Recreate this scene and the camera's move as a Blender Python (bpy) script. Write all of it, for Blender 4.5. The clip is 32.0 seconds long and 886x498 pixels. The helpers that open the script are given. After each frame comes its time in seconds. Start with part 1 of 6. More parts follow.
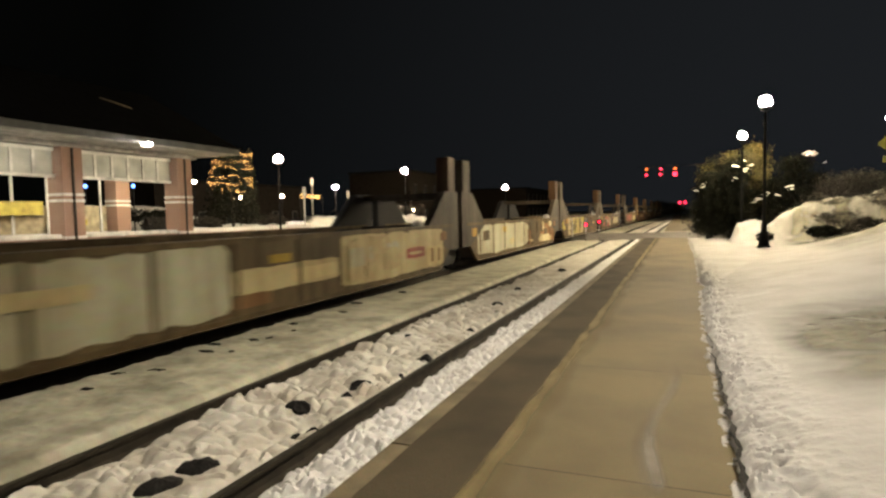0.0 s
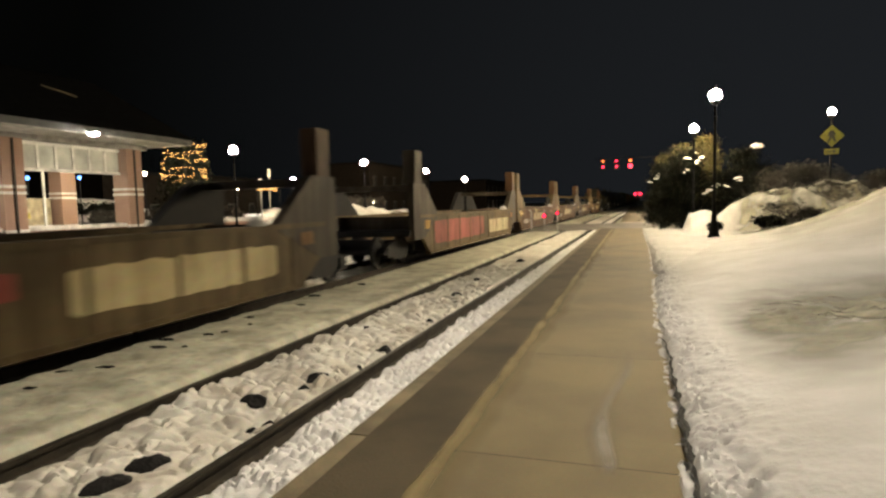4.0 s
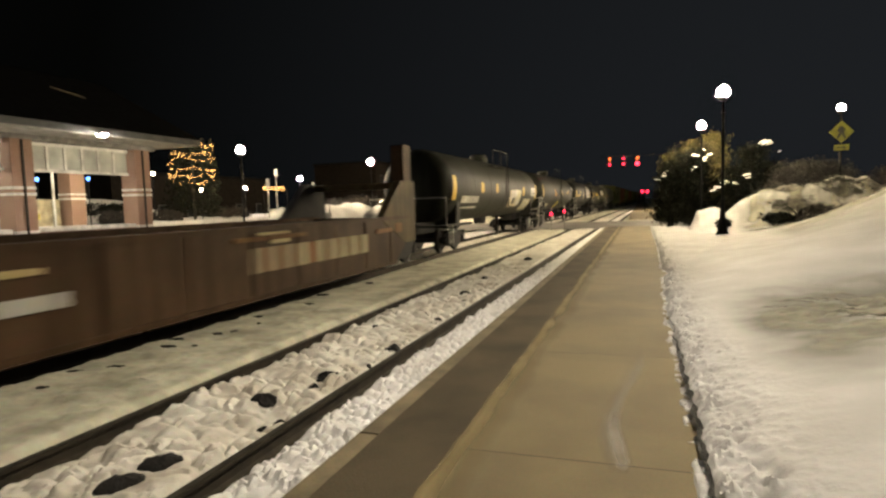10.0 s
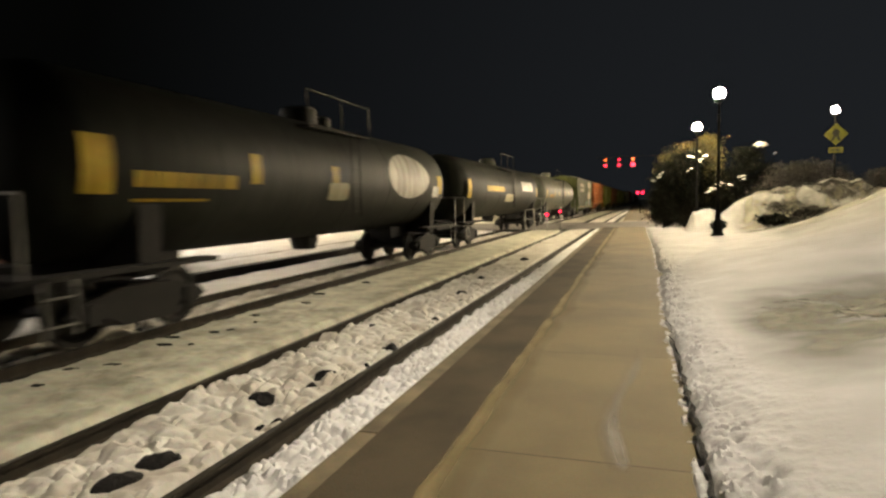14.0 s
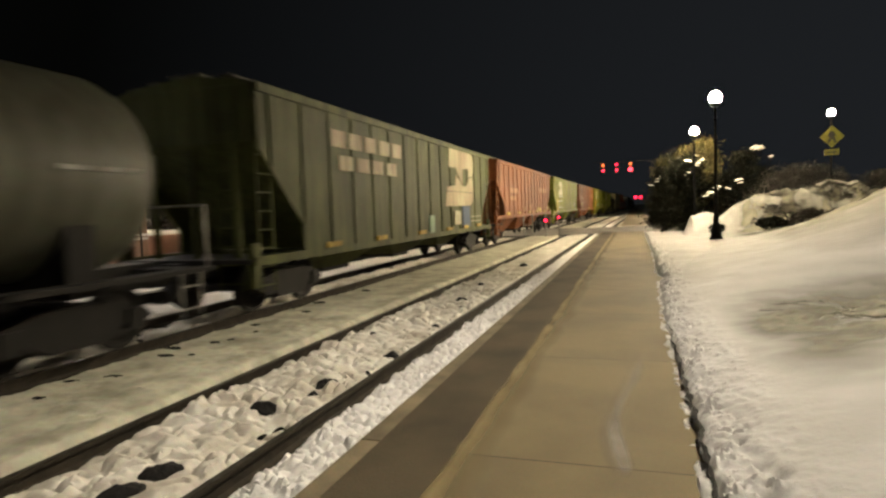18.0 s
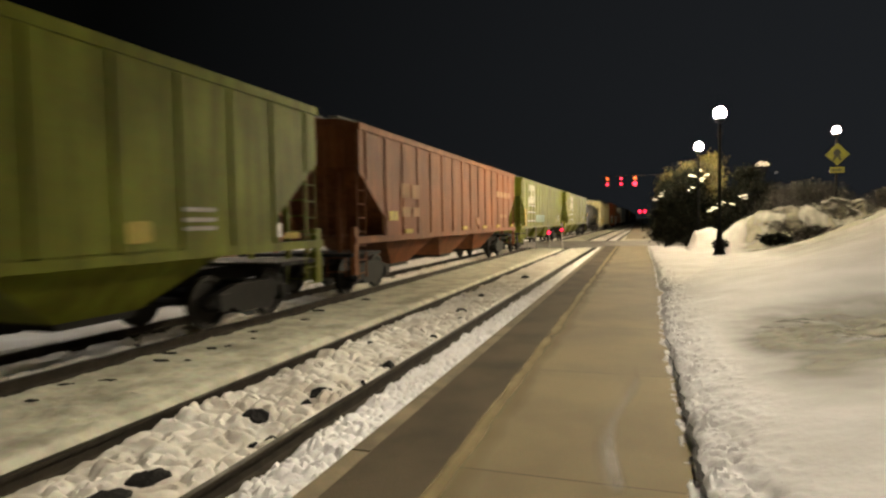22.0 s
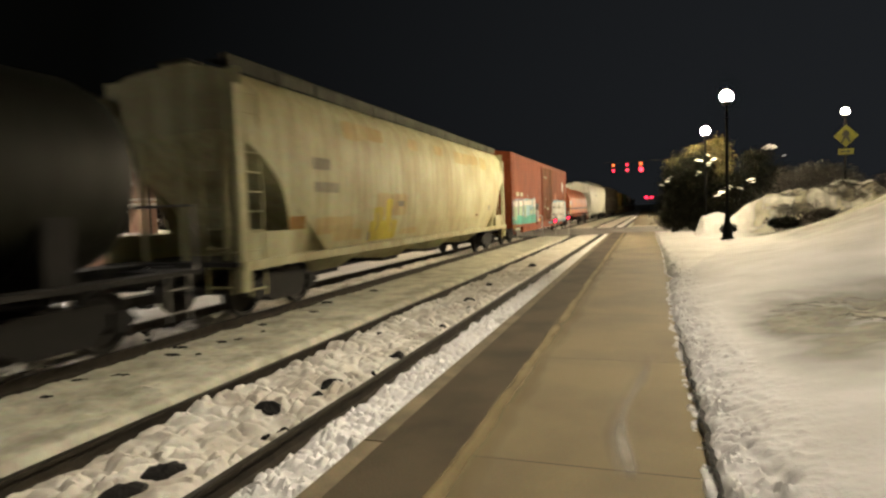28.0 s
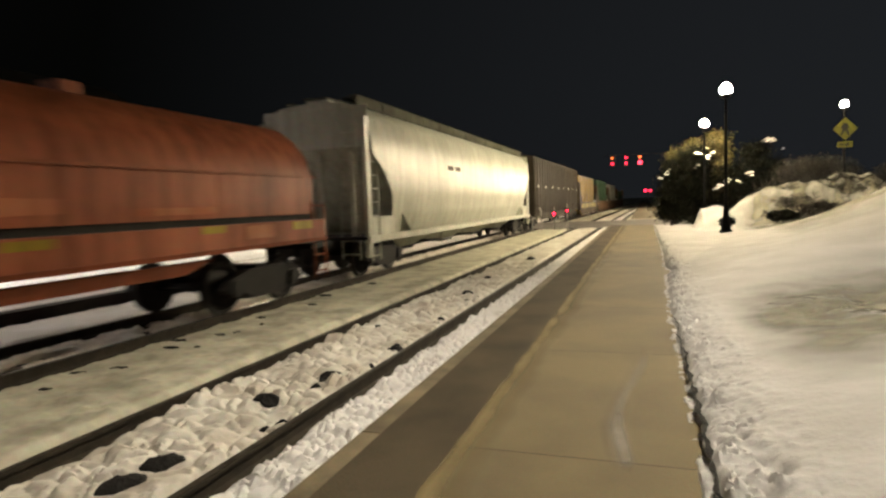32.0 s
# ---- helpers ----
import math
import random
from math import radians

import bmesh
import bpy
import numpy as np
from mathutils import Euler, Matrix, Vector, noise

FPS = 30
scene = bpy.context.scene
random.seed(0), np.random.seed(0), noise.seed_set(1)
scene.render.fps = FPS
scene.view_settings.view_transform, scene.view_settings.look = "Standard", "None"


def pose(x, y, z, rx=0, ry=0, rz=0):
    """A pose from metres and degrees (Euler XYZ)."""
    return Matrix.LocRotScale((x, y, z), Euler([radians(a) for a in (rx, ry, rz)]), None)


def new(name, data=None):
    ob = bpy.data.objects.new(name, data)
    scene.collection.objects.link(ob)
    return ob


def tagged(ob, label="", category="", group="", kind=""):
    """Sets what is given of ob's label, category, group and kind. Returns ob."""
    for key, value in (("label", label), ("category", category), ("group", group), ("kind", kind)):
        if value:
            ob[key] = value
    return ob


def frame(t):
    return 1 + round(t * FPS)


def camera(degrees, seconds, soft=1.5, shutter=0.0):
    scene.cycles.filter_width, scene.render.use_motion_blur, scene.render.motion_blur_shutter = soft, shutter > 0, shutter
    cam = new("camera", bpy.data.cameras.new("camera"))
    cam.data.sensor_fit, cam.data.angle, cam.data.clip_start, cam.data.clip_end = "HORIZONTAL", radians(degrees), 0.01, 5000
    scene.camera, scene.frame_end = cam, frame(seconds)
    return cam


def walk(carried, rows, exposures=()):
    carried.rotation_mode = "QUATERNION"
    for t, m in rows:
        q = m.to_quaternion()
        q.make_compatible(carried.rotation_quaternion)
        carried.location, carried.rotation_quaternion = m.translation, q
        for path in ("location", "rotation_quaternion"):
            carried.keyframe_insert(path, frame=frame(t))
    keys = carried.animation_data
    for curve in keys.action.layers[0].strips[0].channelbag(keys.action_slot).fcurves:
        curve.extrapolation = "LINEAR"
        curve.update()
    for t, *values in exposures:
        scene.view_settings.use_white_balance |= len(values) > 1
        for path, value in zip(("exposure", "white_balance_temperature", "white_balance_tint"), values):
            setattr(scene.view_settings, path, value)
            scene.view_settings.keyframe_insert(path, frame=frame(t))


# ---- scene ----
cam = camera(73.8, 32.0, 2.5, 0.45)


def held(x, y, z, yaw, pitch, roll):
    """A hand-held camera's pose: degrees to the left of the track's line, up, and lean."""
    return pose(x, y, z) @ pose(0, 0, 0, 0, 0, yaw) @ pose(0, 0, 0, 90 + pitch) @ pose(0, 0, 0, 0, 0, roll)


# seconds, eye, degrees to the left of the rails, up and roll
PATH = [
    (0, 0.001, -0.021, 1.691, 21.70, -3.43, -1.13),
    (0.5, 0.004, -0.007, 1.686, 21.31, -3.79, -1.32),
    (1, 0.017, -0.004, 1.682, 20.54, -3.78, -1.19),
    (1.5, 0.018, 0.005, 1.679, 20.07, -4.05, -0.78),
    (2, 0.024, 0.001, 1.681, 19.53, -4.15, -0.84),
    (2.5, 0.030, -0.003, 1.678, 19.40, -4.16, -1.01),
    (3, 0.032, -0.008, 1.673, 18.92, -4.30, -0.80),
    (3.5, 0.034, -0.007, 1.670, 18.23, -4.31, -1.04),
    (5.5, 0.037, -0.006, 1.677, 17.68, -4.27, -1.56),
    (6, 0.025, -0.004, 1.674, 18.11, -4.50, -1.77),
    (6.5, 0.017, 0.002, 1.668, 18.31, -4.74, -1.60),
    (7, 0.009, 0.015, 1.669, 18.15, -4.82, -1.64),
    (7.5, 0.005, 0.011, 1.667, 18.46, -4.83, -1.59),
    (8, 0.006, 0.010, 1.666, 18.43, -4.80, -1.97),
    (8.5, 0.009, 0.009, 1.664, 18.14, -4.95, -2.06),
    (9, 0.009, 0.006, 1.663, 18.16, -4.55, -1.56),
    (9.5, 0.012, 0.001, 1.664, 18.27, -4.27, -1.63),
    (10, 0.005, -0.006, 1.665, 18.54, -4.37, -1.67),
    (10.5, 0.007, -0.012, 1.667, 18.21, -4.61, -1.57),
    (11, -0.007, -0.002, 1.660, 18.02, -4.68, -1.31),
    (11.5, -0.017, 0.003, 1.663, 17.99, -4.68, -1.24),
    (12, -0.028, 0.002, 1.667, 18.04, -4.66, -1.14),
    (12.5, -0.029, 0.004, 1.666, 18.07, -4.72, -0.94),
    (13, -0.030, 0.003, 1.663, 17.86, -4.56, -0.95),
    (13.5, -0.027, -0.005, 1.662, 17.84, -4.48, -1.09),
    (14, -0.030, -0.016, 1.659, 18.07, -4.39, -1.32),
    (14.5, -0.036, -0.026, 1.658, 17.89, -4.47, -1.56),
    (16.5, -0.038, -0.040, 1.654, 17.93, -3.68, -1.55),
    (17, -0.037, -0.039, 1.656, 17.77, -3.83, -1.43),
    (17.5, -0.032, -0.036, 1.662, 17.68, -3.78, -1.89),
    (18, -0.033, -0.033, 1.656, 17.95, -3.69, -2.10),
    (18.5, -0.027, -0.028, 1.656, 17.86, -3.66, -2.22),
    (19, -0.027, -0.025, 1.654, 18.34, -3.29, -2.19),
    (19.5, -0.026, -0.026, 1.657, 18.77, -3.26, -2.28),
    (20, -0.009, -0.032, 1.656, 18.71, -3.50, -2.55),
    (20.5, -0.001, -0.020, 1.652, 18.82, -3.66, -2.37),
    (21, 0.004, -0.009, 1.654, 18.52, -3.20, -1.87),
    (21.5, 0.012, 0.002, 1.653, 18.77, -2.96, -1.43),
    (22, 0.020, 0.010, 1.648, 18.29, -2.66, -1.00),
    (22.5, 0.012, 0.014, 1.653, 18.51, -2.40, -0.85),
    (23, 0.003, 0.023, 1.653, 18.47, -2.32, -0.98),
    (23.5, 0.001, 0.032, 1.651, 18.47, -2.39, -1.27),
    (24, 0.005, 0.031, 1.652, 18.56, -2.70, -1.63),
    (24.5, -0.003, 0.035, 1.655, 18.34, -2.74, -1.82),
    (25, 0.002, 0.035, 1.654, 18.53, -2.73, -1.85),
    (25.5, -0.000, 0.039, 1.651, 18.66, -2.86, -1.96),
    (27.5, -0.007, 0.022, 1.652, 18.77, -3.54, -1.92),
    (28, 0.002, 0.015, 1.646, 18.92, -3.62, -2.12),
    (28.5, 0.008, 0.018, 1.644, 18.73, -3.84, -2.25),
    (29, 0.006, 0.017, 1.639, 18.75, -3.92, -2.02),
    (29.5, 0.005, 0.018, 1.643, 18.61, -3.98, -2.04),
    (30, 0.013, 0.004, 1.644, 18.71, -3.91, -2.23),
    (30.5, 0.020, 0.006, 1.639, 18.44, -4.08, -2.27),
    (31, 0.013, 0.009, 1.637, 18.66, -4.07, -2.07),
    (31.5, 0.017, 0.008, 1.636, 18.79, -4.30, -1.89),
    (32, 0.012, 0.016, 1.640, 18.84, -4.28, -2.13),
]
walk(cam, [(t, held(*p)) for t, *p in PATH])

# ---------------------------------------------------------------- light
world = bpy.data.worlds.new("night_sky")
scene.world = world
world.use_nodes = True
# town glow: the sky brightens gently towards the lit streets down the line
wn, wl = world.node_tree.nodes, world.node_tree.links
w_co, w_dot, w_ramp = wn.new("ShaderNodeTexCoord"), wn.new("ShaderNodeVectorMath"), wn.new("ShaderNodeValToRGB")
w_dot.operation = "DOT_PRODUCT"
w_dot.inputs[1].default_value = (0.62, 0.76, -0.18)
wl.new(w_co.outputs["Generated"], w_dot.inputs[0])
wl.new(w_dot.outputs["Value"], w_ramp.inputs[0])
w_ramp.color_ramp.elements[0].position, w_ramp.color_ramp.elements[1].position = 0.0, 1.0
w_ramp.color_ramp.elements[0].color, w_ramp.color_ramp.elements[1].color = (0.10, 0.105, 0.09, 1), (1.05, 1.17, 1.34, 1)
wl.new(w_ramp.outputs[0], wn["Background"].inputs[0])
world.node_tree.nodes["Background"].inputs[1].default_value = 0.0045
GLOBE_WARM = 1350.0      # platform lamp globes
GLOBE_FAR = 1050.0       # lamps across the tracks
scene.view_settings.exposure = 1.5


# ---------------------------------------------------------------- materials
def material(name, color, rough=0.7, metal=0.0, vary=0.25, scale=3.0, fine=40.0, bump=0.15, dirt=None, dirt_amount=0.35, spec=0.5):
    """A painted or natural surface with stains at two scales and fine relief."""
    m = bpy.data.materials.new(name)
    m.use_nodes = True
    n, l = m.node_tree.nodes, m.node_tree.links
    b = n["Principled BSDF"]
    b.inputs["Roughness"].default_value = rough
    b.inputs["Metallic"].default_value = metal
    b.inputs["Specular IOR Level"].default_value = spec
    co = n.new("ShaderNodeTexCoord")
    info = n.new("ShaderNodeObjectInfo")
    add = n.new("ShaderNodeVectorMath")
    l.new(co.outputs["Object"], add.inputs[0])
    l.new(info.outputs["Random"], add.inputs[1])
    big, small = n.new("ShaderNodeTexNoise"), n.new("ShaderNodeTexNoise")
    big.inputs["Scale"].default_value, big.inputs["Detail"].default_value = scale, 5
    small.inputs["Scale"].default_value, small.inputs["Detail"].default_value = fine, 3
    for t in (big, small):
        l.new(add.outputs[0], t.inputs["Vector"])
    ramp = n.new("ShaderNodeValToRGB")
    d = dirt or [c * 0.45 for c in color]
    ramp.color_ramp.elements[0].position, ramp.color_ramp.elements[1].position = 0.3, 0.3 + 0.5 * (1 - dirt_amount) + 0.05
    ramp.color_ramp.elements[0].color, ramp.color_ramp.elements[1].color = (*d, 1), (*color, 1)
    l.new(big.outputs["Fac"], ramp.inputs[0])
    mul = n.new("ShaderNodeMix")
    mul.data_type, mul.blend_type = "RGBA", "MULTIPLY"
    mul.inputs["Factor"].default_value = vary
    l.new(ramp.outputs[0], mul.inputs["A"])
    l.new(small.outputs["Color"], mul.inputs["B"])
    l.new(mul.outputs["Result"], b.inputs["Base Color"])
    if bump:
        bp = n.new("ShaderNodeBump")
        bp.inputs["Strength"].default_value, bp.inputs["Distance"].default_value = bump, 0.02
        l.new(small.outputs["Fac"], bp.inputs["Height"])
        l.new(bp.outputs[0], b.inputs["Normal"])
    return m


def glow(name, color, strength):
    m = bpy.data.materials.new(name)
    m.use_nodes = True
    b = m.node_tree.nodes["Principled BSDF"]
    b.inputs["Base Color"].default_value = (*[0.5 * c for c in color], 1)
    b.inputs["Emission Color"].default_value = (*color, 1)
    b.inputs["Emission Strength"].default_value = strength
    return m


def brick_material(name, a, b2, mortar, scale=4.0):
    m = bpy.data.materials.new(name)
    m.use_nodes = True
    n, l = m.node_tree.nodes, m.node_tree.links
    b = n["Principled BSDF"]
    b.inputs["Roughness"].default_value = 0.85
    co, t = n.new("ShaderNodeTexCoord"), n.new("ShaderNodeTexBrick")
    sep, com, su = n.new("ShaderNodeSeparateXYZ"), n.new("ShaderNodeCombineXYZ"), n.new("ShaderNodeMath")
    su.operation = "ADD"
    l.new(co.outputs["Object"], sep.inputs[0])
    l.new(sep.outputs[0], su.inputs[0])
    l.new(sep.outputs[1], su.inputs[1])
    l.new(su.outputs[0], com.inputs[0])
    l.new(sep.outputs[2], com.inputs[1])
    l.new(com.outputs[0], t.inputs["Vector"])
    t.inputs["Color1"].default_value, t.inputs["Color2"].default_value, t.inputs["Mortar"].default_value = (*a, 1), (*b2, 1), (*mortar, 1)
    t.inputs["Scale"].default_value = scale
    l.new(t.outputs["Color"], b.inputs["Base Color"])
    bp = n.new("ShaderNodeBump")
    bp.inputs["Strength"].default_value, bp.inputs["Distance"].default_value = 0.4, 0.01
    l.new(t.outputs["Fac"], bp.inputs["Height"])
    bp.invert = True
    l.new(bp.outputs[0], b.inputs["Normal"])
    return m


SNOW = material("snow", (0.55, 0.54, 0.52), 0.8, vary=0.10, scale=1.3, fine=22, bump=0.28, dirt=(0.44, 0.425, 0.40), dirt_amount=0.3)
SNOW_CLEAN = material("clean_snow", (0.86, 0.85, 0.83), 0.8, vary=0.10, scale=1.3, fine=20, bump=0.3, dirt=(0.72, 0.70, 0.66), dirt_amount=0.3)
SNOW_TRODDEN = material("trodden_snow", (0.84, 0.815, 0.73), 0.8, vary=0.15, scale=2.2, fine=20, bump=0.2, dirt=(0.52, 0.47, 0.38), dirt_amount=0.22)
SNOW_GREY = material("grimy_snow", (0.71, 0.69, 0.53), 0.85, vary=0.25, scale=1.6, fine=9, bump=0.45, dirt=(0.37, 0.345, 0.25), dirt_amount=0.5)
BALLAST = material("ballast", (0.056, 0.046, 0.028), 0.95, vary=0.7, scale=4, fine=28, bump=1.0)
TIE = material("tie_wood", (0.045, 0.036, 0.026), 0.9, vary=0.5, scale=5, fine=45, bump=0.6)
RAIL_SIDE = material("rusty_rail", (0.052, 0.040, 0.024), 0.95, metal=0.0, vary=0.5, scale=6, fine=60, bump=0.2)
RAIL_TOP = material("polished_rail", (0.11, 0.098, 0.075), 0.5, metal=0.6, vary=0.3, scale=8, fine=60, bump=0.05)
CONCRETE = material("tan_concrete", (0.222, 0.176, 0.090), 0.85, vary=0.30, scale=0.8, fine=55, bump=0.12, dirt=(0.150, 0.115, 0.062), dirt_amount=0.5)
SALT = material("salt_stain", (0.40, 0.36, 0.29), 0.85, vary=0.4, scale=9, fine=60, bump=0.1, dirt=(0.31, 0.265, 0.19), dirt_amount=0.6)
# dirt tone plus painted shade, laid over the slope and the ridge
SNOW_DIMMED = material("dirt_shade_snow", (0.30, 0.285, 0.215), 0.9, vary=0.35, scale=2.5, fine=14, bump=0.6, dirt=(0.20, 0.185, 0.13), dirt_amount=0.5)
YELLOW_LINE = material("worn_yellow_paint", (0.300, 0.230, 0.105), 0.85, vary=0.4, scale=2.0, fine=45, bump=0.1, dirt=(0.26, 0.20, 0.098), dirt_amount=0.6)
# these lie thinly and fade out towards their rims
for thin in (SALT, SNOW_DIMMED, YELLOW_LINE):
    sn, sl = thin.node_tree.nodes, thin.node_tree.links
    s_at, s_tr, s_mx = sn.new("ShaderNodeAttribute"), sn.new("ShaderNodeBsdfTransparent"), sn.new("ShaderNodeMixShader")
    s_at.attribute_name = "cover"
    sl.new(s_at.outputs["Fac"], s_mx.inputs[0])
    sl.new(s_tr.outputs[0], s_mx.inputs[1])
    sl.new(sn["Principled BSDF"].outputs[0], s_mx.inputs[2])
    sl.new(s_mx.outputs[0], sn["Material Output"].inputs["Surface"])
CURB = material("curb_concrete", (0.285, 0.228, 0.135), 0.85, vary=0.35, scale=2.5, fine=50, bump=0.2)
ASPHALT = material("asphalt_strip", (0.118, 0.094, 0.060), 0.95, vary=0.4, scale=1.1, fine=70, bump=0.3, dirt=(0.068, 0.055, 0.037), dirt_amount=0.5, spec=0.2)
ROAD = material("road_asphalt", (0.17, 0.15, 0.125), 0.9, vary=0.4, scale=0.8, fine=30, bump=0.3, dirt=(0.30, 0.28, 0.25), dirt_amount=0.4)
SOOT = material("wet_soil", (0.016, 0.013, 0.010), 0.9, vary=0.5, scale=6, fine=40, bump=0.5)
POLE = material("black_iron", (0.007, 0.007, 0.007), 0.7, metal=0.0, vary=0.3, bump=0.05, spec=0.12)
GALV = material("galvanised_steel", (0.42, 0.41, 0.38), 0.5, metal=0.5, vary=0.3, bump=0.05)
STEEL_DARK = material("truck_steel", (0.011, 0.009, 0.007), 0.85, metal=0.1, vary=0.5, scale=4, fine=30, bump=0.2)
WHEEL = material("wheel_steel", (0.021, 0.018, 0.014), 0.7, metal=0.3, vary=0.4, bump=0.1)
BLACK_GAP = material("gap_black", (0.03, 0.025, 0.02), 0.9, vary=0.4, bump=0.2)
GLOBE = glow("lamp_globe_glass", (1.0, 0.83, 0.55), GLOBE_WARM)
GLOBE_B = glow("far_lamp_glass", (1.0, 0.80, 0.52), GLOBE_FAR)
LED = glow("white_street_light", (1.0, 0.93, 0.86), GLOBE_FAR)
FLOOD = glow("added_downlight", (1.0, 0.88, 0.70), 2000.0)
CANOPY = glow("canopy_lens", (1.0, 0.92, 0.84), 820.0)
INDOOR = glow("shelter_lens", (1.0, 0.92, 0.72), 520.0)
GARDEN = glow("garden_lamp_glass", (1.0, 0.80, 0.42), 60.0)
LED_SMALL = glow("distant_street_light", (1.0, 0.88, 0.66), 130.0)
BULB = glow("string_light_bulb", (1.0, 0.52, 0.16), 3.2)
RED = glow("red_signal_lens", (1.0, 0.02, 0.06), 2.0)
AMBER = glow("orange_signal_lens", (1.0, 0.16, 0.03), 1.1)
BLUE = glow("blue_light", (0.10, 0.30, 1.0), 2.2)
BRICK = brick_material("red_brick", (0.30, 0.13, 0.085), (0.24, 0.10, 0.07), (0.35, 0.30, 0.26))
BRICK_LIGHT = brick_material("pale_brick", (0.235, 0.128, 0.080), (0.20, 0.105, 0.068), (0.26, 0.21, 0.16))
STONE = material("limestone_band", (0.74, 0.69, 0.60), 0.8, vary=0.2, bump=0.1)
WHITE_PANEL = material("white_panel", (0.52, 0.50, 0.46), 0.6, vary=0.12, scale=1.0, bump=0.05)
TRANSOM = material("transom_panel", (0.60, 0.61, 0.53), 0.5, vary=0.15, scale=1.0, bump=0.05)
MULLION = material("white_mullion", (0.80, 0.79, 0.72), 0.5, vary=0.08, scale=2.0, bump=0.03)
FASCIA = material("grey_fascia", (0.06, 0.06, 0.055), 0.7, vary=0.25, bump=0.1)
SOFFIT = material("pale_soffit", (0.34, 0.32, 0.28), 0.8, vary=0.2, bump=0.1)
ROOF = material("dark_shingle_roof", (0.010, 0.010, 0.010), 0.95, vary=0.5, bump=0.4, spec=0.05)
# dark and lamplit copies of the foliage, the light painted into the olive
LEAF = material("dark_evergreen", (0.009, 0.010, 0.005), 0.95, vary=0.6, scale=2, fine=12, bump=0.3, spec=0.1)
LEAF_LIT = material("lamplit_evergreen", (0.085, 0.066, 0.010), 0.9, vary=0.6, scale=2, fine=12, bump=0.3)
TWIG = material("bare_twigs", (0.030, 0.022, 0.014), 0.95, vary=0.5, bump=0.3)
SIGN_YELLOW = material("sign_yellow", (0.15, 0.145, 0.02), 0.5, vary=0.1, bump=0)
BEIGE = material("beige_panel", (0.40, 0.33, 0.20), 0.7, vary=0.25, bump=0.05)
SIGN_BLACK = material("sign_black", (0.02, 0.02, 0.02), 0.6, vary=0.1, bump=0)
DARK_WALL = material("dark_facade", (0.016, 0.012, 0.009), 0.9, vary=0.3, bump=0.2, spec=0.1)


# ---------------------------------------------------------------- mesh helpers
class Shape:
    """Collects faces for one mesh."""

    def __init__(self):
        self.v, self.f = [], []

    def add(self, verts, faces):
        k = len(self.v)
        self.v += [tuple(p) for p in verts]
        self.f += [tuple(k + i for i in f) for f in faces]
        return self

    def box(self, x0, x1, y0, y1, z0, z1):
        v = [(x, y, z) for z in (z0, z1) for y in (y0, y1) for x in (x0, x1)]
        return self.add(v, [(0, 2, 3, 1), (4, 5, 7, 6), (0, 1, 5, 4), (1, 3, 7, 5), (3, 2, 6, 7), (2, 0, 4, 6)])

    def prism_yz(self, poly, x0, x1):
        n = len(poly)
        v = [(x0, y, z) for y, z in poly] + [(x1, y, z) for y, z in poly]
        return self.add(v, [tuple(range(n))[::-1], tuple(range(n, 2 * n))] + [(i, (i + 1) % n, n + (i + 1) % n, n + i) for i in range(n)])

    def prism_xz(self, poly, y0, y1):
        n = len(poly)
        v = [(x, y0, z) for x, z in poly] + [(x, y1, z) for x, z in poly]
        return self.add(v, [tuple(range(n)), tuple(range(n, 2 * n))[::-1]] + [(i, n + i, n + (i + 1) % n, (i + 1) % n) for i in range(n)])

    def rod(self, a, b, r, sides=8, r2=None):
        a, b = Vector(a), Vector(b)
        q = (b - a).to_track_quat("Z", "Y")
        r2 = r if r2 is None else r2
        ring = [(math.cos(2 * math.pi * i / sides), math.sin(2 * math.pi * i / sides)) for i in range(sides)]
        v = [a + q @ Vector((c * r, s * r, 0)) for c, s in ring] + [b + q @ Vector((c * r2, s * r2, 0)) for c, s in ring]
        return self.add(v, [tuple(range(sides))[::-1], tuple(range(sides, 2 * sides))] + [(i, (i + 1) % sides, sides + (i + 1) % sides, sides + i) for i in range(sides)])

    def spun(self, profile, base=(0, 0, 0), sides=16, axis="z"):
        """A solid of revolution from (radius, height) pairs."""
        v, f = [], []
        for r, h in profile:
            for i in range(sides):
                c, s = r * math.cos(2 * math.pi * i / sides), r * math.sin(2 * math.pi * i / sides)
                p = {"z": (c, s, h), "y": (c, h, s), "x": (h, c, s)}[axis]
                v.append(tuple(p[k] + base[k] for k in range(3)))
        for j in range(len(profile) - 1):
            for i in range(sides):
                f.append((j * sides + i, j * sides + (i + 1) % sides, (j + 1) * sides + (i + 1) % sides, (j + 1) * sides + i))
        f.append(tuple(range(sides))[::-1])
        f.append(tuple(range((len(profile) - 1) * sides, len(profile) * sides)))
        return self.add(v, f)

    def mesh(self, name, mat, smooth=False):
        me = bpy.data.meshes.new(name)
        me.from_pydata(self.v, [], self.f)
        bm = bmesh.new()
        bm.from_mesh(me)
        bmesh.ops.recalc_face_normals(bm, faces=bm.faces)
        bm.to_mesh(me)
        bm.free()
        if smooth:
            me.shade_smooth() if hasattr(me, "shade_smooth") else None
            me.set_sharp_from_angle(angle=radians(40))
        me.materials.append(mat)
        return me


def part(name, shape, mat, parent=None, label="", smooth=False, at=None):
    """One mesh object under a thing or part; shape may be a Shape or a ready mesh."""
    me = shape.mesh(name, mat, smooth) if isinstance(shape, Shape) else shape
    ob = new(name, me)
    if parent is not None:
        ob.parent = parent
    if at is not None:
        ob.matrix_basis = at if isinstance(at, Matrix) else Matrix.Translation(at)
    if label:
        ob["label"] = label
    return ob


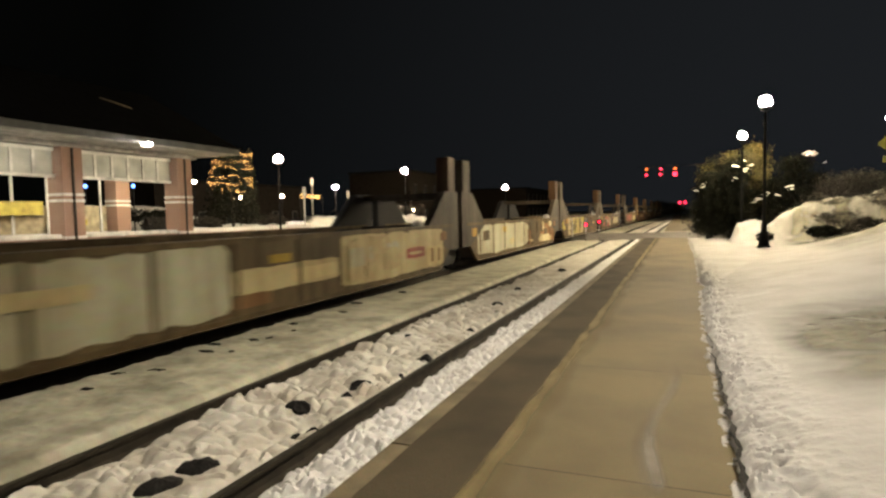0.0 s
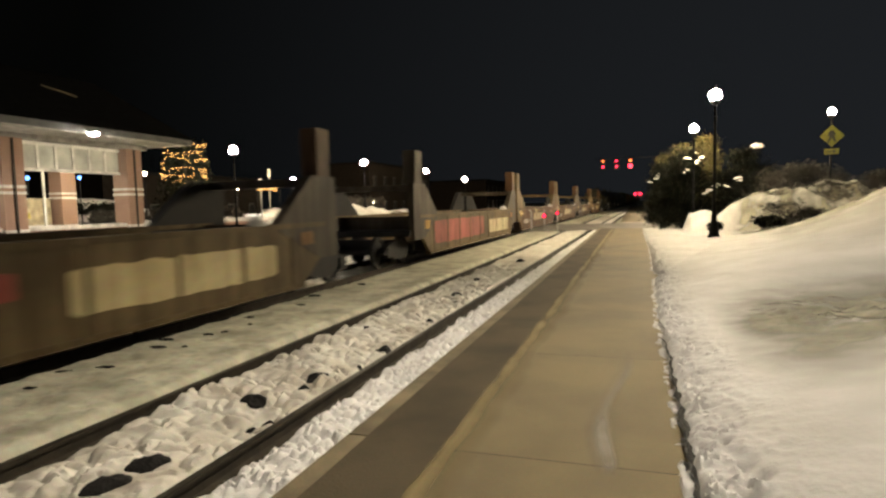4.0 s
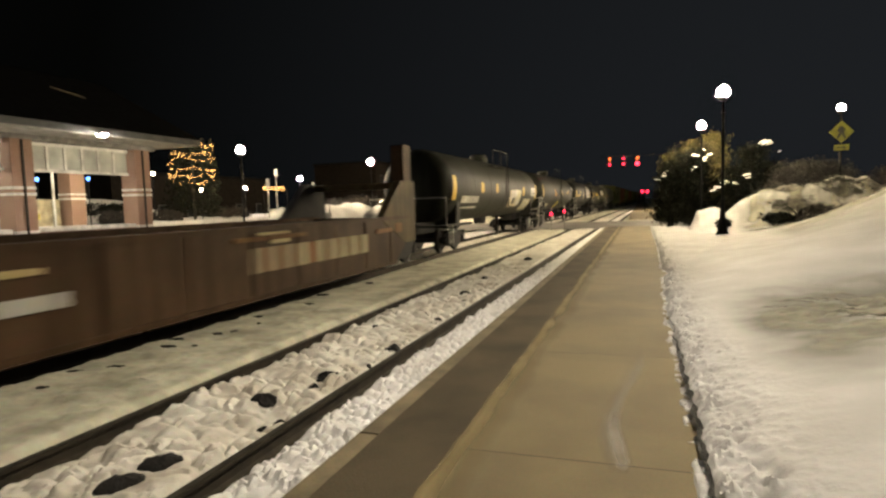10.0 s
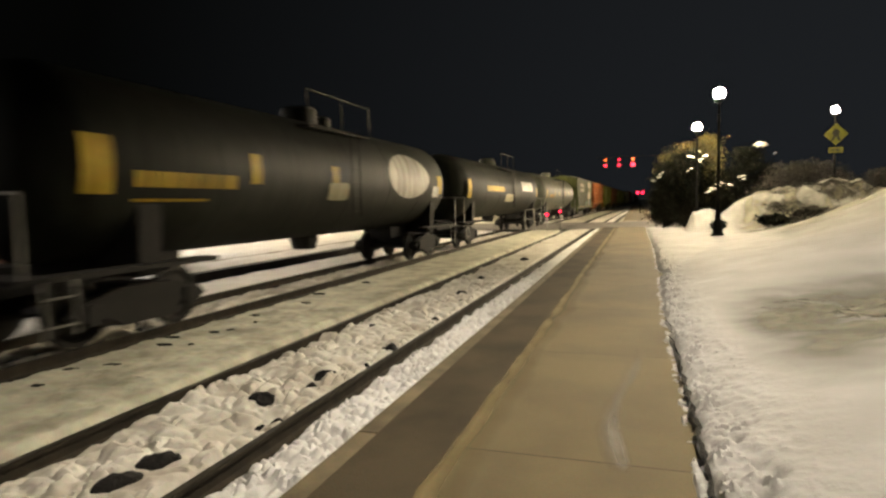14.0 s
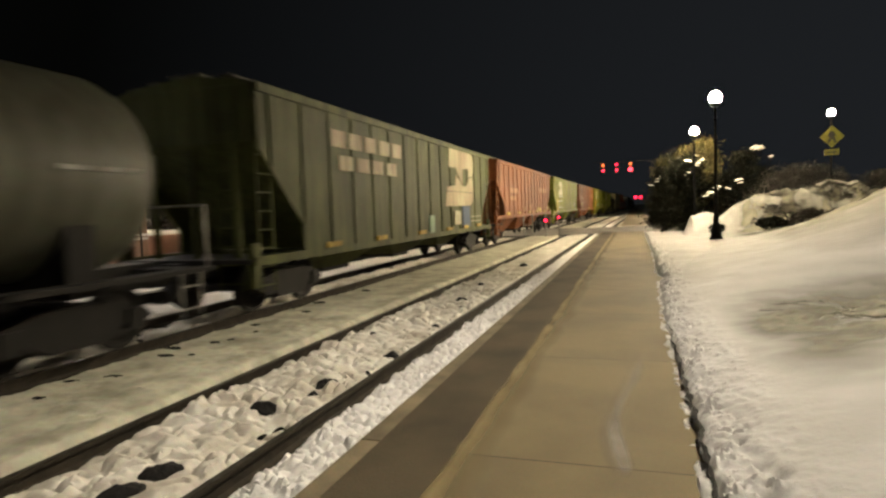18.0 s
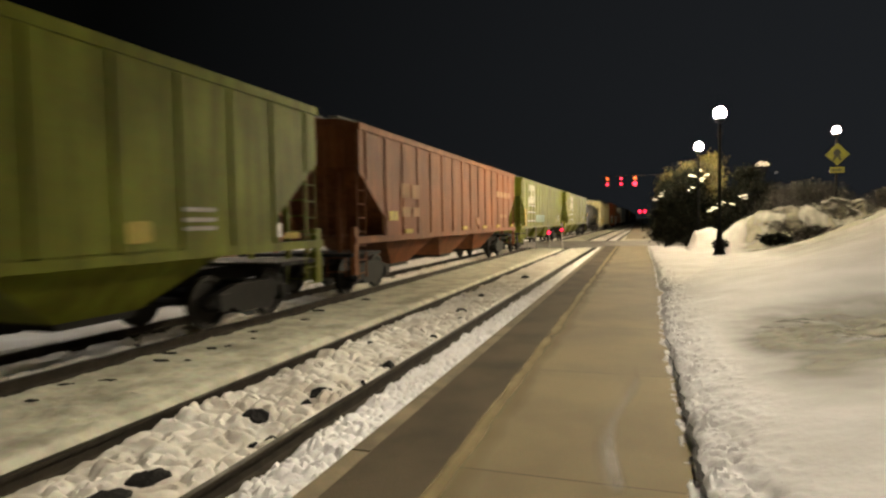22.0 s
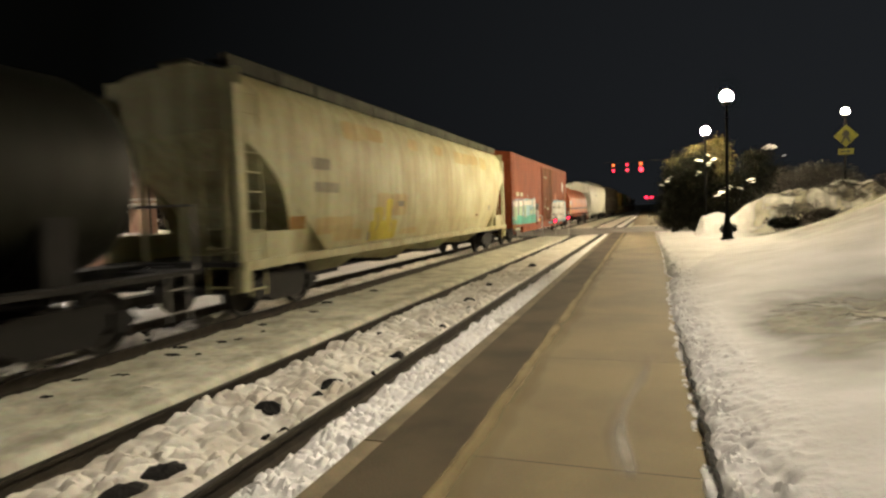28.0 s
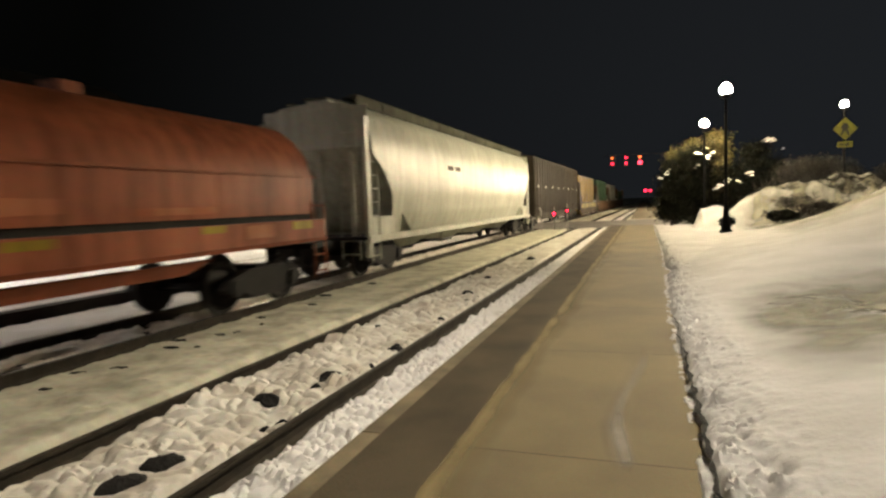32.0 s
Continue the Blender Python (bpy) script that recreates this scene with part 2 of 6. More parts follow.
def thing(name, label, category, at=(0, 0, 0), group="", kind=""):
    ob = tagged(new(name), label, category, group, kind)
    ob.empty_display_size = 0.3
    ob.matrix_basis = at if isinstance(at, Matrix) else Matrix.Translation(at)
    return ob


def solid(name, shape, mat, label, category, kind="", at=None, smooth=False, group=""):
    return tagged(part(name, shape, mat, None, "", smooth, at), label, category, group, kind)


# ---------------------------------------------------------------- plan
NEAR_TRACK, FAR_TRACK = -3.55, -7.73      # centre lines
GAUGE = 0.7525
RAIL_Z = -0.12
CROSS_A, CROSS_B = 37.4, 49.0


def bend(y):
    """How far the tracks drift to the right, down the line."""
    y = max(0.0, y)
    return 0.00014 * y * y if y < 90 else 0.00014 * 8100 + 0.0252 * (y - 90)


def heading(y):
    y = max(0.0, min(90.0, y))
    return -math.degrees(math.atan(0.00028 * y))


def spaced(a, b, step):
    n = max(1, round((b - a) / step))
    return [a + (b - a) * i / n for i in range(n + 1)]


def sheet(xs, ys, height, curve=0.0):
    """A height field over rows of x and y."""
    s = Shape()
    s.v = [(x + curve * bend(y), y, height(x, y)) for y in ys for x in xs]
    n = len(xs)
    s.f = [(j * n + i, j * n + i + 1, (j + 1) * n + i + 1, (j + 1) * n + i) for j in range(len(ys) - 1) for i in range(n - 1)]
    return s


def lumps(x, y, size, seed=0.0):
    return noise.fractal(Vector((x / size, y / size, seed)), 0.9, 2.0, 3)


# ---------------------------------------------------------------- ground, tracks, platform
far_rows = spaced(-60, 0, 6)[:-1] + spaced(0, 60, 2.5)[:-1] + spaced(60, 400, 20)[:-1] + [400, 700, 1200, 2500]
wide = [-2500, -900, -400, -200, -120] + spaced(-80, 80, 4) + [120, 200, 400, 900, 2500]


def land(x, y):
    base = -0.36
    if x < -24:
        base += 0.03 * min(20, -24 - x)
    if x > 9:
        base += 0.05 * min(20, x - 9)
    return base


solid("ground", sheet(wide, far_rows, land), SNOW_GREY, "snow-covered ground reaching into the dark distance", "ground", "structure")
solid("ballast", sheet([-10.4, -8.6, -6.8, -4.4, -1.9], spaced(-8, 90, 3) + spaced(100, 400, 15), lambda x, y: -0.305, 1.0), BALLAST, "dark gravel ballast under the rails", "gravel", "structure")


def rail(name, cx):
    foot = [(-0.07, -0.17), (0.07, -0.17), (0.07, -0.155), (0.012, -0.13), (0.012, -0.04), (0.036, -0.033), (0.036, -0.004), (0.03, -0.002), (-0.03, -0.002), (-0.036, -0.004), (-0.036, -0.033), (-0.012, -0.04), (-0.012, -0.13), (-0.07, -0.155)]
    ys = spaced(-8, 90, 4) + spaced(100, 400, 20)
    s, n = Shape(), len(foot)
    for y in ys:
        s.v += [(cx + bend(y) + x, y, RAIL_Z + z) for x, z in foot]
    for j in range(len(ys) - 1):
        s.f += [(j * n + i, j * n + (i + 1) % n, (j + 1) * n + (i + 1) % n, (j + 1) * n + i) for i in range(n)]
    r = solid(name, s, RAIL_SIDE, "rusty steel rail in the snow", "rail", "structure")
    part("rail_head", sheet([cx - 0.028, cx - 0.012, cx + 0.012, cx + 0.028], ys, lambda x, y: RAIL_Z + (0.003 if abs(x - cx) < 0.02 else 0.001), 1.0), RAIL_TOP, r, "worn shiny running surface")


for k, c in enumerate((NEAR_TRACK, FAR_TRACK)):
    for side in (-1, 1):
        rail("rail", c + side * GAUGE)

tie_mesh = Shape().box(-1.3, 1.3, -0.11, 0.11, -0.16, 0).mesh("tie", TIE)
for c, first, last in ((NEAR_TRACK, -7.5, 36), (FAR_TRACK, -7.5, 36)):
    bed = tagged(new("track_ties"), "dark wooden ties half buried in snow", "railway ties", "", "structure")
    y = first
    while y < last:
        part("tie", tie_mesh, TIE, bed, "", False, pose(c + bend(y), y, RAIL_Z - 0.168 + random.uniform(-0.008, 0.004), 0, 0, random.uniform(-1.2, 1.2)))
        y += 0.56


def clods(x, y, size, seed):
    """Puffy broken snow: round lumps with creases between them, at three sizes."""
    w = 0.50 * size
    v = Vector(((x + w * noise.noise(Vector((x / size, y / size, seed)))) / size, (y + w * noise.noise(Vector((y / size, x / size, seed + 4)))) / size, seed))

    def puff(u):
        d = noise.voronoi(u)[0]
        return math.sin(1.5708 * min(1.0, 1.9 * (d[1] - d[0]))) ** 0.8 * (1.0 - 0.75 * min(1.0, d[0]) ** 2)
    much = max(0.55, min(1.3, 0.95 + 0.9 * noise.noise(v * 0.55 + Vector((7, 3, 0)))))
    return much * (0.85 * puff(v * 1.25) + 0.30 * puff(v * 2.7) + 0.08 * puff(v * 4.9) + 0.02) + 0.7 * noise.noise(v * 0.4)


def oval(x, y, hole):
    """How far out a point lies in a ragged oval: below 1 is inside."""
    cx, cy, a, b, turn = hole
    c, k = math.cos(radians(turn)), math.sin(radians(turn))
    u, v = ((x - cx) * c + (y - cy) * k) / a, ((y - cy) * c - (x - cx) * k) / b
    return math.hypot(u, v) * (1 + 0.55 * noise.noise(Vector((x * 9, y * 9, cx))) + 0.25 * noise.noise(Vector((x * 25, y * 25, cy))))


def snow_strip(name, x0, x1, top, rough, grain, mat, label, dx=0.06, dy=0.07, seed=0.0, edge=0.07, holes=0.0, chunky=0.0, bare=()):
    """Snow between rails: lumpy, falling off at both edges."""
    ys = spaced(-8, 1.4, max(0.08, 2 * dy))[:-1] + spaced(1.4, 9, dy)[:-1] + spaced(9, 17, 2 * dy)[:-1] + spaced(17, CROSS_A - 0.05, 0.25)
    xs = spaced(x0, x1, dx)

    def h(x, y):
        e = min(1.0, min(x - x0, x1 - x) / edge)
        e = max(0.0, e + 0.25 * lumps(x, y, 0.25, seed + 5) * (e < 1))
        calm = 1.0 if y < 9 else max(0.35, 1 - (y - 9) / 14)
        z = top + 0.5 * rough * lumps(x, y, grain * 3.1, seed + 2)
        z += calm * rough * (clods(x, y, grain, seed) - 0.6) if chunky else rough * lumps(x, y, grain, seed)
        if holes:
            k = lumps(x, y, 0.42, seed + 9)
            z -= 0.13 * max(0.0, min(1.0, (k - (0.75 - holes)) * 6))
        for hole in bare:
            if abs(y - hole[1]) < 0.5:
                q = oval(x, y, hole)
                if q < 1.35:
                    z = z + (min(z, top + 0.004) - z) * min(1.0, (1.35 - q) / 0.45)
        return -0.33 + (z + 0.33) * min(1.0, e) ** 0.45
    solid(name, sheet(xs, ys, h, 1.0), mat, label, "snow", "stuff", None, True)
    far = sheet(spaced(x0, x1, 0.4), spaced(CROSS_B + 0.1, 120, 3) + spaced(130, 400, 20), lambda x, y: top - 0.02 + rough * lumps(x, y, 2.0, seed), 1.0)
    solid(name, far, mat, label + ", past the road crossing", "snow", "stuff", None, True)
    return h


MELTED = [(-3.25, 2.86, 0.17, 0.10, 60), (-3.24, 3.2, 0.16, 0.11, 40), (-3.36, 4.60, 0.14, 0.10, 15), (-2.95, 4.23, 0.06, 0.035, 20), (-3.03, 4.08, 0.05, 0.03, 40), (-3.14, 5.40, 0.13, 0.10, 20), (-3.11, 5.08, 0.07, 0.06, 60), (-2.91, 6.70, 0.15, 0.08, 10), (-3.3, 11.05, 0.13, 0.14, 0), (-3.01, 8.64, 0.07, 0.06, 0), (-2.9, 5.92, 0.045, 0.04, 0), (-3.5, 13.4, 0.10, 0.13, 0), (-3.3, 17.9, 0.14, 0.2, 0), (-3.75, 7.9, 0.05, 0.06, 0), (-3.05, 10.2, 0.06, 0.08, 0)]
SCUFFED = [(-5.98, 6.19, 0.13, 0.055, 10), (-5.87, 7.01, 0.09, 0.05, 0), (-5.73, 7.2, 0.07, 0.035, 20), (-5.87, 5.25, 0.11, 0.04, 30), (-5.67, 6.31, 0.06, 0.03, 0), (-6.23, 5.01, 0.10, 0.04, 20), (-5.88, 9.57, 0.11, 0.07, 0), (-5.71, 7.78, 0.05, 0.03, 0), (-6.1, 8.3, 0.10, 0.06, 10), (-6.25, 6.6, 0.12, 0.06, 20), (-6.2, 10.6, 0.14, 0.09, 0), (-5.95, 4.4, 0.08, 0.035, 15), (-6.0, 12.4, 0.12, 0.1, 0)]
between = snow_strip("snow_between_rails", NEAR_TRACK - 0.56, NEAR_TRACK + 0.71, -0.12, 0.085, 0.27, SNOW_TRODDEN, "lumpy trodden snow between the rails", 0.024, 0.026, 1.0, 0.06, 0, 1, MELTED)
snow_strip("snow_beside_platform", NEAR_TRACK + 0.97, -2.0, -0.10, 0.060, 0.12, SNOW_CLEAN, "broken snow piled along the platform edge", 0.018, 0.02, 3.0, 0.08, 0, 1)
middle = snow_strip("snow_between_tracks", -6.52, NEAR_TRACK - 0.97, -0.135, 0.026, 0.20, SNOW_GREY, "packed grey snow between the two tracks", 0.045, 0.05, 6.0, 0.10, 0, 1, SCUFFED)
snow_strip("snow_on_far_track", FAR_TRACK - 0.66, FAR_TRACK + 0.66, -0.22, 0.05, 0.30, SNOW_TRODDEN, "thin patchy snow over the far track's ties", 0.07, 0.09, 8.0, 0.2, 0.62)
snow_strip("snow_beyond_tracks", -10.55, FAR_TRACK - 1.02, -0.17, 0.02, 0.5, SNOW_CLEAN, "smooth snow beyond the far track", 0.12, 0.14, 11.0, 0.15)


def clod(hole, height, swell, label):
    """A dark dirty clod in the snow with a ragged rim."""
    s, n = Shape(), 26
    cx, cy, a, b, turn = hole
    spin = Matrix.Rotation(radians(turn), 2)
    lift = swell * (a + b)
    s.v = [(0, 0, height(cx, cy) + 0.008 + lift)]
    for ring, up in ((0.35, 0.9), (0.7, 0.62), (0.9, 0.3), (1.0, -0.2)):
        for k in range(n):
            w = Vector((math.cos(2 * math.pi * k / n), math.sin(2 * math.pi * k / n)))
            r = 1.0
            while r > 0.3 and oval(*(Vector((cx, cy)) + spin @ Vector((a * r * w.x, b * r * w.y))), hole) > 1.0:
                r -= 0.05
            q = spin @ Vector((a * r * ring * w.x, b * r * ring * w.y))
            s.v.append((q.x, q.y, height(cx + q.x, cy + q.y) + 0.008 + lift * up * (1 + 0.5 * noise.noise(Vector((q.x * 22, q.y * 22, cx))))))
    s.f = [(0, 1 + k, 1 + (k + 1) % n) for k in range(n)] + [(1 + n * j + k, 1 + n * (j + 1) + k, 1 + n * (j + 1) + (k + 1) % n, 1 + n * j + (k + 1) % n) for j in range(3) for k in range(n)]
    return solid("dirt_clod", s, SOOT, label, "dirt", "", (cx + bend(cy), cy, 0), True)


for hole in MELTED:
    clod(hole, between, 0.20, "dark dirty clod lying in the trodden snow")
for hole in SCUFFED:
    clod(hole, middle, 0.10, "small dark scuff in the packed snow")

# platform: curb, asphalt strip, concrete slabs
deck = tagged(new("platform"), "low platform with tan concrete slabs and asphalt edge", "platform", "", "structure")
JOINTS = [-8.0, -4.43, -1.71] + [3.73 + 2.72 * k for k in range(-1, 13)] + [37.3]
for a, b in zip(JOINTS, JOINTS[1:]):
    part("slab", sheet(spaced(-1.24, 0.75, 0.5), spaced(a + 0.005, b - 0.005, 1.0), lambda x, y: 0.0), CONCRETE, deck)
part("slab_bed", Shape().box(-1.96, 0.8, -8, 37.3, -0.34, -0.012), SOOT, deck)


def strip_edge(y, c, w):
    return c + w * lumps(0.3, y, 0.35, c) + 0.6 * w * lumps(0.7, y, 1.6, c + 3)


ys = spaced(-8, 37.3, 0.15)
asphalt, line, worn = Shape(), Shape(), []
for j, y in enumerate(ys):
    e = strip_edge(y, -1.225, 0.026)
    asphalt.v += [(strip_edge(y, -1.815, 0.006), y, 0.002), (-1.5, y, 0.005), (e, y, 0.005)]
    rub = 0.92 + 0.3 * lumps(0.2, y, 0.8, 61)
    wide_rub = 1 + 0.3 * lumps(0.4, y, 0.9, 62)
    for d, c in ((0.002, 0.6), (0.05, 0.95), (0.10, 0.8), (0.16 * wide_rub, 0.45), (0.32 * wide_rub, 0.0)):
        line.v.append((e + d, y, 0.004))
        worn.append(max(0.0, min(1.0, c * rub)))
    if j:
        k = 3 * j
        asphalt.f += [(k - 3, k - 2, k + 1, k), (k - 2, k - 1, k + 2, k + 1)]
        line.f += [(5 * j - 5 + q, 5 * j - 4 + q, 5 * j + 1 + q, 5 * j + q) for q in range(4)]
part("asphalt_strip", asphalt, ASPHALT, deck, "dark asphalt strip with a ragged edge")
line_mesh = line.mesh("yellow_line", YELLOW_LINE)
line_mesh.attributes.new("cover", "FLOAT", "POINT").data.foreach_set("value", worn)
part("yellow_line", line_mesh, YELLOW_LINE, deck, "worn yellow line along the slabs")
CURB_JOINTS = [-8.0, -0.6, 3.80, 8.2, 12.6, 17.0, 21.4, 25.8, 30.2, 34.6, 37.3]
for a, b in zip(CURB_JOINTS, CURB_JOINTS[1:]):
    part("curb", Shape().prism_xz([(-1.985, -0.3), (-1.81, -0.3), (-1.81, 0.006), (-1.955, 0.006), (-1.985, -0.015)], a + 0.01, b - 0.01), CURB, deck, "tan concrete curb stone")
stain, cover = Shape(), []
COURSE = ((-0.09, 3.60, 0.05), (-0.11, 3.78, 0.07), (-0.15, 4.05, 0.075), (-0.19, 4.35, 0.07), (-0.19, 4.65, 0.06), (-0.165, 5.0, 0.055), (-0.10, 5.4, 0.06), (-0.04, 5.8, 0.07), (0.0, 6.2, 0.06), (0.0, 6.5, 0.05), (-0.04, 6.9, 0.06))
STRENGTH = (0.0, 0.75, 0.8, 0.75, 0.55, 0.40, 0.40, 0.45, 0.30, 0.12, 0.0)
for j, (x, y, w) in enumerate(COURSE):
    for u, c in ((-1.8, 0.0), (-0.8, 0.35), (-0.1, 1.0), (0.35, 0.85), (1.0, 0.0)):
        stain.v.append((x + u * w, y, 0.004))
        cover.append(c * STRENGTH[j])
    if j:
        stain.f += [(5 * j - 5 + k, 5 * j - 4 + k, 5 * j + 1 + k, 5 * j + k) for k in range(4)]
stain_mesh = stain.mesh("salt_stain", SALT)
stain_mesh.attributes.new("cover", "FLOAT", "POINT").data.foreach_set("value", cover)
part("salt_stain", stain_mesh, SALT, deck, "pale dried salt streak")

# road crossing and the path beyond it
solid("road", sheet([-18, -14, -11] + spaced(-10, 9, 1) + [14, 30, 60], spaced(CROSS_A, CROSS_B, 1.4), lambda x, y: RAIL_Z + 0.008 if x < 0 else RAIL_Z + 0.05), ROAD, "snow-dusted asphalt road crossing the tracks", "road", "structure")
solid("path", sheet(spaced(-0.95, 1.9, 0.7), spaced(CROSS_B, 120, 4) + [150, 200, 300], lambda x, y: -0.03), CONCRETE, "tan path running on beside the tracks", "path", "structure")
solid("snow_bank", sheet(spaced(1.9, 3.2, 0.2), spaced(CROSS_B + 0.3, 140, 1.2), lambda x, y: -0.05 + 0.75 * math.sin(min(1, max(0, (x - 1.9) / 1.3)) * math.pi) ** 0.7 * (0.8 + 0.4 * lumps(x, y, 1.2))), SNOW, "ploughed snow heaped beside the path", "snow", "stuff", None, True)


# snowy slope beside the platform
def bank(x, y):
    edge = 0.31 + 0.05 * lumps(0, y, 0.5, 4) + 0.10 * max(0, min(1, (y - 9) / 4)) + (0.16 * math.exp(-((y - 13.7) / 0.5) ** 2)) + 0.10 * max(0, min(1, (y - 14) / 6))
    d = x - edge
    foot = 0.6 + 2.3 * max(0, min(1, (y - 13) / 10))
    z = 0.004 + 0.03 * lumps(x, y, 0.13, 31) * max(0.0, 1 - max(0, d) / 0.09) + 0.036 * min(1, max(0, d - 0.07) / 0.02) + 0.07 * (1 - math.exp(-max(0, d - 0.075) / 0.06)) + 0.05 * min(1, max(0, d))
    rise = min(7.0, max(0.0, x - foot))
    crest = max(0.0, min(1.0, (25.4 - y) / 1.8))
    z += (0.205 * rise + 0.05 * max(0.0, rise - 1.5) ** 2 * max(0.0, min(1.0, (y - 12) / 6))) * (0.32 + 0.68 * crest) * (1 - 0.12 * math.exp(-((y - 9.5) / 2.5) ** 2))
    ridge = float(np.interp(x, [2.1, 2.5, 3.2, 3.7, 4.0, 5.0, 5.9, 6.6, 7.7, 9.0, 9.6, 11.5], [0, 1.0, 1.2, 0.85, 1.2, 1.75, 2.0, 1.95, 2.25, 2.3, 1.9, 1.4])) * (1 + 0.09 * lumps(x, y, 1.1, 21)) + 0.07 * lumps(x, y, 0.4, 23)
    z += max(0.0, ridge - max(0.0, z)) * math.exp(-((y - 29.4 - 0.25 * lumps(x, 0, 1.2, 22)) / 1.25) ** 2)
    if x > 12:
        z *= max(0.0, 1 - (x - 12) / 8)
    if y > 30:
        z *= max(0.0, 1 - (y - 30) / 7)
    z += 0.016 * lumps(x, y, 1.6, 7) + 0.007 * lumps(x, y, 0.3, 8) + (0.08 * lumps(x, y, 0.34, 17) + 0.03 * lumps(x, y, 0.12, 18)) * math.exp(-((x - 3.3) / 1.4) ** 2 - ((y - 7.8) / 2.0) ** 2)
    z -= 0.36 * math.exp(-((x - 3.4) / 1.4) ** 2 - ((y - 8.3) / 1.6) ** 2)
    belt = math.exp(-((y - 7.4 - 0.3 * (x - 1.5)) / 1.5) ** 2) * max(0.0, min(1.0, (x - 1.0) / 0.8))
    z += belt * (0.06 * lumps(0.45 * x, y, 0.24, 41) + 0.03 * lumps(0.6 * x, y, 0.10, 42))
    for fx, fy, fr in ((0.66, 3.68, 0.05), (0.71, 3.52, 0.045), (0.60, 4.05, 0.04), (0.55, 5.1, 0.035), (0.50, 6.4, 0.05), (0.62, 3.3, 0.05)):
        if abs(y - fy) < 0.2:
            z -= 0.07 * math.exp(-((x - fx) / fr) ** 2 - ((y - fy) / (1.4 * fr)) ** 2)
    near = math.exp(-(max(0, d) / 0.42) ** 2)
    z += near * (0.35 + 0.65 * min(1, max(0, d - 0.07) / 0.06)) * (0.062 * (clods(x, y, 0.10, 9) - 0.5) - 0.03 * max(0.0, min(1.0, 4 * lumps(x, y, 0.23, 13) - 0.6)))
    if d < 0:
        z = -0.02 + d
    return max(z, -0.3)


bx = spaced(0.2, 0.95, 0.022) + spaced(1.0, 3.5, 0.05) + spaced(3.56, 5.0, 0.08) + spaced(5.15, 9.5, 0.16) + [10.5, 12, 14, 16, 18, 20, 23]
by = spaced(-6, 1, 0.10)[:-1] + spaced(1, 2.6, 0.06)[:-1] + spaced(2.6, 7.4, 0.024)[:-1] + spaced(7.4, 9, 0.04)[:-1] + spaced(9, 16, 0.06)[:-1] + spaced(16, 22, 0.12)[:-1] + spaced(22, 37, 0.25)
solid("snow_slope", sheet(bx, by, bank), SNOW, "deep snow slope with a trodden crumbly foot", "snow", "structure", None, True)
# trampled belt across the slope, its shade and dirt painted as a thin cover
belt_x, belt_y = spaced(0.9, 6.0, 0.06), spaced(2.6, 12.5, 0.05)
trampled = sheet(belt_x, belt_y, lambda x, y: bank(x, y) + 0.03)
trampled_mesh = trampled.mesh("trampled_snow", SNOW_DIMMED)
belt_dim = []
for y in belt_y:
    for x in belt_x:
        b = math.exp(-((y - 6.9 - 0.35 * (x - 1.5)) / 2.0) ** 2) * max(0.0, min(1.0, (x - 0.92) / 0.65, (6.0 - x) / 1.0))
        belt_dim.append(max(0.0, min(0.92, b * (0.80 + 0.22 * min(1.0, max(0.0, x - 1.8)) + 0.5 * lumps(0.4 * x, y, 0.35, 43) + 0.4 * lumps(0.5 * x, y, 0.9, 44)))) if belt_y[0] < y < belt_y[-1] else 0.0)
trampled_mesh.attributes.new("cover", "FLOAT", "POINT").data.foreach_set("value", belt_dim)
solid("trampled_snow", trampled_mesh, SNOW_DIMMED, "trampled snow with shade painted in across the slope", "snow", "stuff", None, True)
# grey-brown cover on the ploughed snow: its tint, plus lamplight toned down
tone_x, tone_y = spaced(3.4, 11.0, 0.12), spaced(15.0, 30.6, 0.16)
toned_mesh = sheet(tone_x, tone_y, lambda x, y: bank(x, y) + 0.035).mesh("gritty_snow", SNOW_DIMMED)
tone = [max(0.0, min(0.85, min(1.0, (x - 3.4) / 1.2, (11.0 - x) / 0.8, (y - 15.0) / 8.0, (30.6 - y) / 0.6) * (0.58 + 0.35 * lumps(x, y, 0.5, 51) + 0.3 * lumps(x, 0.6 * y, 1.6, 52)))) for y in tone_y for x in tone_x]
toned_mesh.attributes.new("cover", "FLOAT", "POINT").data.foreach_set("value", tone)
solid("gritty_snow", toned_mesh, SNOW_DIMMED, "ploughed snow tinted greyer to tone down the lamplight", "snow", "stuff", None, True)
# flat ribbon: the crack's shaded depth and its dirt in one dark colour
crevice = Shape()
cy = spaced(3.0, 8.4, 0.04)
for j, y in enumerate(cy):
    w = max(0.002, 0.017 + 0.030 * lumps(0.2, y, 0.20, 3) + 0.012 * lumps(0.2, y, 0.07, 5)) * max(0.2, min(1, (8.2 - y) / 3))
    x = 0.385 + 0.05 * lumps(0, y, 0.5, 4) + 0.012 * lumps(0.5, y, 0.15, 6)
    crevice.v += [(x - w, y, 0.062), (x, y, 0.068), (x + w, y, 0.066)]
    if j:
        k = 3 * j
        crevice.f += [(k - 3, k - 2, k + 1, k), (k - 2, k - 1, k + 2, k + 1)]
solid("crevice", crevice, SOOT, "flat dark ribbon drawn as a crevice along the snow's foot", "bare ground", "stuff")


# ---------------------------------------------------------------- lamps and the right-hand side
def globe_profile(r):
    return [(0.35 * r, -r * 0.95)] + [(r * math.cos(a), r * math.sin(a)) for a in [math.radians(d) for d in (-65, -45, -25, -5, 15, 35, 55, 70, 82)]]


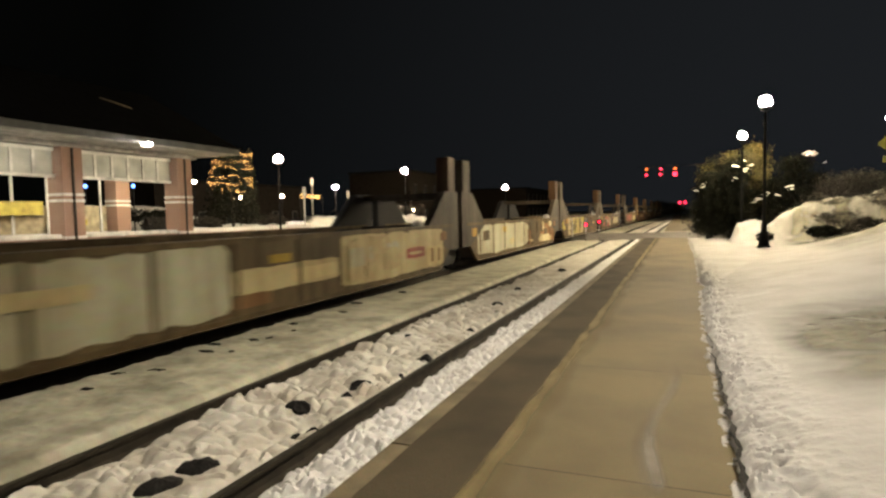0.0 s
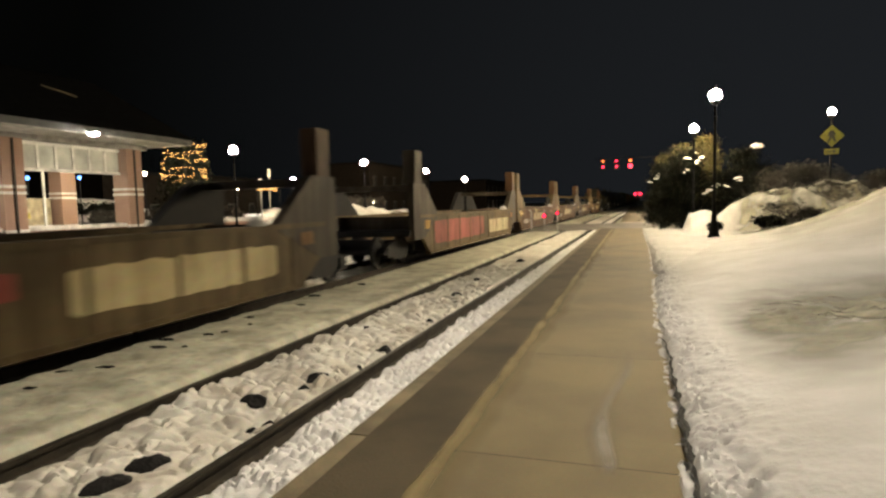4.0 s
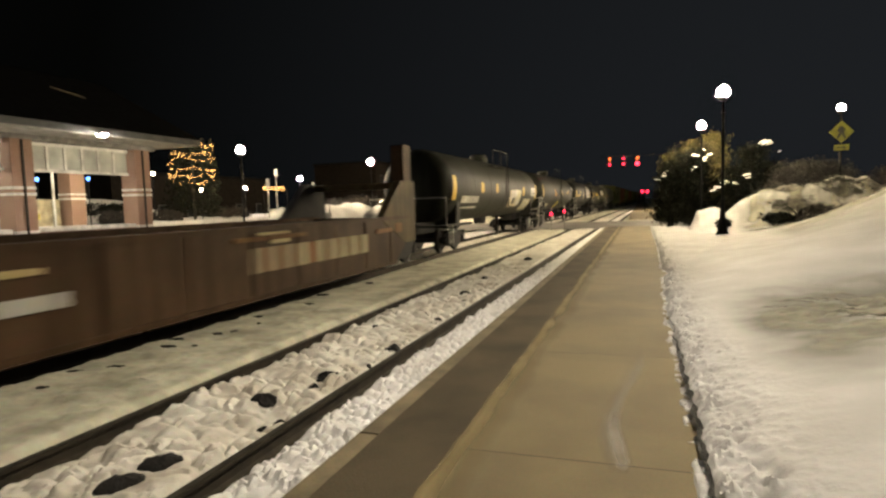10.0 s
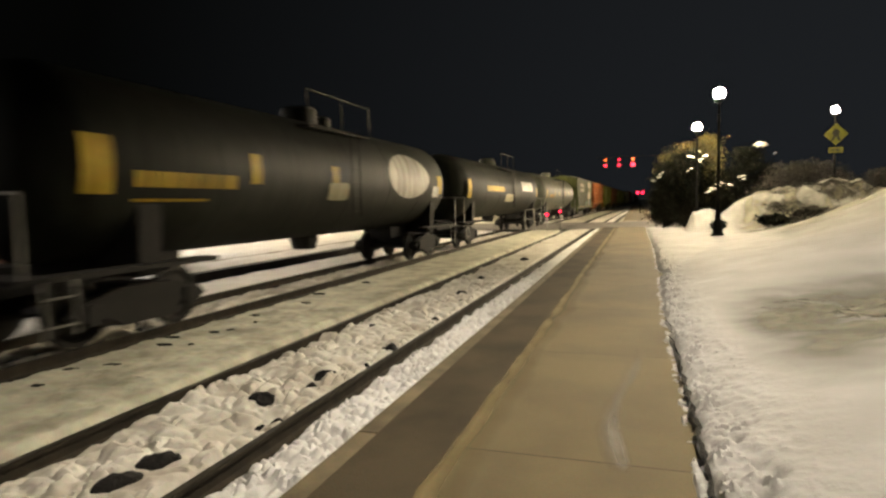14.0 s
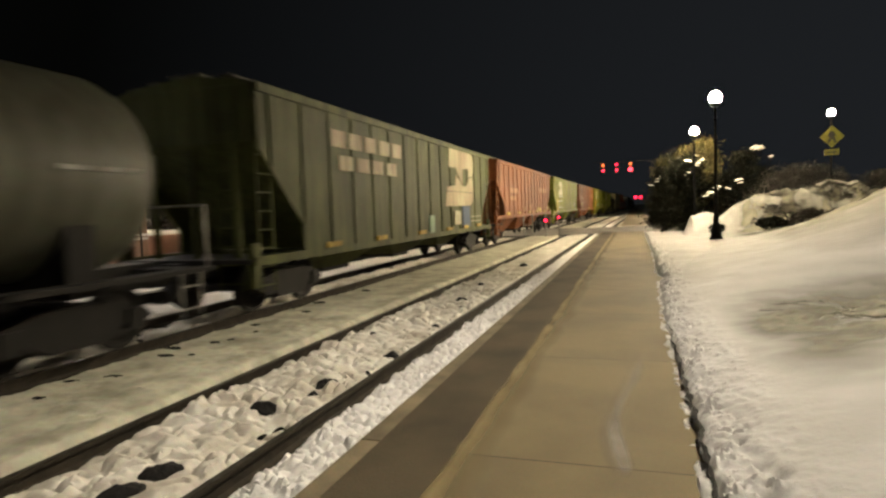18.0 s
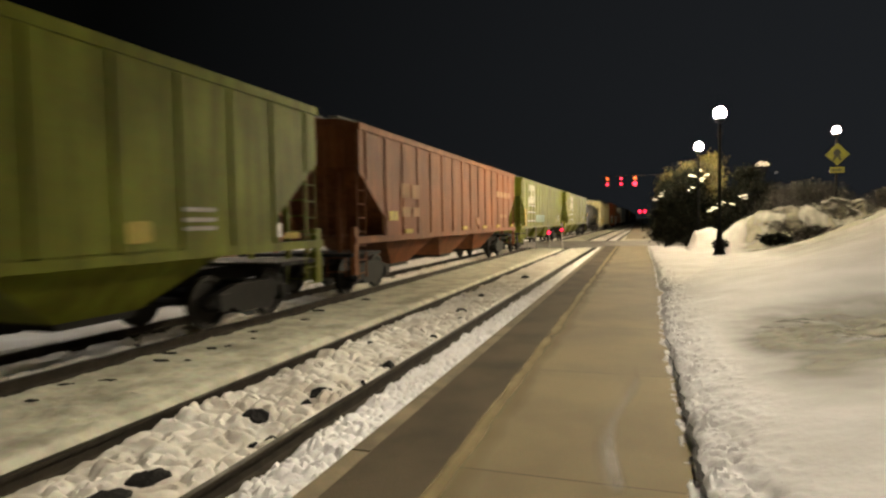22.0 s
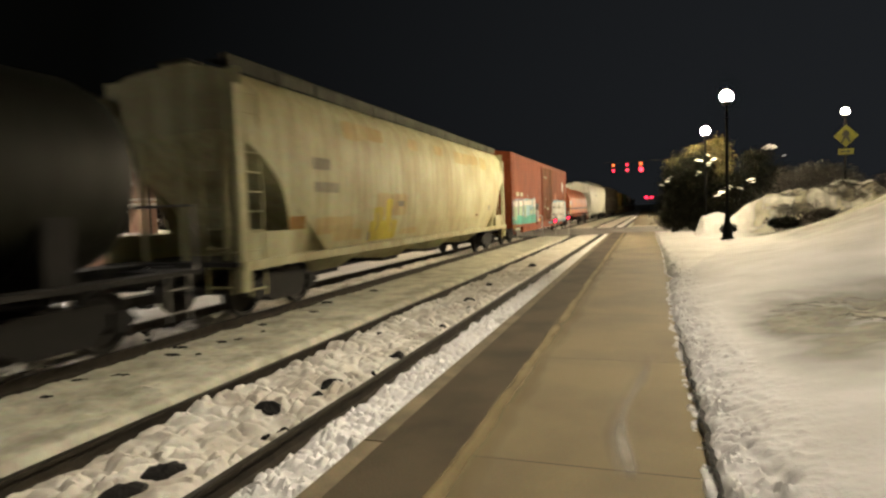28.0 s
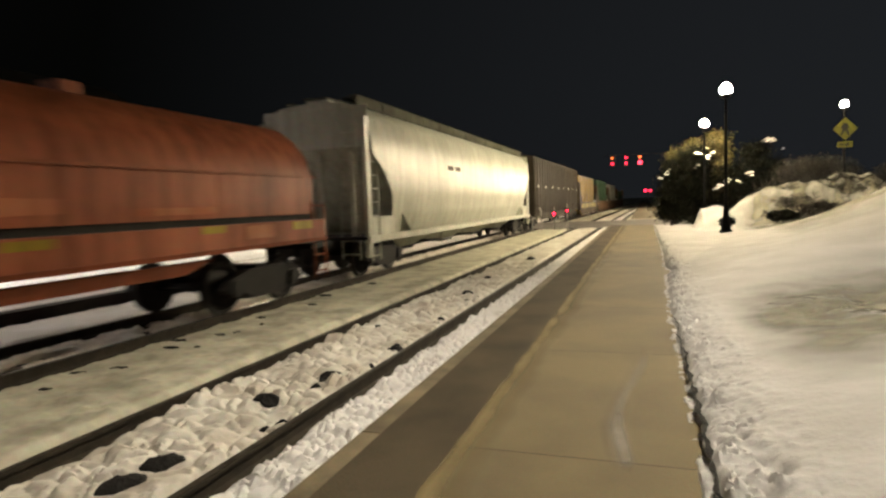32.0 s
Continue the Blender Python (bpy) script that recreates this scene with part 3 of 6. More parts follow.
def platform_lamp(x, y, z, height, mat, r=0.30, label="black iron lamp post with a glowing globe standing in snow"):
    lamp = thing("street_lamp", label, "street lamp", (x, y, z), "platform lamps")
    part("base", Shape().spun([(0.24, -0.25), (0.24, 0.06), (0.19, 0.12), (0.16, 0.45), (0.11, 0.62), (0.095, 0.9), (0.07, 1.0)], sides=12), POLE, lamp, "fluted flared base", True)
    part("post", Shape().spun([(0.062, 0.95), (0.05, height - 0.85), (0.09, height - 0.82), (0.05, height - 0.78), (0.045, height - r - 0.12)], sides=10), POLE, lamp, "", True)
    part("collar", Shape().spun([(0.05, height - r - 0.16), (0.16, height - r - 0.10), (r * 0.88, height - r - 0.02), (r * 0.92, height - r + 0.04), (r * 0.5, height - r + 0.06)], sides=14), POLE, lamp, "", True)
    part("globe", Shape().spun(globe_profile(r), (0, 0, height), 14), mat, lamp, "glowing warm white glass globe", True)
    part("finial", Shape().spun([(0.07, height + r * 0.96), (0.05, height + r + 0.05), (0.01, height + r + 0.14)], sides=8), POLE, lamp)
    return lamp


platform_lamp(3.02, 25.0, 0.16, 5.44, GLOBE, 0.205)
platform_lamp(2.99, 33.0, 0.0, 5.25, GLOBE, 0.19)
# unseen lamps added behind the evergreens to brighten the path beyond
platform_lamp(2.55, 51.0, -0.05, 3.9, GLOBE_B, 0.24, "added lamp post behind evergreens, lighting the far path")
platform_lamp(2.9, 82.0, -0.05, 3.6, GLOBE_B, 0.26, "added distant lamp post, lighting the far tracks")



def clump(s, c, r, n, seed, flat=1.0, leaf=0.13):
    """Many small leaf sprays round a centre."""
    rnd = random.Random(seed)
    for _ in range(n):
        d = Vector((rnd.gauss(0, 1), rnd.gauss(0, 1), rnd.gauss(0, 1))).normalized() * r * rnd.random() ** 0.35
        p = Vector(c) + Vector((d.x, d.y, d.z * flat))
        u = Vector((rnd.gauss(0, 1), rnd.gauss(0, 1), rnd.gauss(0, 1))).normalized() * leaf * rnd.uniform(0.6, 1.4)
        w = u.orthogonal().normalized() * leaf * 0.45
        s.add([p - u, p + w, p + u, p - w], [(0, 1, 2, 3)])


def evergreen(name, x, y, z, h, r, mat, label, seed, n=2600, taper=0.75):
    """Branches reaching out of a trunk, each carrying sprays of small leaves: a ragged crown with gaps."""
    rnd = random.Random(seed)
    t = thing(name, label, "tree", (x, y, z))
    trunk, s = Shape().rod((0, 0, -0.2), (0.03, 0.02, h * 0.9), 0.10, 8, 0.03), Shape()
    branches = 84
    for k in range(branches):
        u = (k + rnd.random()) / branches
        a = 2.4 * k + rnd.uniform(-0.4, 0.4)
        reach = r * (1 - taper * u ** 1.5) * rnd.uniform(0.55, 1.12)
        root = Vector((0, 0, h * (0.07 + 0.80 * u)))
        tip = root + Vector((math.cos(a) * reach, math.sin(a) * reach, h * rnd.uniform(0.02, 0.12)))
        if k % 4 == 0:
            trunk.rod(root, tip, 0.022, 5, 0.006)
        for _ in range(n // branches):
            q = rnd.random() ** 0.6
            spread = 0.10 + 0.16 * r * (1 - 0.5 * q)
            p = root.lerp(tip, q) + Vector((rnd.gauss(0, spread), rnd.gauss(0, spread), rnd.gauss(0, 0.7 * spread) - 0.08 * q * r))
            d = Vector((rnd.gauss(0, 1) + math.cos(a), rnd.gauss(0, 1) + math.sin(a), rnd.gauss(0, 0.8))).normalized() * 0.085 * rnd.uniform(0.6, 1.5)
            w = d.orthogonal().normalized() * 0.032
            s.add([p - d, p + w, p + d, p - w], [(0, 1, 2, 3)])
    part("trunk", trunk, TWIG, t)
    part("crown", s, mat, t)
    return t


def snow_cap(tree, x, y, z, w, seed):
    """A pad of snow resting in the branches."""
    s, n = Shape(), 10
    ring = [(w * (1 + 0.4 * lumps(k, seed, 1.3)) * math.cos(k * 0.628), 0.6 * w * math.sin(k * 0.628)) for k in range(n)]
    tilt = 0.35 * math.sin(seed * 3)
    s.v = [(x, y, z + 0.3 * w)] + [(x + 0.7 * p, y + 0.7 * q, z + 0.2 * w + tilt * p) for p, q in ring] + [(x + p, y + q, z - 0.12 * w + tilt * p) for p, q in ring]
    s.f = [(0, 1 + k, 1 + (k + 1) % n) for k in range(n)] + [(1 + k, n + 1 + k, n + 1 + (k + 1) % n, 1 + (k + 1) % n) for k in range(n)] + [tuple(range(2 * n, n, -1))]
    part("snow_pad", s, SNOW, tree, "snow caught in the branches", True)


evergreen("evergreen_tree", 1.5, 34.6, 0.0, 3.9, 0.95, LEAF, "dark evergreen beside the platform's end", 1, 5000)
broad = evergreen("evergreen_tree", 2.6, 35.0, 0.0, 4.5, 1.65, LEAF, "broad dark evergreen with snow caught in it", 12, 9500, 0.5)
for x, y, z, w in ((0.45, -1.35, 3.66, 0.30), (0.75, -1.3, 3.93, 0.22), (0.1, -1.4, 3.15, 0.12), (1.25, -1.3, 2.1, 0.3), (1.55, -1.25, 2.28, 0.16), (-1.5, -1.2, 2.75, 0.2), (-1.32, -1.2, 2.98, 0.12)):
    for k in range(3):
        snow_cap(broad, x + 0.9 * w * math.sin(7 * z + 2.1 * k), y + 0.05 * k, z + 0.7 * w * math.cos(5 * x + 2.4 * k), w * (0.5 + 0.12 * k), x + z + k)
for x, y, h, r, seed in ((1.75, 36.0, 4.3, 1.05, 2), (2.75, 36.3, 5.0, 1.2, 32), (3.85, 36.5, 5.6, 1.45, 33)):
    evergreen("evergreen_tree", x, y, 0.0, h, r, LEAF_LIT, "evergreen with yellow lamplight painted into its leaves", seed, 9000, 0.86)
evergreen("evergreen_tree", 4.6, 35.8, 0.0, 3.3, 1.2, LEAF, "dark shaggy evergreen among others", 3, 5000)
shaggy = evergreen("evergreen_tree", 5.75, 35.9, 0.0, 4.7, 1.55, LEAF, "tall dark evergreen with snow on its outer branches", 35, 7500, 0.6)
for x, z, w in ((0.28, 4.40, 0.22), (0.46, 4.34, 0.26), (0.62, 4.28, 0.18), (1.08, 3.87, 0.11), (-0.46, 2.72, 0.22), (-0.38, 2.58, 0.16), (-0.95, 2.30, 0.16), (-1.85, 2.08, 0.2)):
    snow_cap(shaggy, x, -1.25, z, w, x + z)
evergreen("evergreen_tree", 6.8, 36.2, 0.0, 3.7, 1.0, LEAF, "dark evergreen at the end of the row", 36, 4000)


def shrub(x, y, z, w, d, h, seed, label, mat=TWIG, n=1500, dome=False):
    t = thing("shrub", label, "shrub", (x, y, z))
    leaves, rnd = Shape(), random.Random(seed)
    for k in range(26):
        a = rnd.uniform(0, 6.28)
        r = rnd.uniform(0.2, 1)
        p = (math.cos(a) * w * r, math.sin(a) * d * (r if dome else rnd.uniform(0.2, 1)), h * (math.sqrt(1.02 - r * r) * rnd.uniform(0.75, 1) if dome else rnd.uniform(0.5, 1)))
        part("stem", Shape().rod((p[0] * 0.4, p[1] * 0.4, -0.15), p, 0.014, 4, 0.005), TWIG, t)
        clump(leaves, p, 0.33 * h + 0.1, n // 26, seed * 50 + k, 0.7, 0.055 if dome else 0.09)
    part("foliage", leaves, mat, t)
    return t


shrub(5.3, 26.9, bank(5.3, 26.9) + 0.02, 0.60, 0.35, 0.42, 5, "low dark leafless shrub poking out of the snow", LEAF, 800)
shrub(7.3, 27.3, bank(7.3, 27.3) - 0.05, 1.3, 0.5, 0.5, 6, "snow-flattened brown shrub on the slope", TWIG, 900)
shrub(6.4, 27.0, bank(6.4, 27.0) - 0.1, 0.9, 0.4, 0.4, 16, "brown leafless twigs on the snow slope", TWIG, 500)
BRUSH = material("brown_brush", (0.045, 0.037, 0.027), 0.95, vary=0.5, bump=0.3)
shrub(8.0, 32.8, 0.9, 2.5, 0.9, 2.2, 7, "rounded brown leafless bush behind the snow ridge", BRUSH, 7000, True)
shrub(11.3, 32.0, 1.0, 2.4, 0.9, 1.7, 9, "rounded brown leafless bush behind the snow slope", BRUSH, 5000, True)
# dry grass pressed down over the ridge's near face
blades, rnd = Shape(), random.Random(77)
while len(blades.f) < 2600:
    x, y = rnd.uniform(5.3, 9.6), rnd.uniform(27.0, 29.3)
    if lumps(0.5 * x + 0.5 * y, y, 0.55, 71) < rnd.uniform(-0.1, 0.4) or y < 27.0 + 0.25 * abs(x - 7.6):
        continue
    p, q = Vector((x, y, bank(x, y) - 0.01)), rnd.uniform(-0.5, 0.5)
    tip = p + Vector((math.cos(q) * rnd.choice((-1, 1)), math.sin(q) - 0.4, rnd.uniform(0.1, 0.6))) * rnd.uniform(0.12, 0.34)
    w = Vector((0.004, 0.012, 0.012))
    blades.add([p - w, p + w, tip], [(0, 1, 2)])
solid("dry_grass", blades, BRUSH, "flattened dry grass poking through the ridge's snow", "grass", "stuff")
shrub(2.5, 29.8, 0.25, 0.5, 0.4, 0.3, 10, "small dark shrub at the foot of the evergreens", LEAF, 700)
shrub(3.3, 27.2, 0.25, 0.18, 0.18, 0.35, 11, "small dark shrub behind the lamp post", LEAF, 300)

sign = thing("pedestrian_sign", "yellow diamond pedestrian sign with a small plate below", "road sign", (8.84, 32.0, 0.9))
part("pole", Shape().rod((0, 0.04, -0.3), (0, 0.04, 4.5), 0.035), POLE, sign)
part("diamond", Shape().prism_xz([(0, 3.04), (0.50, 3.55), (0, 4.06), (-0.50, 3.55)], -0.012, 0.0), SIGN_YELLOW, sign, "yellow diamond plate")
part("symbol", Shape().prism_xz([(-0.13, 3.24), (0.0, 3.46), (0.11, 3.24), (0.19, 3.27), (0.09, 3.55), (0.17, 3.62), (0.12, 3.69), (0.05, 3.80), (-0.08, 3.80), (-0.18, 3.6), (-0.09, 3.52), (-0.20, 3.27)], -0.017, -0.013), SIGN_BLACK, sign, "black walking symbol")
part("plate", Shape().box(-0.30, 0.30, -0.012, 0, 2.70, 2.96), SIGN_YELLOW, sign, "small yellow arrow plate")
part("arrow", Shape().prism_xz([(-0.20, 2.80), (0.06, 2.80), (0.06, 2.74), (0.20, 2.83), (0.06, 2.92), (0.06, 2.86), (-0.20, 2.86)], -0.017, -0.013), SIGN_BLACK, sign)


def cobra(x, y, z, h, mat, arm=(-1.2, 0, 0), label="tall steel street light with a glowing head", r=0.16):
    t = thing("street_light", label, "street light", (x, y, z))
    part("pole", Shape().rod((0, 0, -0.3), (0, 0, h + 0.1), 0.09, 8, 0.05), POLE, t)
    part("arm", Shape().rod((0, 0, h), (arm[0], arm[1], h + 0.12 + arm[2]), 0.03), POLE, t)
    part("head", Shape().spun([(0.06, 0.16), (r * 1.25, 0.10), (r * 1.3, 0.02), (r * 1.0, 0.0)], (arm[0], arm[1], h + arm[2]), 12), POLE, t, "", True)
    part("lens", Shape().spun([(r, 0.0), (r * 1.0, -0.05), (r * 0.8, -r * 0.8), (r * 0.3, -r * 1.1)], (arm[0], arm[1], h + arm[2]), 12), mat, t, "glowing white lens", True)
    return t


platform_lamp(9.9, 36.0, 0.3, 5.75, LED_SMALL, 0.18, "street lamp glowing above the pedestrian sign")
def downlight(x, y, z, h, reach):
    """Unseen pole lamp added to light the near snow; its hood spares the train."""
    t = thing("street_light", "added unseen pole with a hooded white downlight", "street light", (x, y, z))
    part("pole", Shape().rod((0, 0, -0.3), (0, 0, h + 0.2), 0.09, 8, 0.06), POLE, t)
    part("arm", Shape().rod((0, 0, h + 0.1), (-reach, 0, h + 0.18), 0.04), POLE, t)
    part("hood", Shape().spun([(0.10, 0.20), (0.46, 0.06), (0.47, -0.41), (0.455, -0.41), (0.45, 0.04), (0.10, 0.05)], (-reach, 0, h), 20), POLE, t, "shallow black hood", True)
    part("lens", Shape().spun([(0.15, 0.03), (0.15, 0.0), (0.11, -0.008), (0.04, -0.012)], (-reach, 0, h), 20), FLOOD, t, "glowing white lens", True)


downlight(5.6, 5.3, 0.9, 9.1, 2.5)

cobra(19.8, 60.0, -0.3, 3.3, LED, (0, 0, 0), "small white light far behind the slope", 0.09)

# traffic signals over the road beyond, and crossing lights
mast = thing("traffic_signal", "mast arm with three traffic signal heads showing red", "traffic signal", (6.5, 58.0, -0.1))
part("pole", Shape().rod((0, 0, -0.3), (0, 0, 5.9), 0.12, 10, 0.09), POLE, mast)
part("mast_arm", Shape().rod((0, 0, 5.7), (-10.0, 0, 5.75), 0.035, 8, 0.025), POLE, mast)
for x, mat, r in ((-9.18, AMBER, 0.12), (-7.95, RED, 0.11), (-6.72, AMBER, 0.20)):
    head = part("signal_head", Shape().box(x - 0.21, x + 0.21, -0.02, 0.18, 4.70, 5.70), POLE, mast, "black signal head")
    for z, m, q in ((5.48, mat, min(r, 0.13)), (4.98, RED, r)):
        part("lens", Shape().spun([(q, -0.03), (q * 0.9, -0.06), (q * 0.4, -0.08)], (x, 0, z), 12, "y"), m, head, "lit red lens", True)
    for z in (5.48, 5.23, 4.98):
        part("visor", Shape().prism_xz([(x - 0.19, z), (x - 0.17, z + 0.17), (x + 0.17, z + 0.17), (x + 0.19, z), (x + 0.19, z + 0.19), (x - 0.19, z + 0.19)], -0.2, -0.02), POLE, head)
flash = thing("crossing_signal", "far railway crossing post with two red lamps", "crossing signal", (0.55, 75.0, -0.1))
part("pole", Shape().rod((0, 0, -0.3), (0, 0, 2.7), 0.05), POLE, flash)
part("crossbar", Shape().box(-0.5, 0.5, -0.05, 0.05, 2.45, 2.6), POLE, flash)
for x in (-0.28, 0.28):
    part("lens", Shape().spun([(0.17, -0.06), (0.15, -0.1), (0.05, -0.12)], (x, 0, 2.55), 12, "y"), RED, flash, "lit red lens", True)
for x, z0, r in ((-5.15, 1.0, 0.10), (-4.36, 1.16, 0.08)):
    gate = thing("crossing_signal", "low crossing signal with a red lamp between the tracks", "crossing signal", (x, 36.4, -0.15))
    part("pole", Shape().rod((0, 0, -0.3), (0, 0, z0 + 0.4), 0.04), GALV, gate)
    part("lens", Shape().spun([(r, -0.05), (r * 0.9, -0.08), (r * 0.3, -0.1)], (0, 0, z0), 12, "y"), RED, gate, "lit red lens", True)
    part("housing", Shape().box(-0.14, 0.14, -0.04, 0.14, z0 - 0.14, z0 + 0.14), POLE, gate)
hoop = thing("barrier", "white steel hoop barrier beside the road crossing", "barrier", (-6.45, 36.1, -0.15))
for x in (0, 0.55):
    part("post", Shape().rod((x, 0, -0.2), (x, 0, 1.3), 0.035), GALV, hoop)
part("top_rail", Shape().rod((0, 0, 1.3), (0.55, 0, 1.36), 0.035), GALV, hoop)
part("mid_rail", Shape().rod((0, 0, 0.75), (0.55, 0, 0.75), 0.025), GALV, hoop)

# ---------------------------------------------------------------- across the tracks
P_STATION = material("yellow_panel", (0.48, 0.38, 0.05), 0.6, vary=0.15, bump=0.05)
ST = -19.0                 # station columns' line
farp = tagged(new("far_platform"), "snow-covered far platform before the station", "platform", "", "structure")
part("deck", Shape().box(-30, -10.75, -20, CROSS_A - 1, -0.34, -0.02), CURB, farp)
part("edge_strip", Shape().box(-11.05, -10.70, -20, CROSS_A - 1, -0.3, 0.005), BLACK_GAP, farp, "dark platform edge")
for a, b, z in ((-12.75, -11.08, 0.05), (-18.2, -13.05, 0.09)):
    part("snow_cover", sheet(spaced(a, b, 0.4), spaced(-6, CROSS_A - 1, 0.5), lambda x, y: z + 0.03 * lumps(x, y, 0.8, a) if a + 0.05 < x < b - 0.05 else -0.03), SNOW_CLEAN, farp, "smooth snow on the platform", True)

station = thing("station_building", "brick station shelter with a lit canopy", "station", (0, 0, 0))
CW = 0.36
for y in (4.0, 8.9, 13.75, 18.55):
    col = part("column", Shape().box(ST - CW, ST + CW, y - CW, y + CW, -0.05, 4.15), BRICK_LIGHT, station, "square brick column with pale bands")
    for z in (0.95, 1.10, 2.32, 2.52):
        part("band", Shape().box(ST - CW - 0.02, ST + CW + 0.02, y - CW - 0.02, y + CW + 0.02, z, z + 0.09), STONE, col)
    part("downpipe", Shape().box(ST + CW, ST + CW + 0.05, y - 0.03, y + 0.03, 0, 4.1), RAIL_SIDE, col)
for y in (4.0, 12.0, 20.0):
    col = part("column", Shape().box(ST - 5.2 - CW, ST - 5.2 + CW, y - CW, y + CW, -0.05, 4.0), BRICK_LIGHT, station, "rear brick column with pale bands")
    for z in (0.95, 1.10, 2.32, 2.52):
        part("band", Shape().box(ST - 5.2 - CW - 0.02, ST - 5.2 + CW + 0.02, y - CW - 0.02, y + CW + 0.02, z, z + 0.09), STONE, col)
for a, b in ((4.4, 8.5), (9.3, 13.35), (14.15, 18.15)):
    part("low_wall", Shape().box(ST - 0.2, ST + 0.2, a, b, -0.05, 1.12), BRICK_LIGHT, station, "low brick wall between the columns")
    part("sill", Shape().box(ST - 0.26, ST + 0.26, a, b, 1.12, 1.26), STONE, station, "pale stone sill")
    n = 6
    part("transom_frame", Shape().box(ST - 0.06, ST + 0.06, a, b, 3.98, 4.1).box(ST - 0.06, ST + 0.06, a, b, 3.12, 3.22), MULLION, station, "white transom frame")
    for k in range(n):
        u, v = a + (b - a) * k / n, a + (b - a) * (k + 1) / n
        part("transom_panel", Shape().box(ST - 0.03, ST + 0.03, u + 0.05, v - 0.05, 3.22, 3.98), TRANSOM, station, "pale translucent transom panel")
        part("mullion", Shape().box(ST - 0.07, ST + 0.07, u - 0.05, u + 0.05, 3.2, 3.99), MULLION, station, "white mullion")
part("beam", Shape().box(ST - 0.4, ST + 0.4, 2, 19.2, 4.12, 4.28), SOFFIT, station)
part("soffit", Shape().box(ST - 6.0, ST + 1.9, 0, 19.8, 4.28, 4.33), SOFFIT, station, "pale canopy ceiling")
part("fascia", Shape().box(ST + 1.9, ST + 2.0, -1, 19.95, 4.31, 4.52), FASCIA, station, "grey roof edge")
part("end_fascia", Shape().box(ST - 6, ST + 1.9, 19.82, 19.95, 4.31, 4.52), FASCIA, station)
part("roof", Shape().prism_xz([(ST - 8.0, 4.52), (ST + 2.05, 4.52), (ST - 3.0, 7.19)], -1, 20.0), ROOF, station, "low dark hipped roof")
roof_z = lambda x: 4.53 + (-16.95 - x) * 0.529
part("roof_snow", Shape().add([(x, y, roof_z(x) + dz) for dz in (0.0, 0.05) for x, y in ((-20.3, 16.2), (-20.2, 16.25), (-19.65, 17.1), (-19.85, 16.95))], [(0, 1, 2, 3), (4, 7, 6, 5), (0, 4, 5, 1), (1, 5, 6, 2), (2, 6, 7, 3), (3, 7, 4, 0)]), CURB, station, "streak of dirty old snow on the roof")
part("floor", Shape().box(ST - 6, ST + 0.5, 0, 21, -0.05, 0.06), CURB, station)
part("interior_wall", Shape().box(ST - 5.35, ST - 5.2, 0.5, 19.4, 0.0, 1.2), WHITE_PANEL, station, "pale lit wall inside the shelter")
part("wainscot", Shape().box(ST - 5.34, ST - 5.21, 0.5, 19.4, 1.2, 2.35), BEIGE, station, "beige upper panel inside the shelter")
for y0, y1, z0, z1 in ((14.6, 16.3, 1.95, 2.5), (10.4, 12.6, 1.3, 2.2), (17.0, 18.2, 1.5, 1.75)):
    part("bench_panel", Shape().box(ST - 5.15, ST - 4.9, y0, y1, z0, z1), P_STATION, station, "yellow panel inside the shelter")
for y in (14.6, 15.2, 16.6, 17.8, 19.0):
    part("window_bar", Shape().box(ST - 5.1, ST - 5.04, y - 0.05, y + 0.05, 0.6, 3.6), WHITE_PANEL, station, "pale window bar")
# the first two lamps are added, unseen, to brighten the far snow
for y in (1.9, 8.6, 15.3):
    lens_at = (ST + 2.10, y, 4.31)
    part("lamp_bracket", Shape().box(ST + 1.98, ST + 2.2, y - 0.14, y + 0.14, 4.31, 4.36), FASCIA, station, "metal lamp bracket on the roof edge")
    # plate added to keep the lamp's light off the columns
    part("back_plate", Shape().box(ST + 1.975, ST + 1.995, y - 0.22, y + 0.22, 4.20, 4.37), FASCIA, station, "added plate shielding the columns from the roof-edge lamp")
    part("canopy_light", Shape().spun([(0.09, 0.0), (0.09, -0.02), (0.06, -0.05), (0.02, -0.06)], lens_at, 12), CANOPY, station, "bright white canopy light", True)
for y in (6.0, 12.5, 18.0):
    part("canopy_light", Shape().spun([(0.12, 0.0), (0.12, -0.04), (0.08, -0.08)], (ST - 2.6, y, 4.26), 12), INDOOR, station, "white canopy light", True)


def sign_light(x, y, z):
    t = thing("sign_light", "small blue light on a post beyond the station", "light", (0, 0, 0))
    part("post", Shape().rod((x, y, 0.2), (x, y, z - 0.08), 0.03), POLE, t)
    return t


for x, y, z, m in ((ST - 9, 21.3, 3.44, BLUE), (ST - 9, 24.15, 3.56, BLUE)):
    part("lamp", Shape().spun([(0.05, -0.1), (0.1, 0), (0.05, 0.1)], (x, y, z), 8), m, sign_light(x, y, z), "", True)
wallx = -20.5
low = thing("garden_wall", "low brick wall with snow along its top", "wall", (0, 0, 0))
part("wall", Shape().box(wallx - 0.2, wallx + 0.2, 19.6, 30.5, -0.1, 1.05), BRICK, low)
part("coping", sheet(spaced(wallx - 0.5, wallx + 0.28, 0.13), spaced(19.6, 30.5, 0.4), lambda x, y: 1.22 + 0.06 * lumps(x, y, 0.7, 2) if wallx - 0.3 < x < wallx + 0.2 else 1.04), SNOW, low, "snow lying on the wall", True)
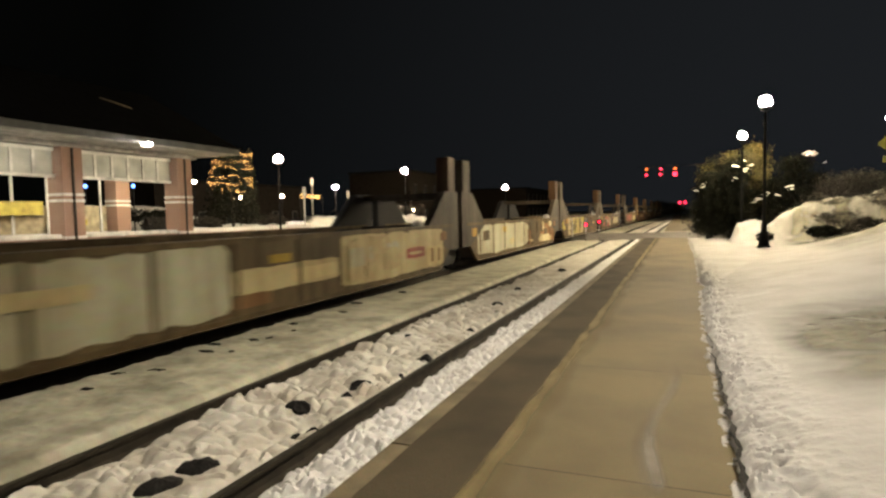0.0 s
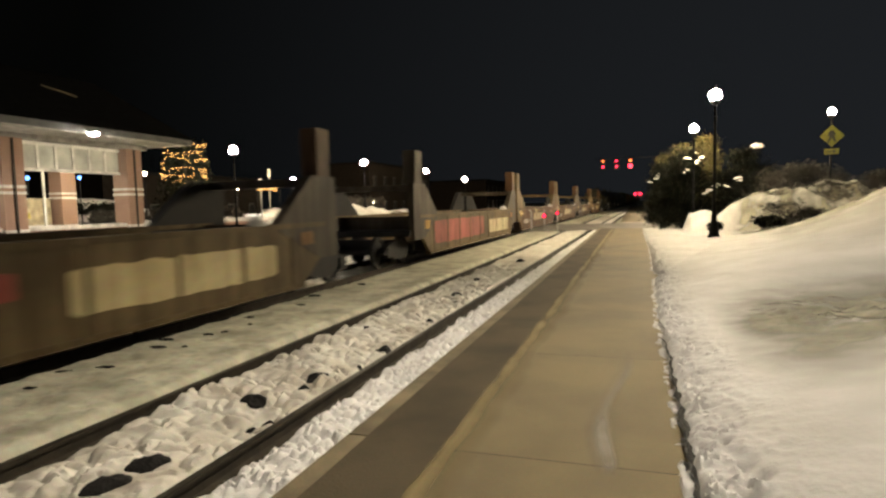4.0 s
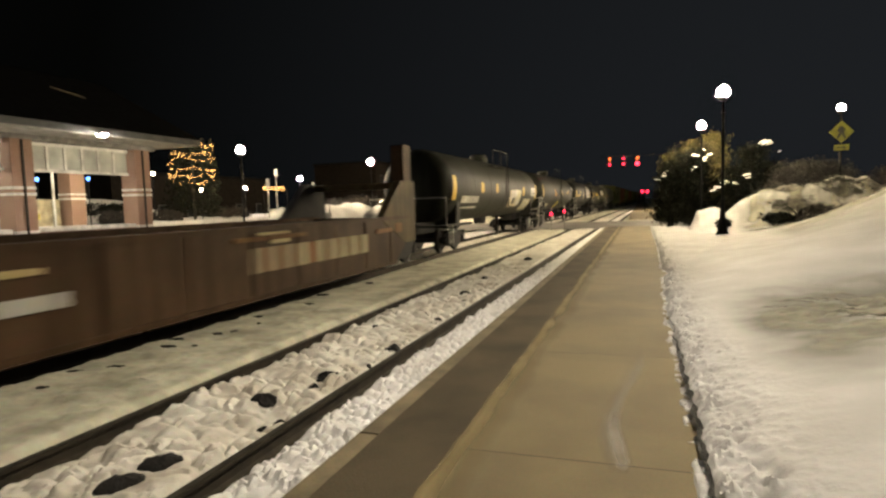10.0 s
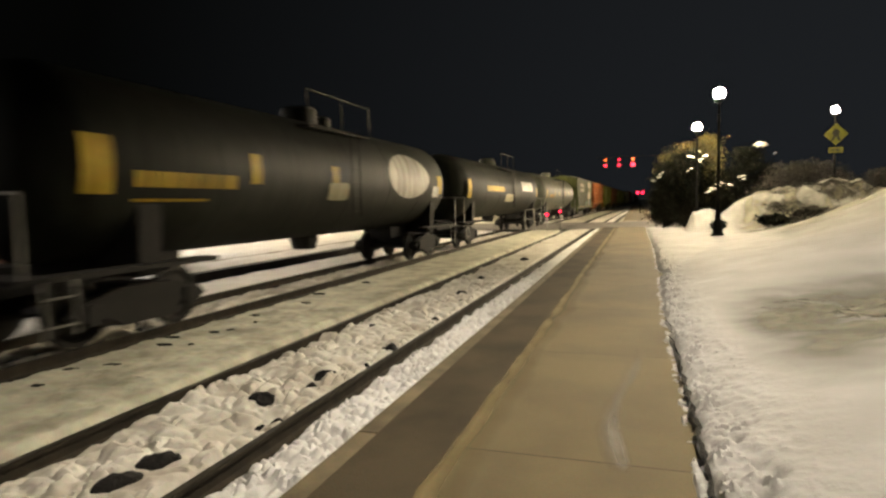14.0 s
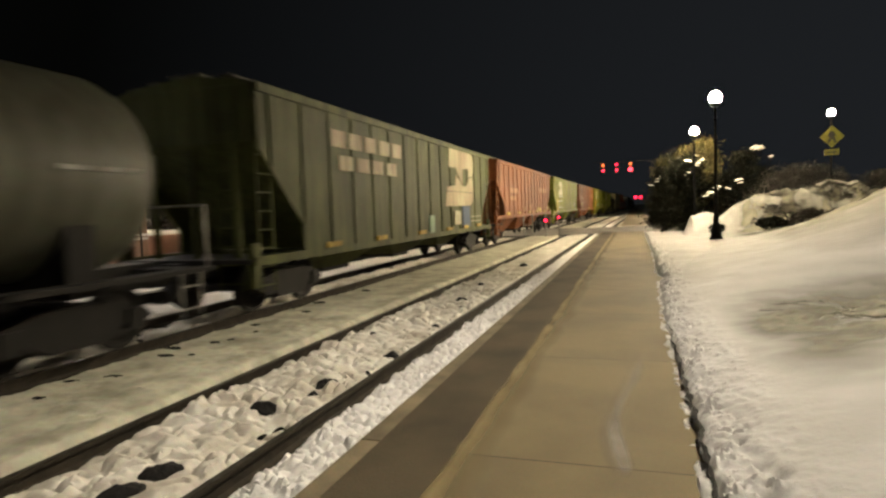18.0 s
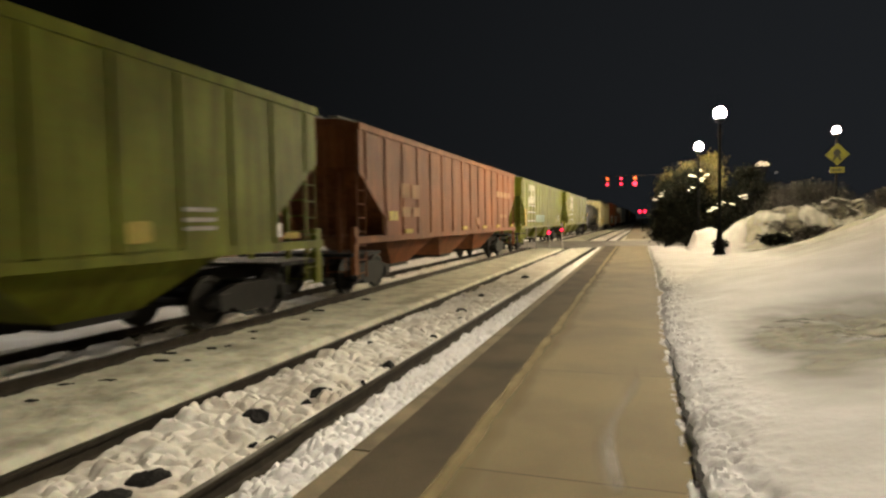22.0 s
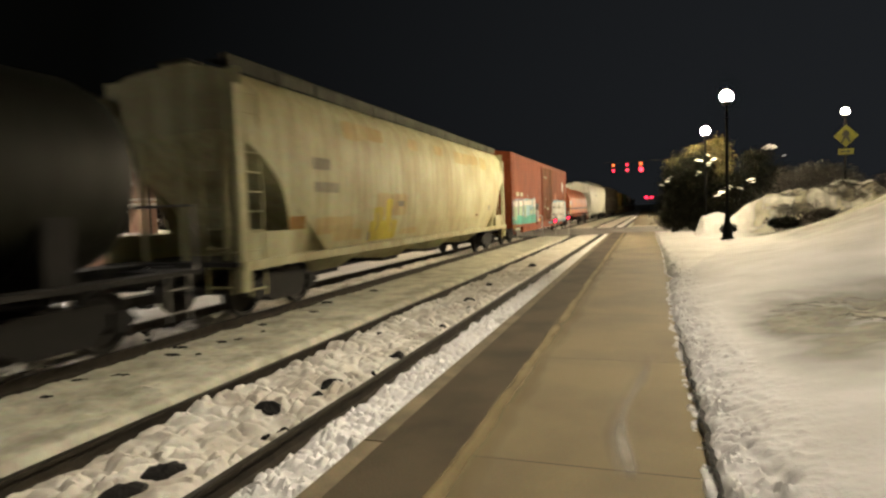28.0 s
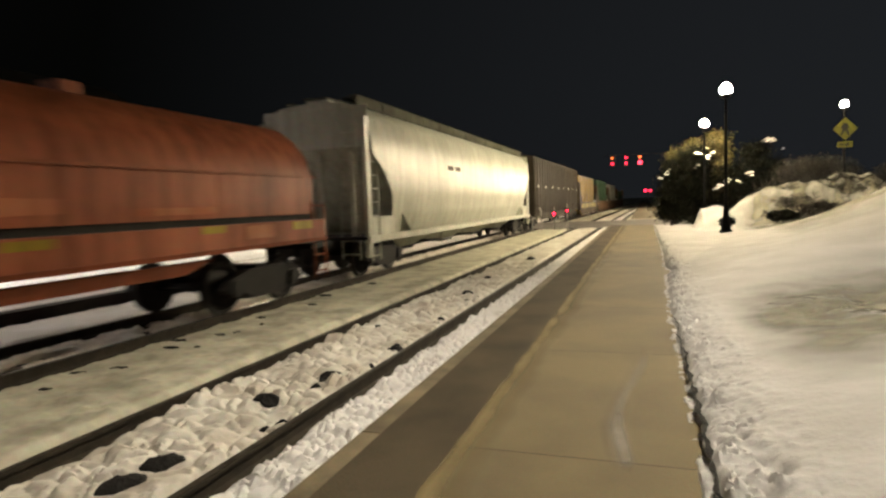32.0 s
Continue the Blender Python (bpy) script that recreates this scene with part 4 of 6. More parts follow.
solid("snow_mound", sheet(spaced(-36, wallx - 0.3, 0.8), spaced(17, 60, 1.2), lambda x, y: 1.1 + 0.35 * lumps(x, y, 4, 3)), SNOW, "snow-covered ground above the wall", "snow", "stuff", None, True)

solid("snow_mound", sheet(spaced(-60, ST - 6.5, 1.5), spaced(-4, 17, 1.0), lambda x, y: 0.55 + 0.3 * lumps(x, y, 3.5, 5)), SNOW, "snow-covered lot behind the station", "snow", "stuff", None, True)
for x, y, w, d, h, seed in ((-27.6, 25.2, 0.9, 1.9, 0.75, 31), (-31.0, 18.5, 1.6, 0.9, 0.5, 32)):
    shrub(x, y, 1.35, w, d, h, seed, "dark clipped hedge behind the station", LEAF, 1600)
# lamp posts added to light the snow behind the station
for x, y, h, r in ((-34.0, 12.0, 5.3, 0.11), (-36.0, 26.0, 4.2, 0.15)):
    platform_lamp(x, y, 0.4, h, LED_SMALL, r, "added lamp post lighting the snowy lot behind the station")

# snowy stairs with a rail
stairs = thing("steps", "outdoor steps buried in snow with iron handrails", "steps", (-19.3, 31.2, 0))
for k in range(8):
    part("step", Shape().box(-1.8 + 0.0, 0.4, 0.32 * k, 0.32 * k + 2.5 - 0.28 * k, 0.17 * k - 0.1, 0.17 * k + 0.14), SNOW, stairs, "snow-covered step")
for x in (-1.7, 0.35):
    part("handrail", Shape().rod((x, 0, 1.0), (x, 2.6, 2.2), 0.03).rod((x, 0, -0.1), (x, 0, 1.0), 0.025).rod((x, 2.6, 0.9), (x, 2.6, 2.2), 0.025), POLE, stairs, "black iron handrail")
solid("snow_mound", sheet(spaced(-23.0, -18.2, 0.3), spaced(28.5, 49, 0.3), lambda x, y: -0.3 + (2.05 + 0.38 * lumps(x, y, 2.0, 3) + 0.10 * lumps(x, y, 0.5, 8)) * max(0, 1 - ((x + 20.8) / 2.4) ** 2) ** 0.6 * max(0, 1 - ((y - 38.7) / 10.2) ** 2) ** 0.25), SNOW, "long ridge of ploughed snow under the lamp posts", "snow", "stuff", None, True)
solid("snow_mound", sheet(spaced(-35, -28.4, 0.4), spaced(20, 32, 0.4), lambda x, y: 0.9 + (1.7 + 0.2 * lumps(x, y, 1.2, 6)) * max(0, 1 - ((x + 31.5) / 3.2) ** 2) ** 0.6 * max(0, 1 - ((y - 26) / 6) ** 2) ** 0.5), SNOW, "heaped snow behind the station", "snow", "stuff", None, True)

# decorated tree
xmas = thing("decorated_tree", "evergreen wound with warm string lights", "tree", (-24.5, 28.0, 1.2))
crown = Shape()
for k in range(20):
    u = k / 20
    for j in range(3):
        a = 2.1 * j + k
        clump(crown, (math.cos(a) * 1.2 * (1 - 0.45 * u), math.sin(a) * 1.2 * (1 - 0.45 * u), 0.5 + 4.0 * u), 0.6, 40, k * 5 + j, 0.6, 0.12)
part("trunk", Shape().rod((0, 0, -0.4), (0, 0, 4.4), 0.1, 8, 0.03), TWIG, xmas)
part("crown", crown, LEAF, xmas)
rnd = random.Random(4)
bulb = Shape().spun([(0.008, -0.02), (0.016, 0), (0.008, 0.02)], sides=5).mesh("bulb", BULB)
for k in range(300):
    level, turn = divmod(k, 50)
    a = turn / 50 * 6.283 + level
    rr = (0.75, 1.25, 1.15, 1.2, 1.0, 1.2)[level] * rnd.uniform(0.82, 1.05)
    z = (2.08, 2.45, 2.82, 3.38, 3.72, 4.18)[level] + 0.10 * math.sin(3 * a + 2 * level) + rnd.gauss(0, 0.05)
    part("bulb", bulb, BULB, xmas, "", False, (math.cos(a) * rr, math.sin(a) * rr, z))

platform_lamp(-20.0, 26.5, 0.0, 4.80, GLOBE_B, 0.205, "black lamp post with a bright globe by the brick wall")
platform_lamp(-20.0, 42.4, 0.0, 5.10, GLOBE_B, 0.21, "black lamp post with a glowing globe along the far platform")
platform_lamp(-20.0, 57.0, 0.0, 5.10, GLOBE_B, 0.22, "black lamp post with a glowing globe along the far platform")
platform_lamp(-20.0, 71.6, 0.0, 4.80, GLOBE_B, 0.27, "black lamp post with a glowing globe farther off")
cobra(-27.0, 43.4, 0.5, 3.7, LED, (0, 0, 0), "bright white light on a pole", 0.17)
for x, y, z in ((-24.2, 28.3, 2.87), (-25.0, 33.4, 3.1), (-27.0, 27.6, 3.9), (-34.0, 70.0, 2.6), (-33.0, 72.5, 2.2), (-40.0, 110.0, 2.8), (-40.0, 128.0, 2.7)):
    g = thing("garden_light", "small low lamp glowing among the snow", "lamp", (x, y, z))
    part("globe", Shape().spun([(0.03, -0.10), (0.08, -0.04), (0.09, 0.03), (0.04, 0.09)], sides=10), GARDEN, g, "", True)
    part("post", Shape().rod((0, 0, -z - 0.3), (0, 0, -0.12), 0.03), POLE, g)
deco = thing("light_garland", "string of warm lights hung along a railing", "string lights", (-24.2, 34.3, 3.02))
for k in range(80):
    part("bulb", bulb, BULB, deco, "", False, (0, (k % 40) * 0.063, 0.14 * (k // 40) + 0.05 * math.sin(k * 0.9) + rnd.uniform(-0.05, 0.05)))
part("wire", Shape().rod((0, 0, 0), (0, 2.8, 0), 0.01, 5).rod((0, 0, 0), (0, 0, -1.8), 0.03, 5).rod((0, 2.8, 0), (0, 2.8, -1.8), 0.03, 5), POLE, deco)
for x, y, h in ((-20.3, 29.2, 3.4), (-21.5, 36.2, 3.4), (-24.0, 35.5, 4.4)):
    post = thing("sign_post", "slim grey post with a small plate", "sign", (x, y, 0))
    part("pole", Shape().rod((0, 0, 0), (0, 0, h), 0.035), GALV, post)
    part("plate", Shape().box(-0.02, 0.02, -0.14, 0.14, h - 0.5, h), GALV, post)
for x, y, w, d, h, seed in ((-23.5, 24.0, 1.6, 1.2, 0.7, 21), (-25.0, 31.5, 1.8, 1.2, 0.8, 22), (-24.0, 45.0, 2.5, 1.8, 1.3, 23), (-26.0, 55.0, 3, 2, 1.6, 24), (-22.5, 20.8, 0.9, 0.9, 0.7, 25)):
    shrub(x, y, 0.9, w, d, h, seed, "dark bare shrubs in the snow across the tracks", TWIG, 1600)


def block(x, y, w, d, h, storeys, bays, label):
    b = thing("building", label, "building", (x, y, -0.2))
    part("wall", Shape().box(0, w, 0, d, 0, h), DARK_WALL, b)
    part("parapet", Shape().box(-0.15, w + 0.15, -0.15, d + 0.15, h, h + 0.35), ROOF, b)
    for s in range(storeys):
        for k in range(bays):
            yy = d * (k + 0.5) / bays
            z0 = 1.0 + s * (h - 0.5) / storeys
            win = part("window", Shape().box(w, w + 0.06, yy - 0.55, yy + 0.55, z0, z0 + 1.6), FASCIA, b)
            part("pane", Shape().box(w + 0.05, w + 0.08, yy - 0.47, yy + 0.47, z0 + 0.08, z0 + 1.5), POLE, win)


block(-46, 78, 10, 26, 8.0, 2, 7, "dark two-storey brick building in the distance")
block(-40, 116, 12, 30, 6.5, 2, 8, "dark low commercial building far off")
block(-60, 42, 14, 24, 5.5, 1, 6, "dark low building beyond the car park")


# ---------------------------------------------------------------- the freight train
SPEED = 13.35              # metres a second, towards the camera
TRAIN = []                 # (car, place along the train)


def paint(name, color, rough=0.6, dirt=None, amount=0.4, metal=0.0, dull=0.81, spec=0.12, streak=0.7):
    """Weathered car paint: dulled by road grime."""
    d = dirt or [c * 0.5 for c in color]
    m = material(name, [c * dull for c in color], rough, metal, vary=0.35, scale=0.7, fine=9, bump=0.08, dirt=[c * dull for c in d], dirt_amount=amount, spec=spec)
    # grime washed down the sides by rain
    n, l = m.node_tree.nodes, m.node_tree.links
    base = n["Principled BSDF"].inputs["Base Color"]
    under = base.links[0].from_socket
    co, mp, nz, rp, mx = (n.new("ShaderNode" + k) for k in ("TexCoord", "Mapping", "TexNoise", "ValToRGB", "Mix"))
    mp.inputs["Scale"].default_value = (1.0, 1.0, 0.09)
    nz.inputs["Scale"].default_value, nz.inputs["Detail"].default_value = 4.5, 5
    rp.color_ramp.elements[0].position, rp.color_ramp.elements[1].position = 0.36, 0.62
    rp.color_ramp.elements[0].color, rp.color_ramp.elements[1].color = (0.50, 0.44, 0.38, 1), (1.12, 1.12, 1.12, 1)
    mx.data_type, mx.blend_type = "RGBA", "MULTIPLY"
    mx.inputs["Factor"].default_value = streak
    l.new(co.outputs["Object"], mp.inputs["Vector"])
    l.new(mp.outputs[0], nz.inputs["Vector"])
    l.new(nz.outputs["Fac"], rp.inputs[0])
    l.new(under, mx.inputs["A"])
    l.new(rp.outputs[0], mx.inputs["B"])
    l.new(mx.outputs["Result"], base)
    return m


P_BROWN = paint("well_brown", (0.124, 0.071, 0.037), 0.7)
P_TAUPE = paint("well_taupe", (0.168, 0.121, 0.059), 0.7)
P_GREYPOST = paint("well_grey_end", (0.105, 0.085, 0.060), 0.7)
P_CREAM = paint("cream_graffiti", (0.66, 0.57, 0.32), 0.6, (0.42, 0.32, 0.16), 0.35, dull=0.88, streak=0.4)
P_PALE = paint("pale_grey_graffiti", (0.56, 0.55, 0.40), 0.6, (0.40, 0.36, 0.23), 0.4, dull=0.88, streak=0.4)
P_OCHRE = paint("ochre_rust_wash", (0.62, 0.46, 0.20), 0.7, (0.66, 0.58, 0.34), 0.45, dull=0.86, streak=0.3)
P_FADED = paint("faded_grey_stencil", (0.44, 0.42, 0.30), 0.7, streak=0.3)
P_LEMON = paint("lemon_graffiti", (0.80, 0.66, 0.08), 0.6, dull=0.9, streak=0.4)
P_YELLOWISH = paint("yellow_graffiti", (0.66, 0.54, 0.13), 0.6)
P_LETTER = paint("cream_lettering", (0.62, 0.57, 0.34), 0.6, (0.40, 0.30, 0.19), 0.35)
P_RUST = paint("rust_patch", (0.36, 0.20, 0.09), 0.8)
P_DARKINK = paint("dark_graffiti_ink", (0.10, 0.09, 0.075), 0.7)
P_REDINK = paint("red_graffiti", (0.45, 0.11, 0.08), 0.6)
P_TANK = paint("black_tank", (0.023, 0.025, 0.018), 0.6, (0.015, 0.016, 0.011), 0.4, spec=0.13)
P_TANK_GREY = paint("grey_tank", (0.145, 0.15, 0.112), 0.55, (0.092, 0.094, 0.07), 0.4, spec=0.2, streak=0.5)
P_DARKBAND = paint("dark_band", (0.045, 0.045, 0.034), 0.5, spec=0.2)
P_WHITE = paint("white_marking", (0.70, 0.69, 0.63), 0.5, dull=0.9)
P_SAFETY = paint("yellow_marking", (0.66, 0.45, 0.04), 0.5)
P_GREEN = paint("hopper_green", (0.225, 0.255, 0.024), 0.6, (0.14, 0.15, 0.014), 0.4, streak=0.6)
P_DKGREEN = paint("hopper_dark_green", (0.12, 0.135, 0.042), 0.65, (0.07, 0.08, 0.025), 0.45)
P_RED = paint("hopper_red", (0.31, 0.106, 0.034), 0.65, (0.19, 0.066, 0.022), 0.4, streak=0.6)
P_IVORY = paint("ivory_hopper", (0.66, 0.66, 0.41), 0.6, (0.50, 0.44, 0.24), 0.22, dull=0.86, streak=0.35)
P_EMBLEM = paint("faded_emblem", (0.58, 0.56, 0.36), 0.6, (0.42, 0.42, 0.24), 0.4, dull=0.85, streak=0.4)
P_AMBER = paint("amber_marking", (0.52, 0.29, 0.04), 0.6)
P_LILAC = paint("grey_violet_graffiti", (0.24, 0.22, 0.30), 0.6)
P_SCUFF = paint("scuffed_orange", (0.62, 0.26, 0.14), 0.7, (0.48, 0.13, 0.05), 0.5)
P_ASH = paint("ash_blue_graffiti", (0.40, 0.39, 0.40), 0.7, (0.34, 0.24, 0.20), 0.4)
P_SLATE = paint("slate_graffiti", (0.13, 0.11, 0.11), 0.7, (0.25, 0.07, 0.04), 0.45)
P_WALKWAY = paint("grey_walkway", (0.17, 0.165, 0.13), 0.7)
P_CHALK = paint("chalky_lettering", (0.46, 0.27, 0.14), 0.7, (0.33, 0.15, 0.07), 0.4, streak=0.4)
P_GRATING = paint("dark_roof_grating", (0.10, 0.10, 0.07), 0.8)
P_STAIN = paint("rust_run", (0.66, 0.56, 0.30), 0.8, (0.54, 0.42, 0.19), 0.45, dull=0.84, streak=0.4)
P_GREYHOP = paint("light_grey_hopper", (0.64, 0.66, 0.56), 0.45, (0.50, 0.51, 0.42), 0.3, dull=0.85, streak=0.35, spec=0.35)
P_BOX = paint("boxcar_red", (0.305, 0.074, 0.026), 0.7, (0.21, 0.055, 0.020), 0.35, streak=0.45)
P_COIL = paint("coil_car_orange", (0.50, 0.155, 0.070), 0.55, (0.34, 0.10, 0.045), 0.4, dull=0.80, streak=0.65)
P_DARKBOX = paint("dark_boxcar", (0.060, 0.048, 0.032), 0.7, streak=0.5)
P_TEAL = paint("teal_graffiti", (0.05, 0.42, 0.32), 0.6, streak=0.4)
P_SKY = paint("light_blue_graffiti", (0.26, 0.50, 0.60), 0.6, streak=0.4)
P_MINT = paint("mint_graffiti", (0.36, 0.52, 0.36), 0.6, streak=0.4)
P_BLUE = paint("dull_blue_patch", (0.07, 0.12, 0.20), 0.6, streak=0.4)
P_CONT_Y = paint("yellow_container", (0.56, 0.36, 0.05), 0.55)
P_CONT_G = paint("green_container", (0.05, 0.10, 0.06), 0.6)
P_CONT_W = paint("grey_container", (0.42, 0.42, 0.40), 0.6)

SPRAYED = (P_PALE, P_CREAM, P_YELLOWISH, P_LEMON, P_OCHRE, P_TEAL, P_SKY, P_REDINK, P_RUST, P_DARKINK, P_STAIN, P_SCUFF, P_SLATE, P_LILAC, P_MINT, P_DARKBAND, P_ASH)

TRUCK_FRAME = Shape()
for sx in (-1.0, 1.0):
    TRUCK_FRAME.prism_yz([(-1.2, 0.46), (-1.05, 0.60), (-0.5, 0.74), (0.5, 0.74), (1.05, 0.60), (1.2, 0.46), (1.05, 0.36), (0.75, 0.42), (0.42, 0.22), (-0.42, 0.22), (-0.75, 0.42), (-1.05, 0.36)], sx - 0.08, sx + 0.08)
    for dy in (-0.88, 0.88):
        TRUCK_FRAME.box(sx - 0.13, sx + 0.13, dy - 0.13, dy + 0.13, 0.32, 0.60)
    for dy in (-0.14, 0.0, 0.14):
        TRUCK_FRAME.rod((sx, dy, 0.26), (sx, dy, 0.56), 0.06, 6)
TRUCK_FRAME.box(-1.0, 1.0, -0.2, 0.2, 0.45, 0.78)
M_TRUCK = TRUCK_FRAME.mesh("truck", STEEL_DARK)
W = Shape()
for sx in (-1, 1):
    W.spun([(0.10, sx * 0.62), (0.40, sx * 0.66), (0.46, sx * 0.68), (0.455, sx * 0.80), (0.38, sx * 0.80), (0.34, sx * 0.75), (0.12, sx * 0.78), (0.12, sx * 0.86)], (0, 0, 0.455), 18, "x")
W.rod((-0.95, 0, 0.455), (0.95, 0, 0.455), 0.08, 8)
M_WHEELS = W.mesh("wheelset", WHEEL)
M_COUPLER = Shape().box(-0.12, 0.12, -0.55, 0.35, 0.72, 0.98).box(-0.2, 0.2, -0.7, -0.42, 0.68, 1.02).mesh("coupler", STEEL_DARK)
M_HOSE = Shape().rod((0.35, -0.2, 0.75), (0.3, -0.5, 0.42), 0.03, 6).rod((0.3, -0.5, 0.42), (0.2, -0.75, 0.45), 0.03, 6).mesh("air_hose", BLACK_GAP)


def trucks(car, *places):
    for y in places:
        t = part("truck", M_TRUCK, STEEL_DARK, car, "grimy cast steel truck", False, (0, y, 0))
        for dy in (-0.88, 0.88):
            part("wheelset", M_WHEELS, WHEEL, t, "", False, (0, dy, 0))


def couplers(car, half):
    part("coupler", M_COUPLER, STEEL_DARK, car, "", False, (0, -half, 0))
    part("coupler", M_COUPLER, STEEL_DARK, car, "", False, pose(0, half, 0, 0, 0, 180))
    part("air_hose", M_HOSE, BLACK_GAP, car, "", False, (0, -half, 0))


def car_thing(name, label, a, b, category="freight car"):
    c = thing(name, label, category, (FAR_TRACK, (a + b) / 2, RAIL_Z), "freight train")
    TRAIN.append((c, (a + b) / 2))
    return c


def skin(car, rows, xf, name="marking"):
    """Markings that follow a curved side, x = xf(z)."""
    for i, (y0, y1, z0, z1, m, lab) in enumerate(rows):
        s, lift = Shape(), 0.006 + 0.0015 * i
        if m in SPRAYED:
            edge = sprayed(y0, y1, z0, z1)
            n = len(edge) // 2
            cols = [(edge[k][0], edge[k][1], edge[-1 - k][1]) for k in range(n)]
        else:
            cols = [(y0, z0, z1), (y1, z0, z1)]
        for y, a, b in cols:
            s.v += [(xf(a + (b - a) * q / 6) + lift, y, a + (b - a) * q / 6) for q in range(7)]
        s.f = [(7 * k + q, 7 * k + 7 + q, 7 * k + 8 + q, 7 * k + 1 + q) for k in range(len(cols) - 1) for q in range(6)]
        part(name, s, m, car, lab)


def marks(car, x, rows, name="marking"):
    """Flat markings on a side: (y0, y1, z0, z1, paint, label)."""
    for i, (y0, y1, z0, z1, m, lab) in enumerate(rows):
        xo = x + 0.005 + 0.002 * i
        if m in SPRAYED:
            part(name, Shape().prism_yz(sprayed(y0, y1, z0, z1), x, xo), m, car, lab)
        else:
            part(name, Shape().box(x, xo, y0, y1, z0, z1), m, car, lab)


def sprayed(y0, y1, z0, z1):
    """Wavy outline of a sprayed patch."""
    n = max(5, int((y1 - y0) / 0.13))
    hgt = z1 - z0
    low, high = [], []
    for k in range(n + 1):
        u = k / n
        y = y0 + (y1 - y0) * u
        rim = min(1.0, 6 * min(u, 1 - u) + 0.85)
        mid = (z0 + z1) / 2
        high.append((y, mid + 0.5 * hgt * rim * (0.95 + 0.11 * lumps(y, z1, 0.3, y0) + 0.06 * lumps(y, z1, 0.1, y0))))
        low.append((y, mid - 0.5 * hgt * rim * (0.95 + 0.10 * lumps(y, z0, 0.3, y1 + 7) + 0.06 * lumps(y, z0, 0.1, y1))))
    return low + high[::-1]


def ladder(car, x, y, z0, z1, w=0.42, mat=None, across=False):
    s = Shape()
    for d in (0, w):
        s.rod((x, y + d, z0), (x, y + d, z1), 0.018, 5) if not across else s.rod((x - d, y, z0), (x - d, y, z1), 0.018, 5)
    n = int((z1 - z0) / 0.33)
    for k in range(n + 1):
        z = z0 + 0.12 + k * 0.33
        if z < z1:
            s.rod((x, y, z), (x, y + w, z), 0.014, 5) if not across else s.rod((x, y, z), (x - w, y, z), 0.014, 5)
    part("ladder", s, mat or GALV, car)


# ---- low intermodal well cars
def well(a, b, side_paint, label, art=(), end_paint=None, box=None, last=False):
    L, h = b - a, (b - a) / 2
    c = car_thing("well_car", label, a, b, "well car")
    ep = end_paint or P_GREYPOST
    for sx in (-1, 1):
        x = sx * 1.46
        sill = part("side_sill", Shape().prism_yz([(-h + 0.55, 1.0), (-h + 1.5, 0.30), (h - 1.5, 0.30), (h - 0.55, 1.0), (h - 0.55, 1.44), (-h + 0.55, 1.44)], x - 0.05, x + 0.05), side_paint, c, "long steel side sill")
        part("top_chord", Shape().box(x - 0.11, x + 0.075, -h + 0.6, h - 0.6, 1.41, 1.50), side_paint, sill)
        part("bottom_chord", Shape().box(x - 0.09, x + 0.07, -h + 1.5, h - 1.5, 0.22, 0.31), side_paint, sill)
        if sx > 0:
            n = 9
            for k in range(n):
                y = -h + 1.9 + (L - 3.8) * k / (n - 1)
                part("rib", Shape().box(x + 0.05, x + 0.065, y - 0.05, y + 0.05, 0.31, 1.41), side_paint, sill)
        for e in (-1, 1):
            # far-side posts get dark steel, standing in for their lack of light
            post = part("end_post", Shape().prism_yz([(e * (h - 0.12), 0.75), (e * (h - 0.12), 2.45), (e * (h - 1.12), 2.45), (e * (h - 2.35), 1.50), (e * (h - 2.35), 1.38), (e * (h - 0.9), 0.75)], x - 0.13, x + 0.06), ep if sx > 0 else STEEL_DARK, c, "gusseted end bulkhead")
            if sx > 0:
                part("guide_post", Shape().box(x - 0.34, x + 0.04, *((h - 0.82, h - 0.32) if e > 0 else (-h + 0.32, -h + 0.92)), 2.45, 3.45), P_BROWN if e > 0 else ep, post, "tall container guide")
    part("floor", Shape().box(-1.4, 1.4, -h + 1.6, h - 1.6, 0.24, 0.32), BLACK_GAP, c)
    for e in (-1, 1):
        part("end_platform", Shape().box(-1.4, 1.4, min(e * h, e * (h - 1.7)), max(e * h, e * (h - 1.7)), 0.86, 1.05), STEEL_DARK, c)
        part("end_bulkhead", Shape().box(-1.35, 1.35, min(e * (h - 0.8), e * (h - 0.9)), max(e * (h - 0.8), e * (h - 0.9)), 1.0, 1.46), ep, c)
        part("cross_tie", Shape().box(-1.4, 1.4, min(e * (h - 0.4), e * (h - 0.7)), max(e * (h - 0.4), e * (h - 0.7)), 2.25, 2.42), ep, c)
    part("snow_clump", Shape().spun([(0.16, 0.0), (0.15, 0.10), (0.07, 0.17)], (1.44, h - 2.9, 1.495), 7), SNOW, c, "clump of snow lying on the sill", True)
    trucks(c, -h)
    if last:
        trucks(c, h)
        couplers(c, h + 0.9)
    marks(c, 1.513, [(y0 - h, y1 - h, z0, z1, m, lab) for y0, y1, z0, z1, m, lab in art], name="graffiti")
    marks(c, 1.527, [(-h + 1.05, -h + 1.5, 1.05, 1.32, P_AMBER, "amber reflective square"), (h - 1.6, h - 1.15, 1.05, 1.32, P_RUST, "")])
    if box:
        m, y0, y1, z1, lab = box
        k = part("container", Shape().box(-1.2, 1.2, y0 - h, y1 - h, 0.33, z1), m, c, lab)
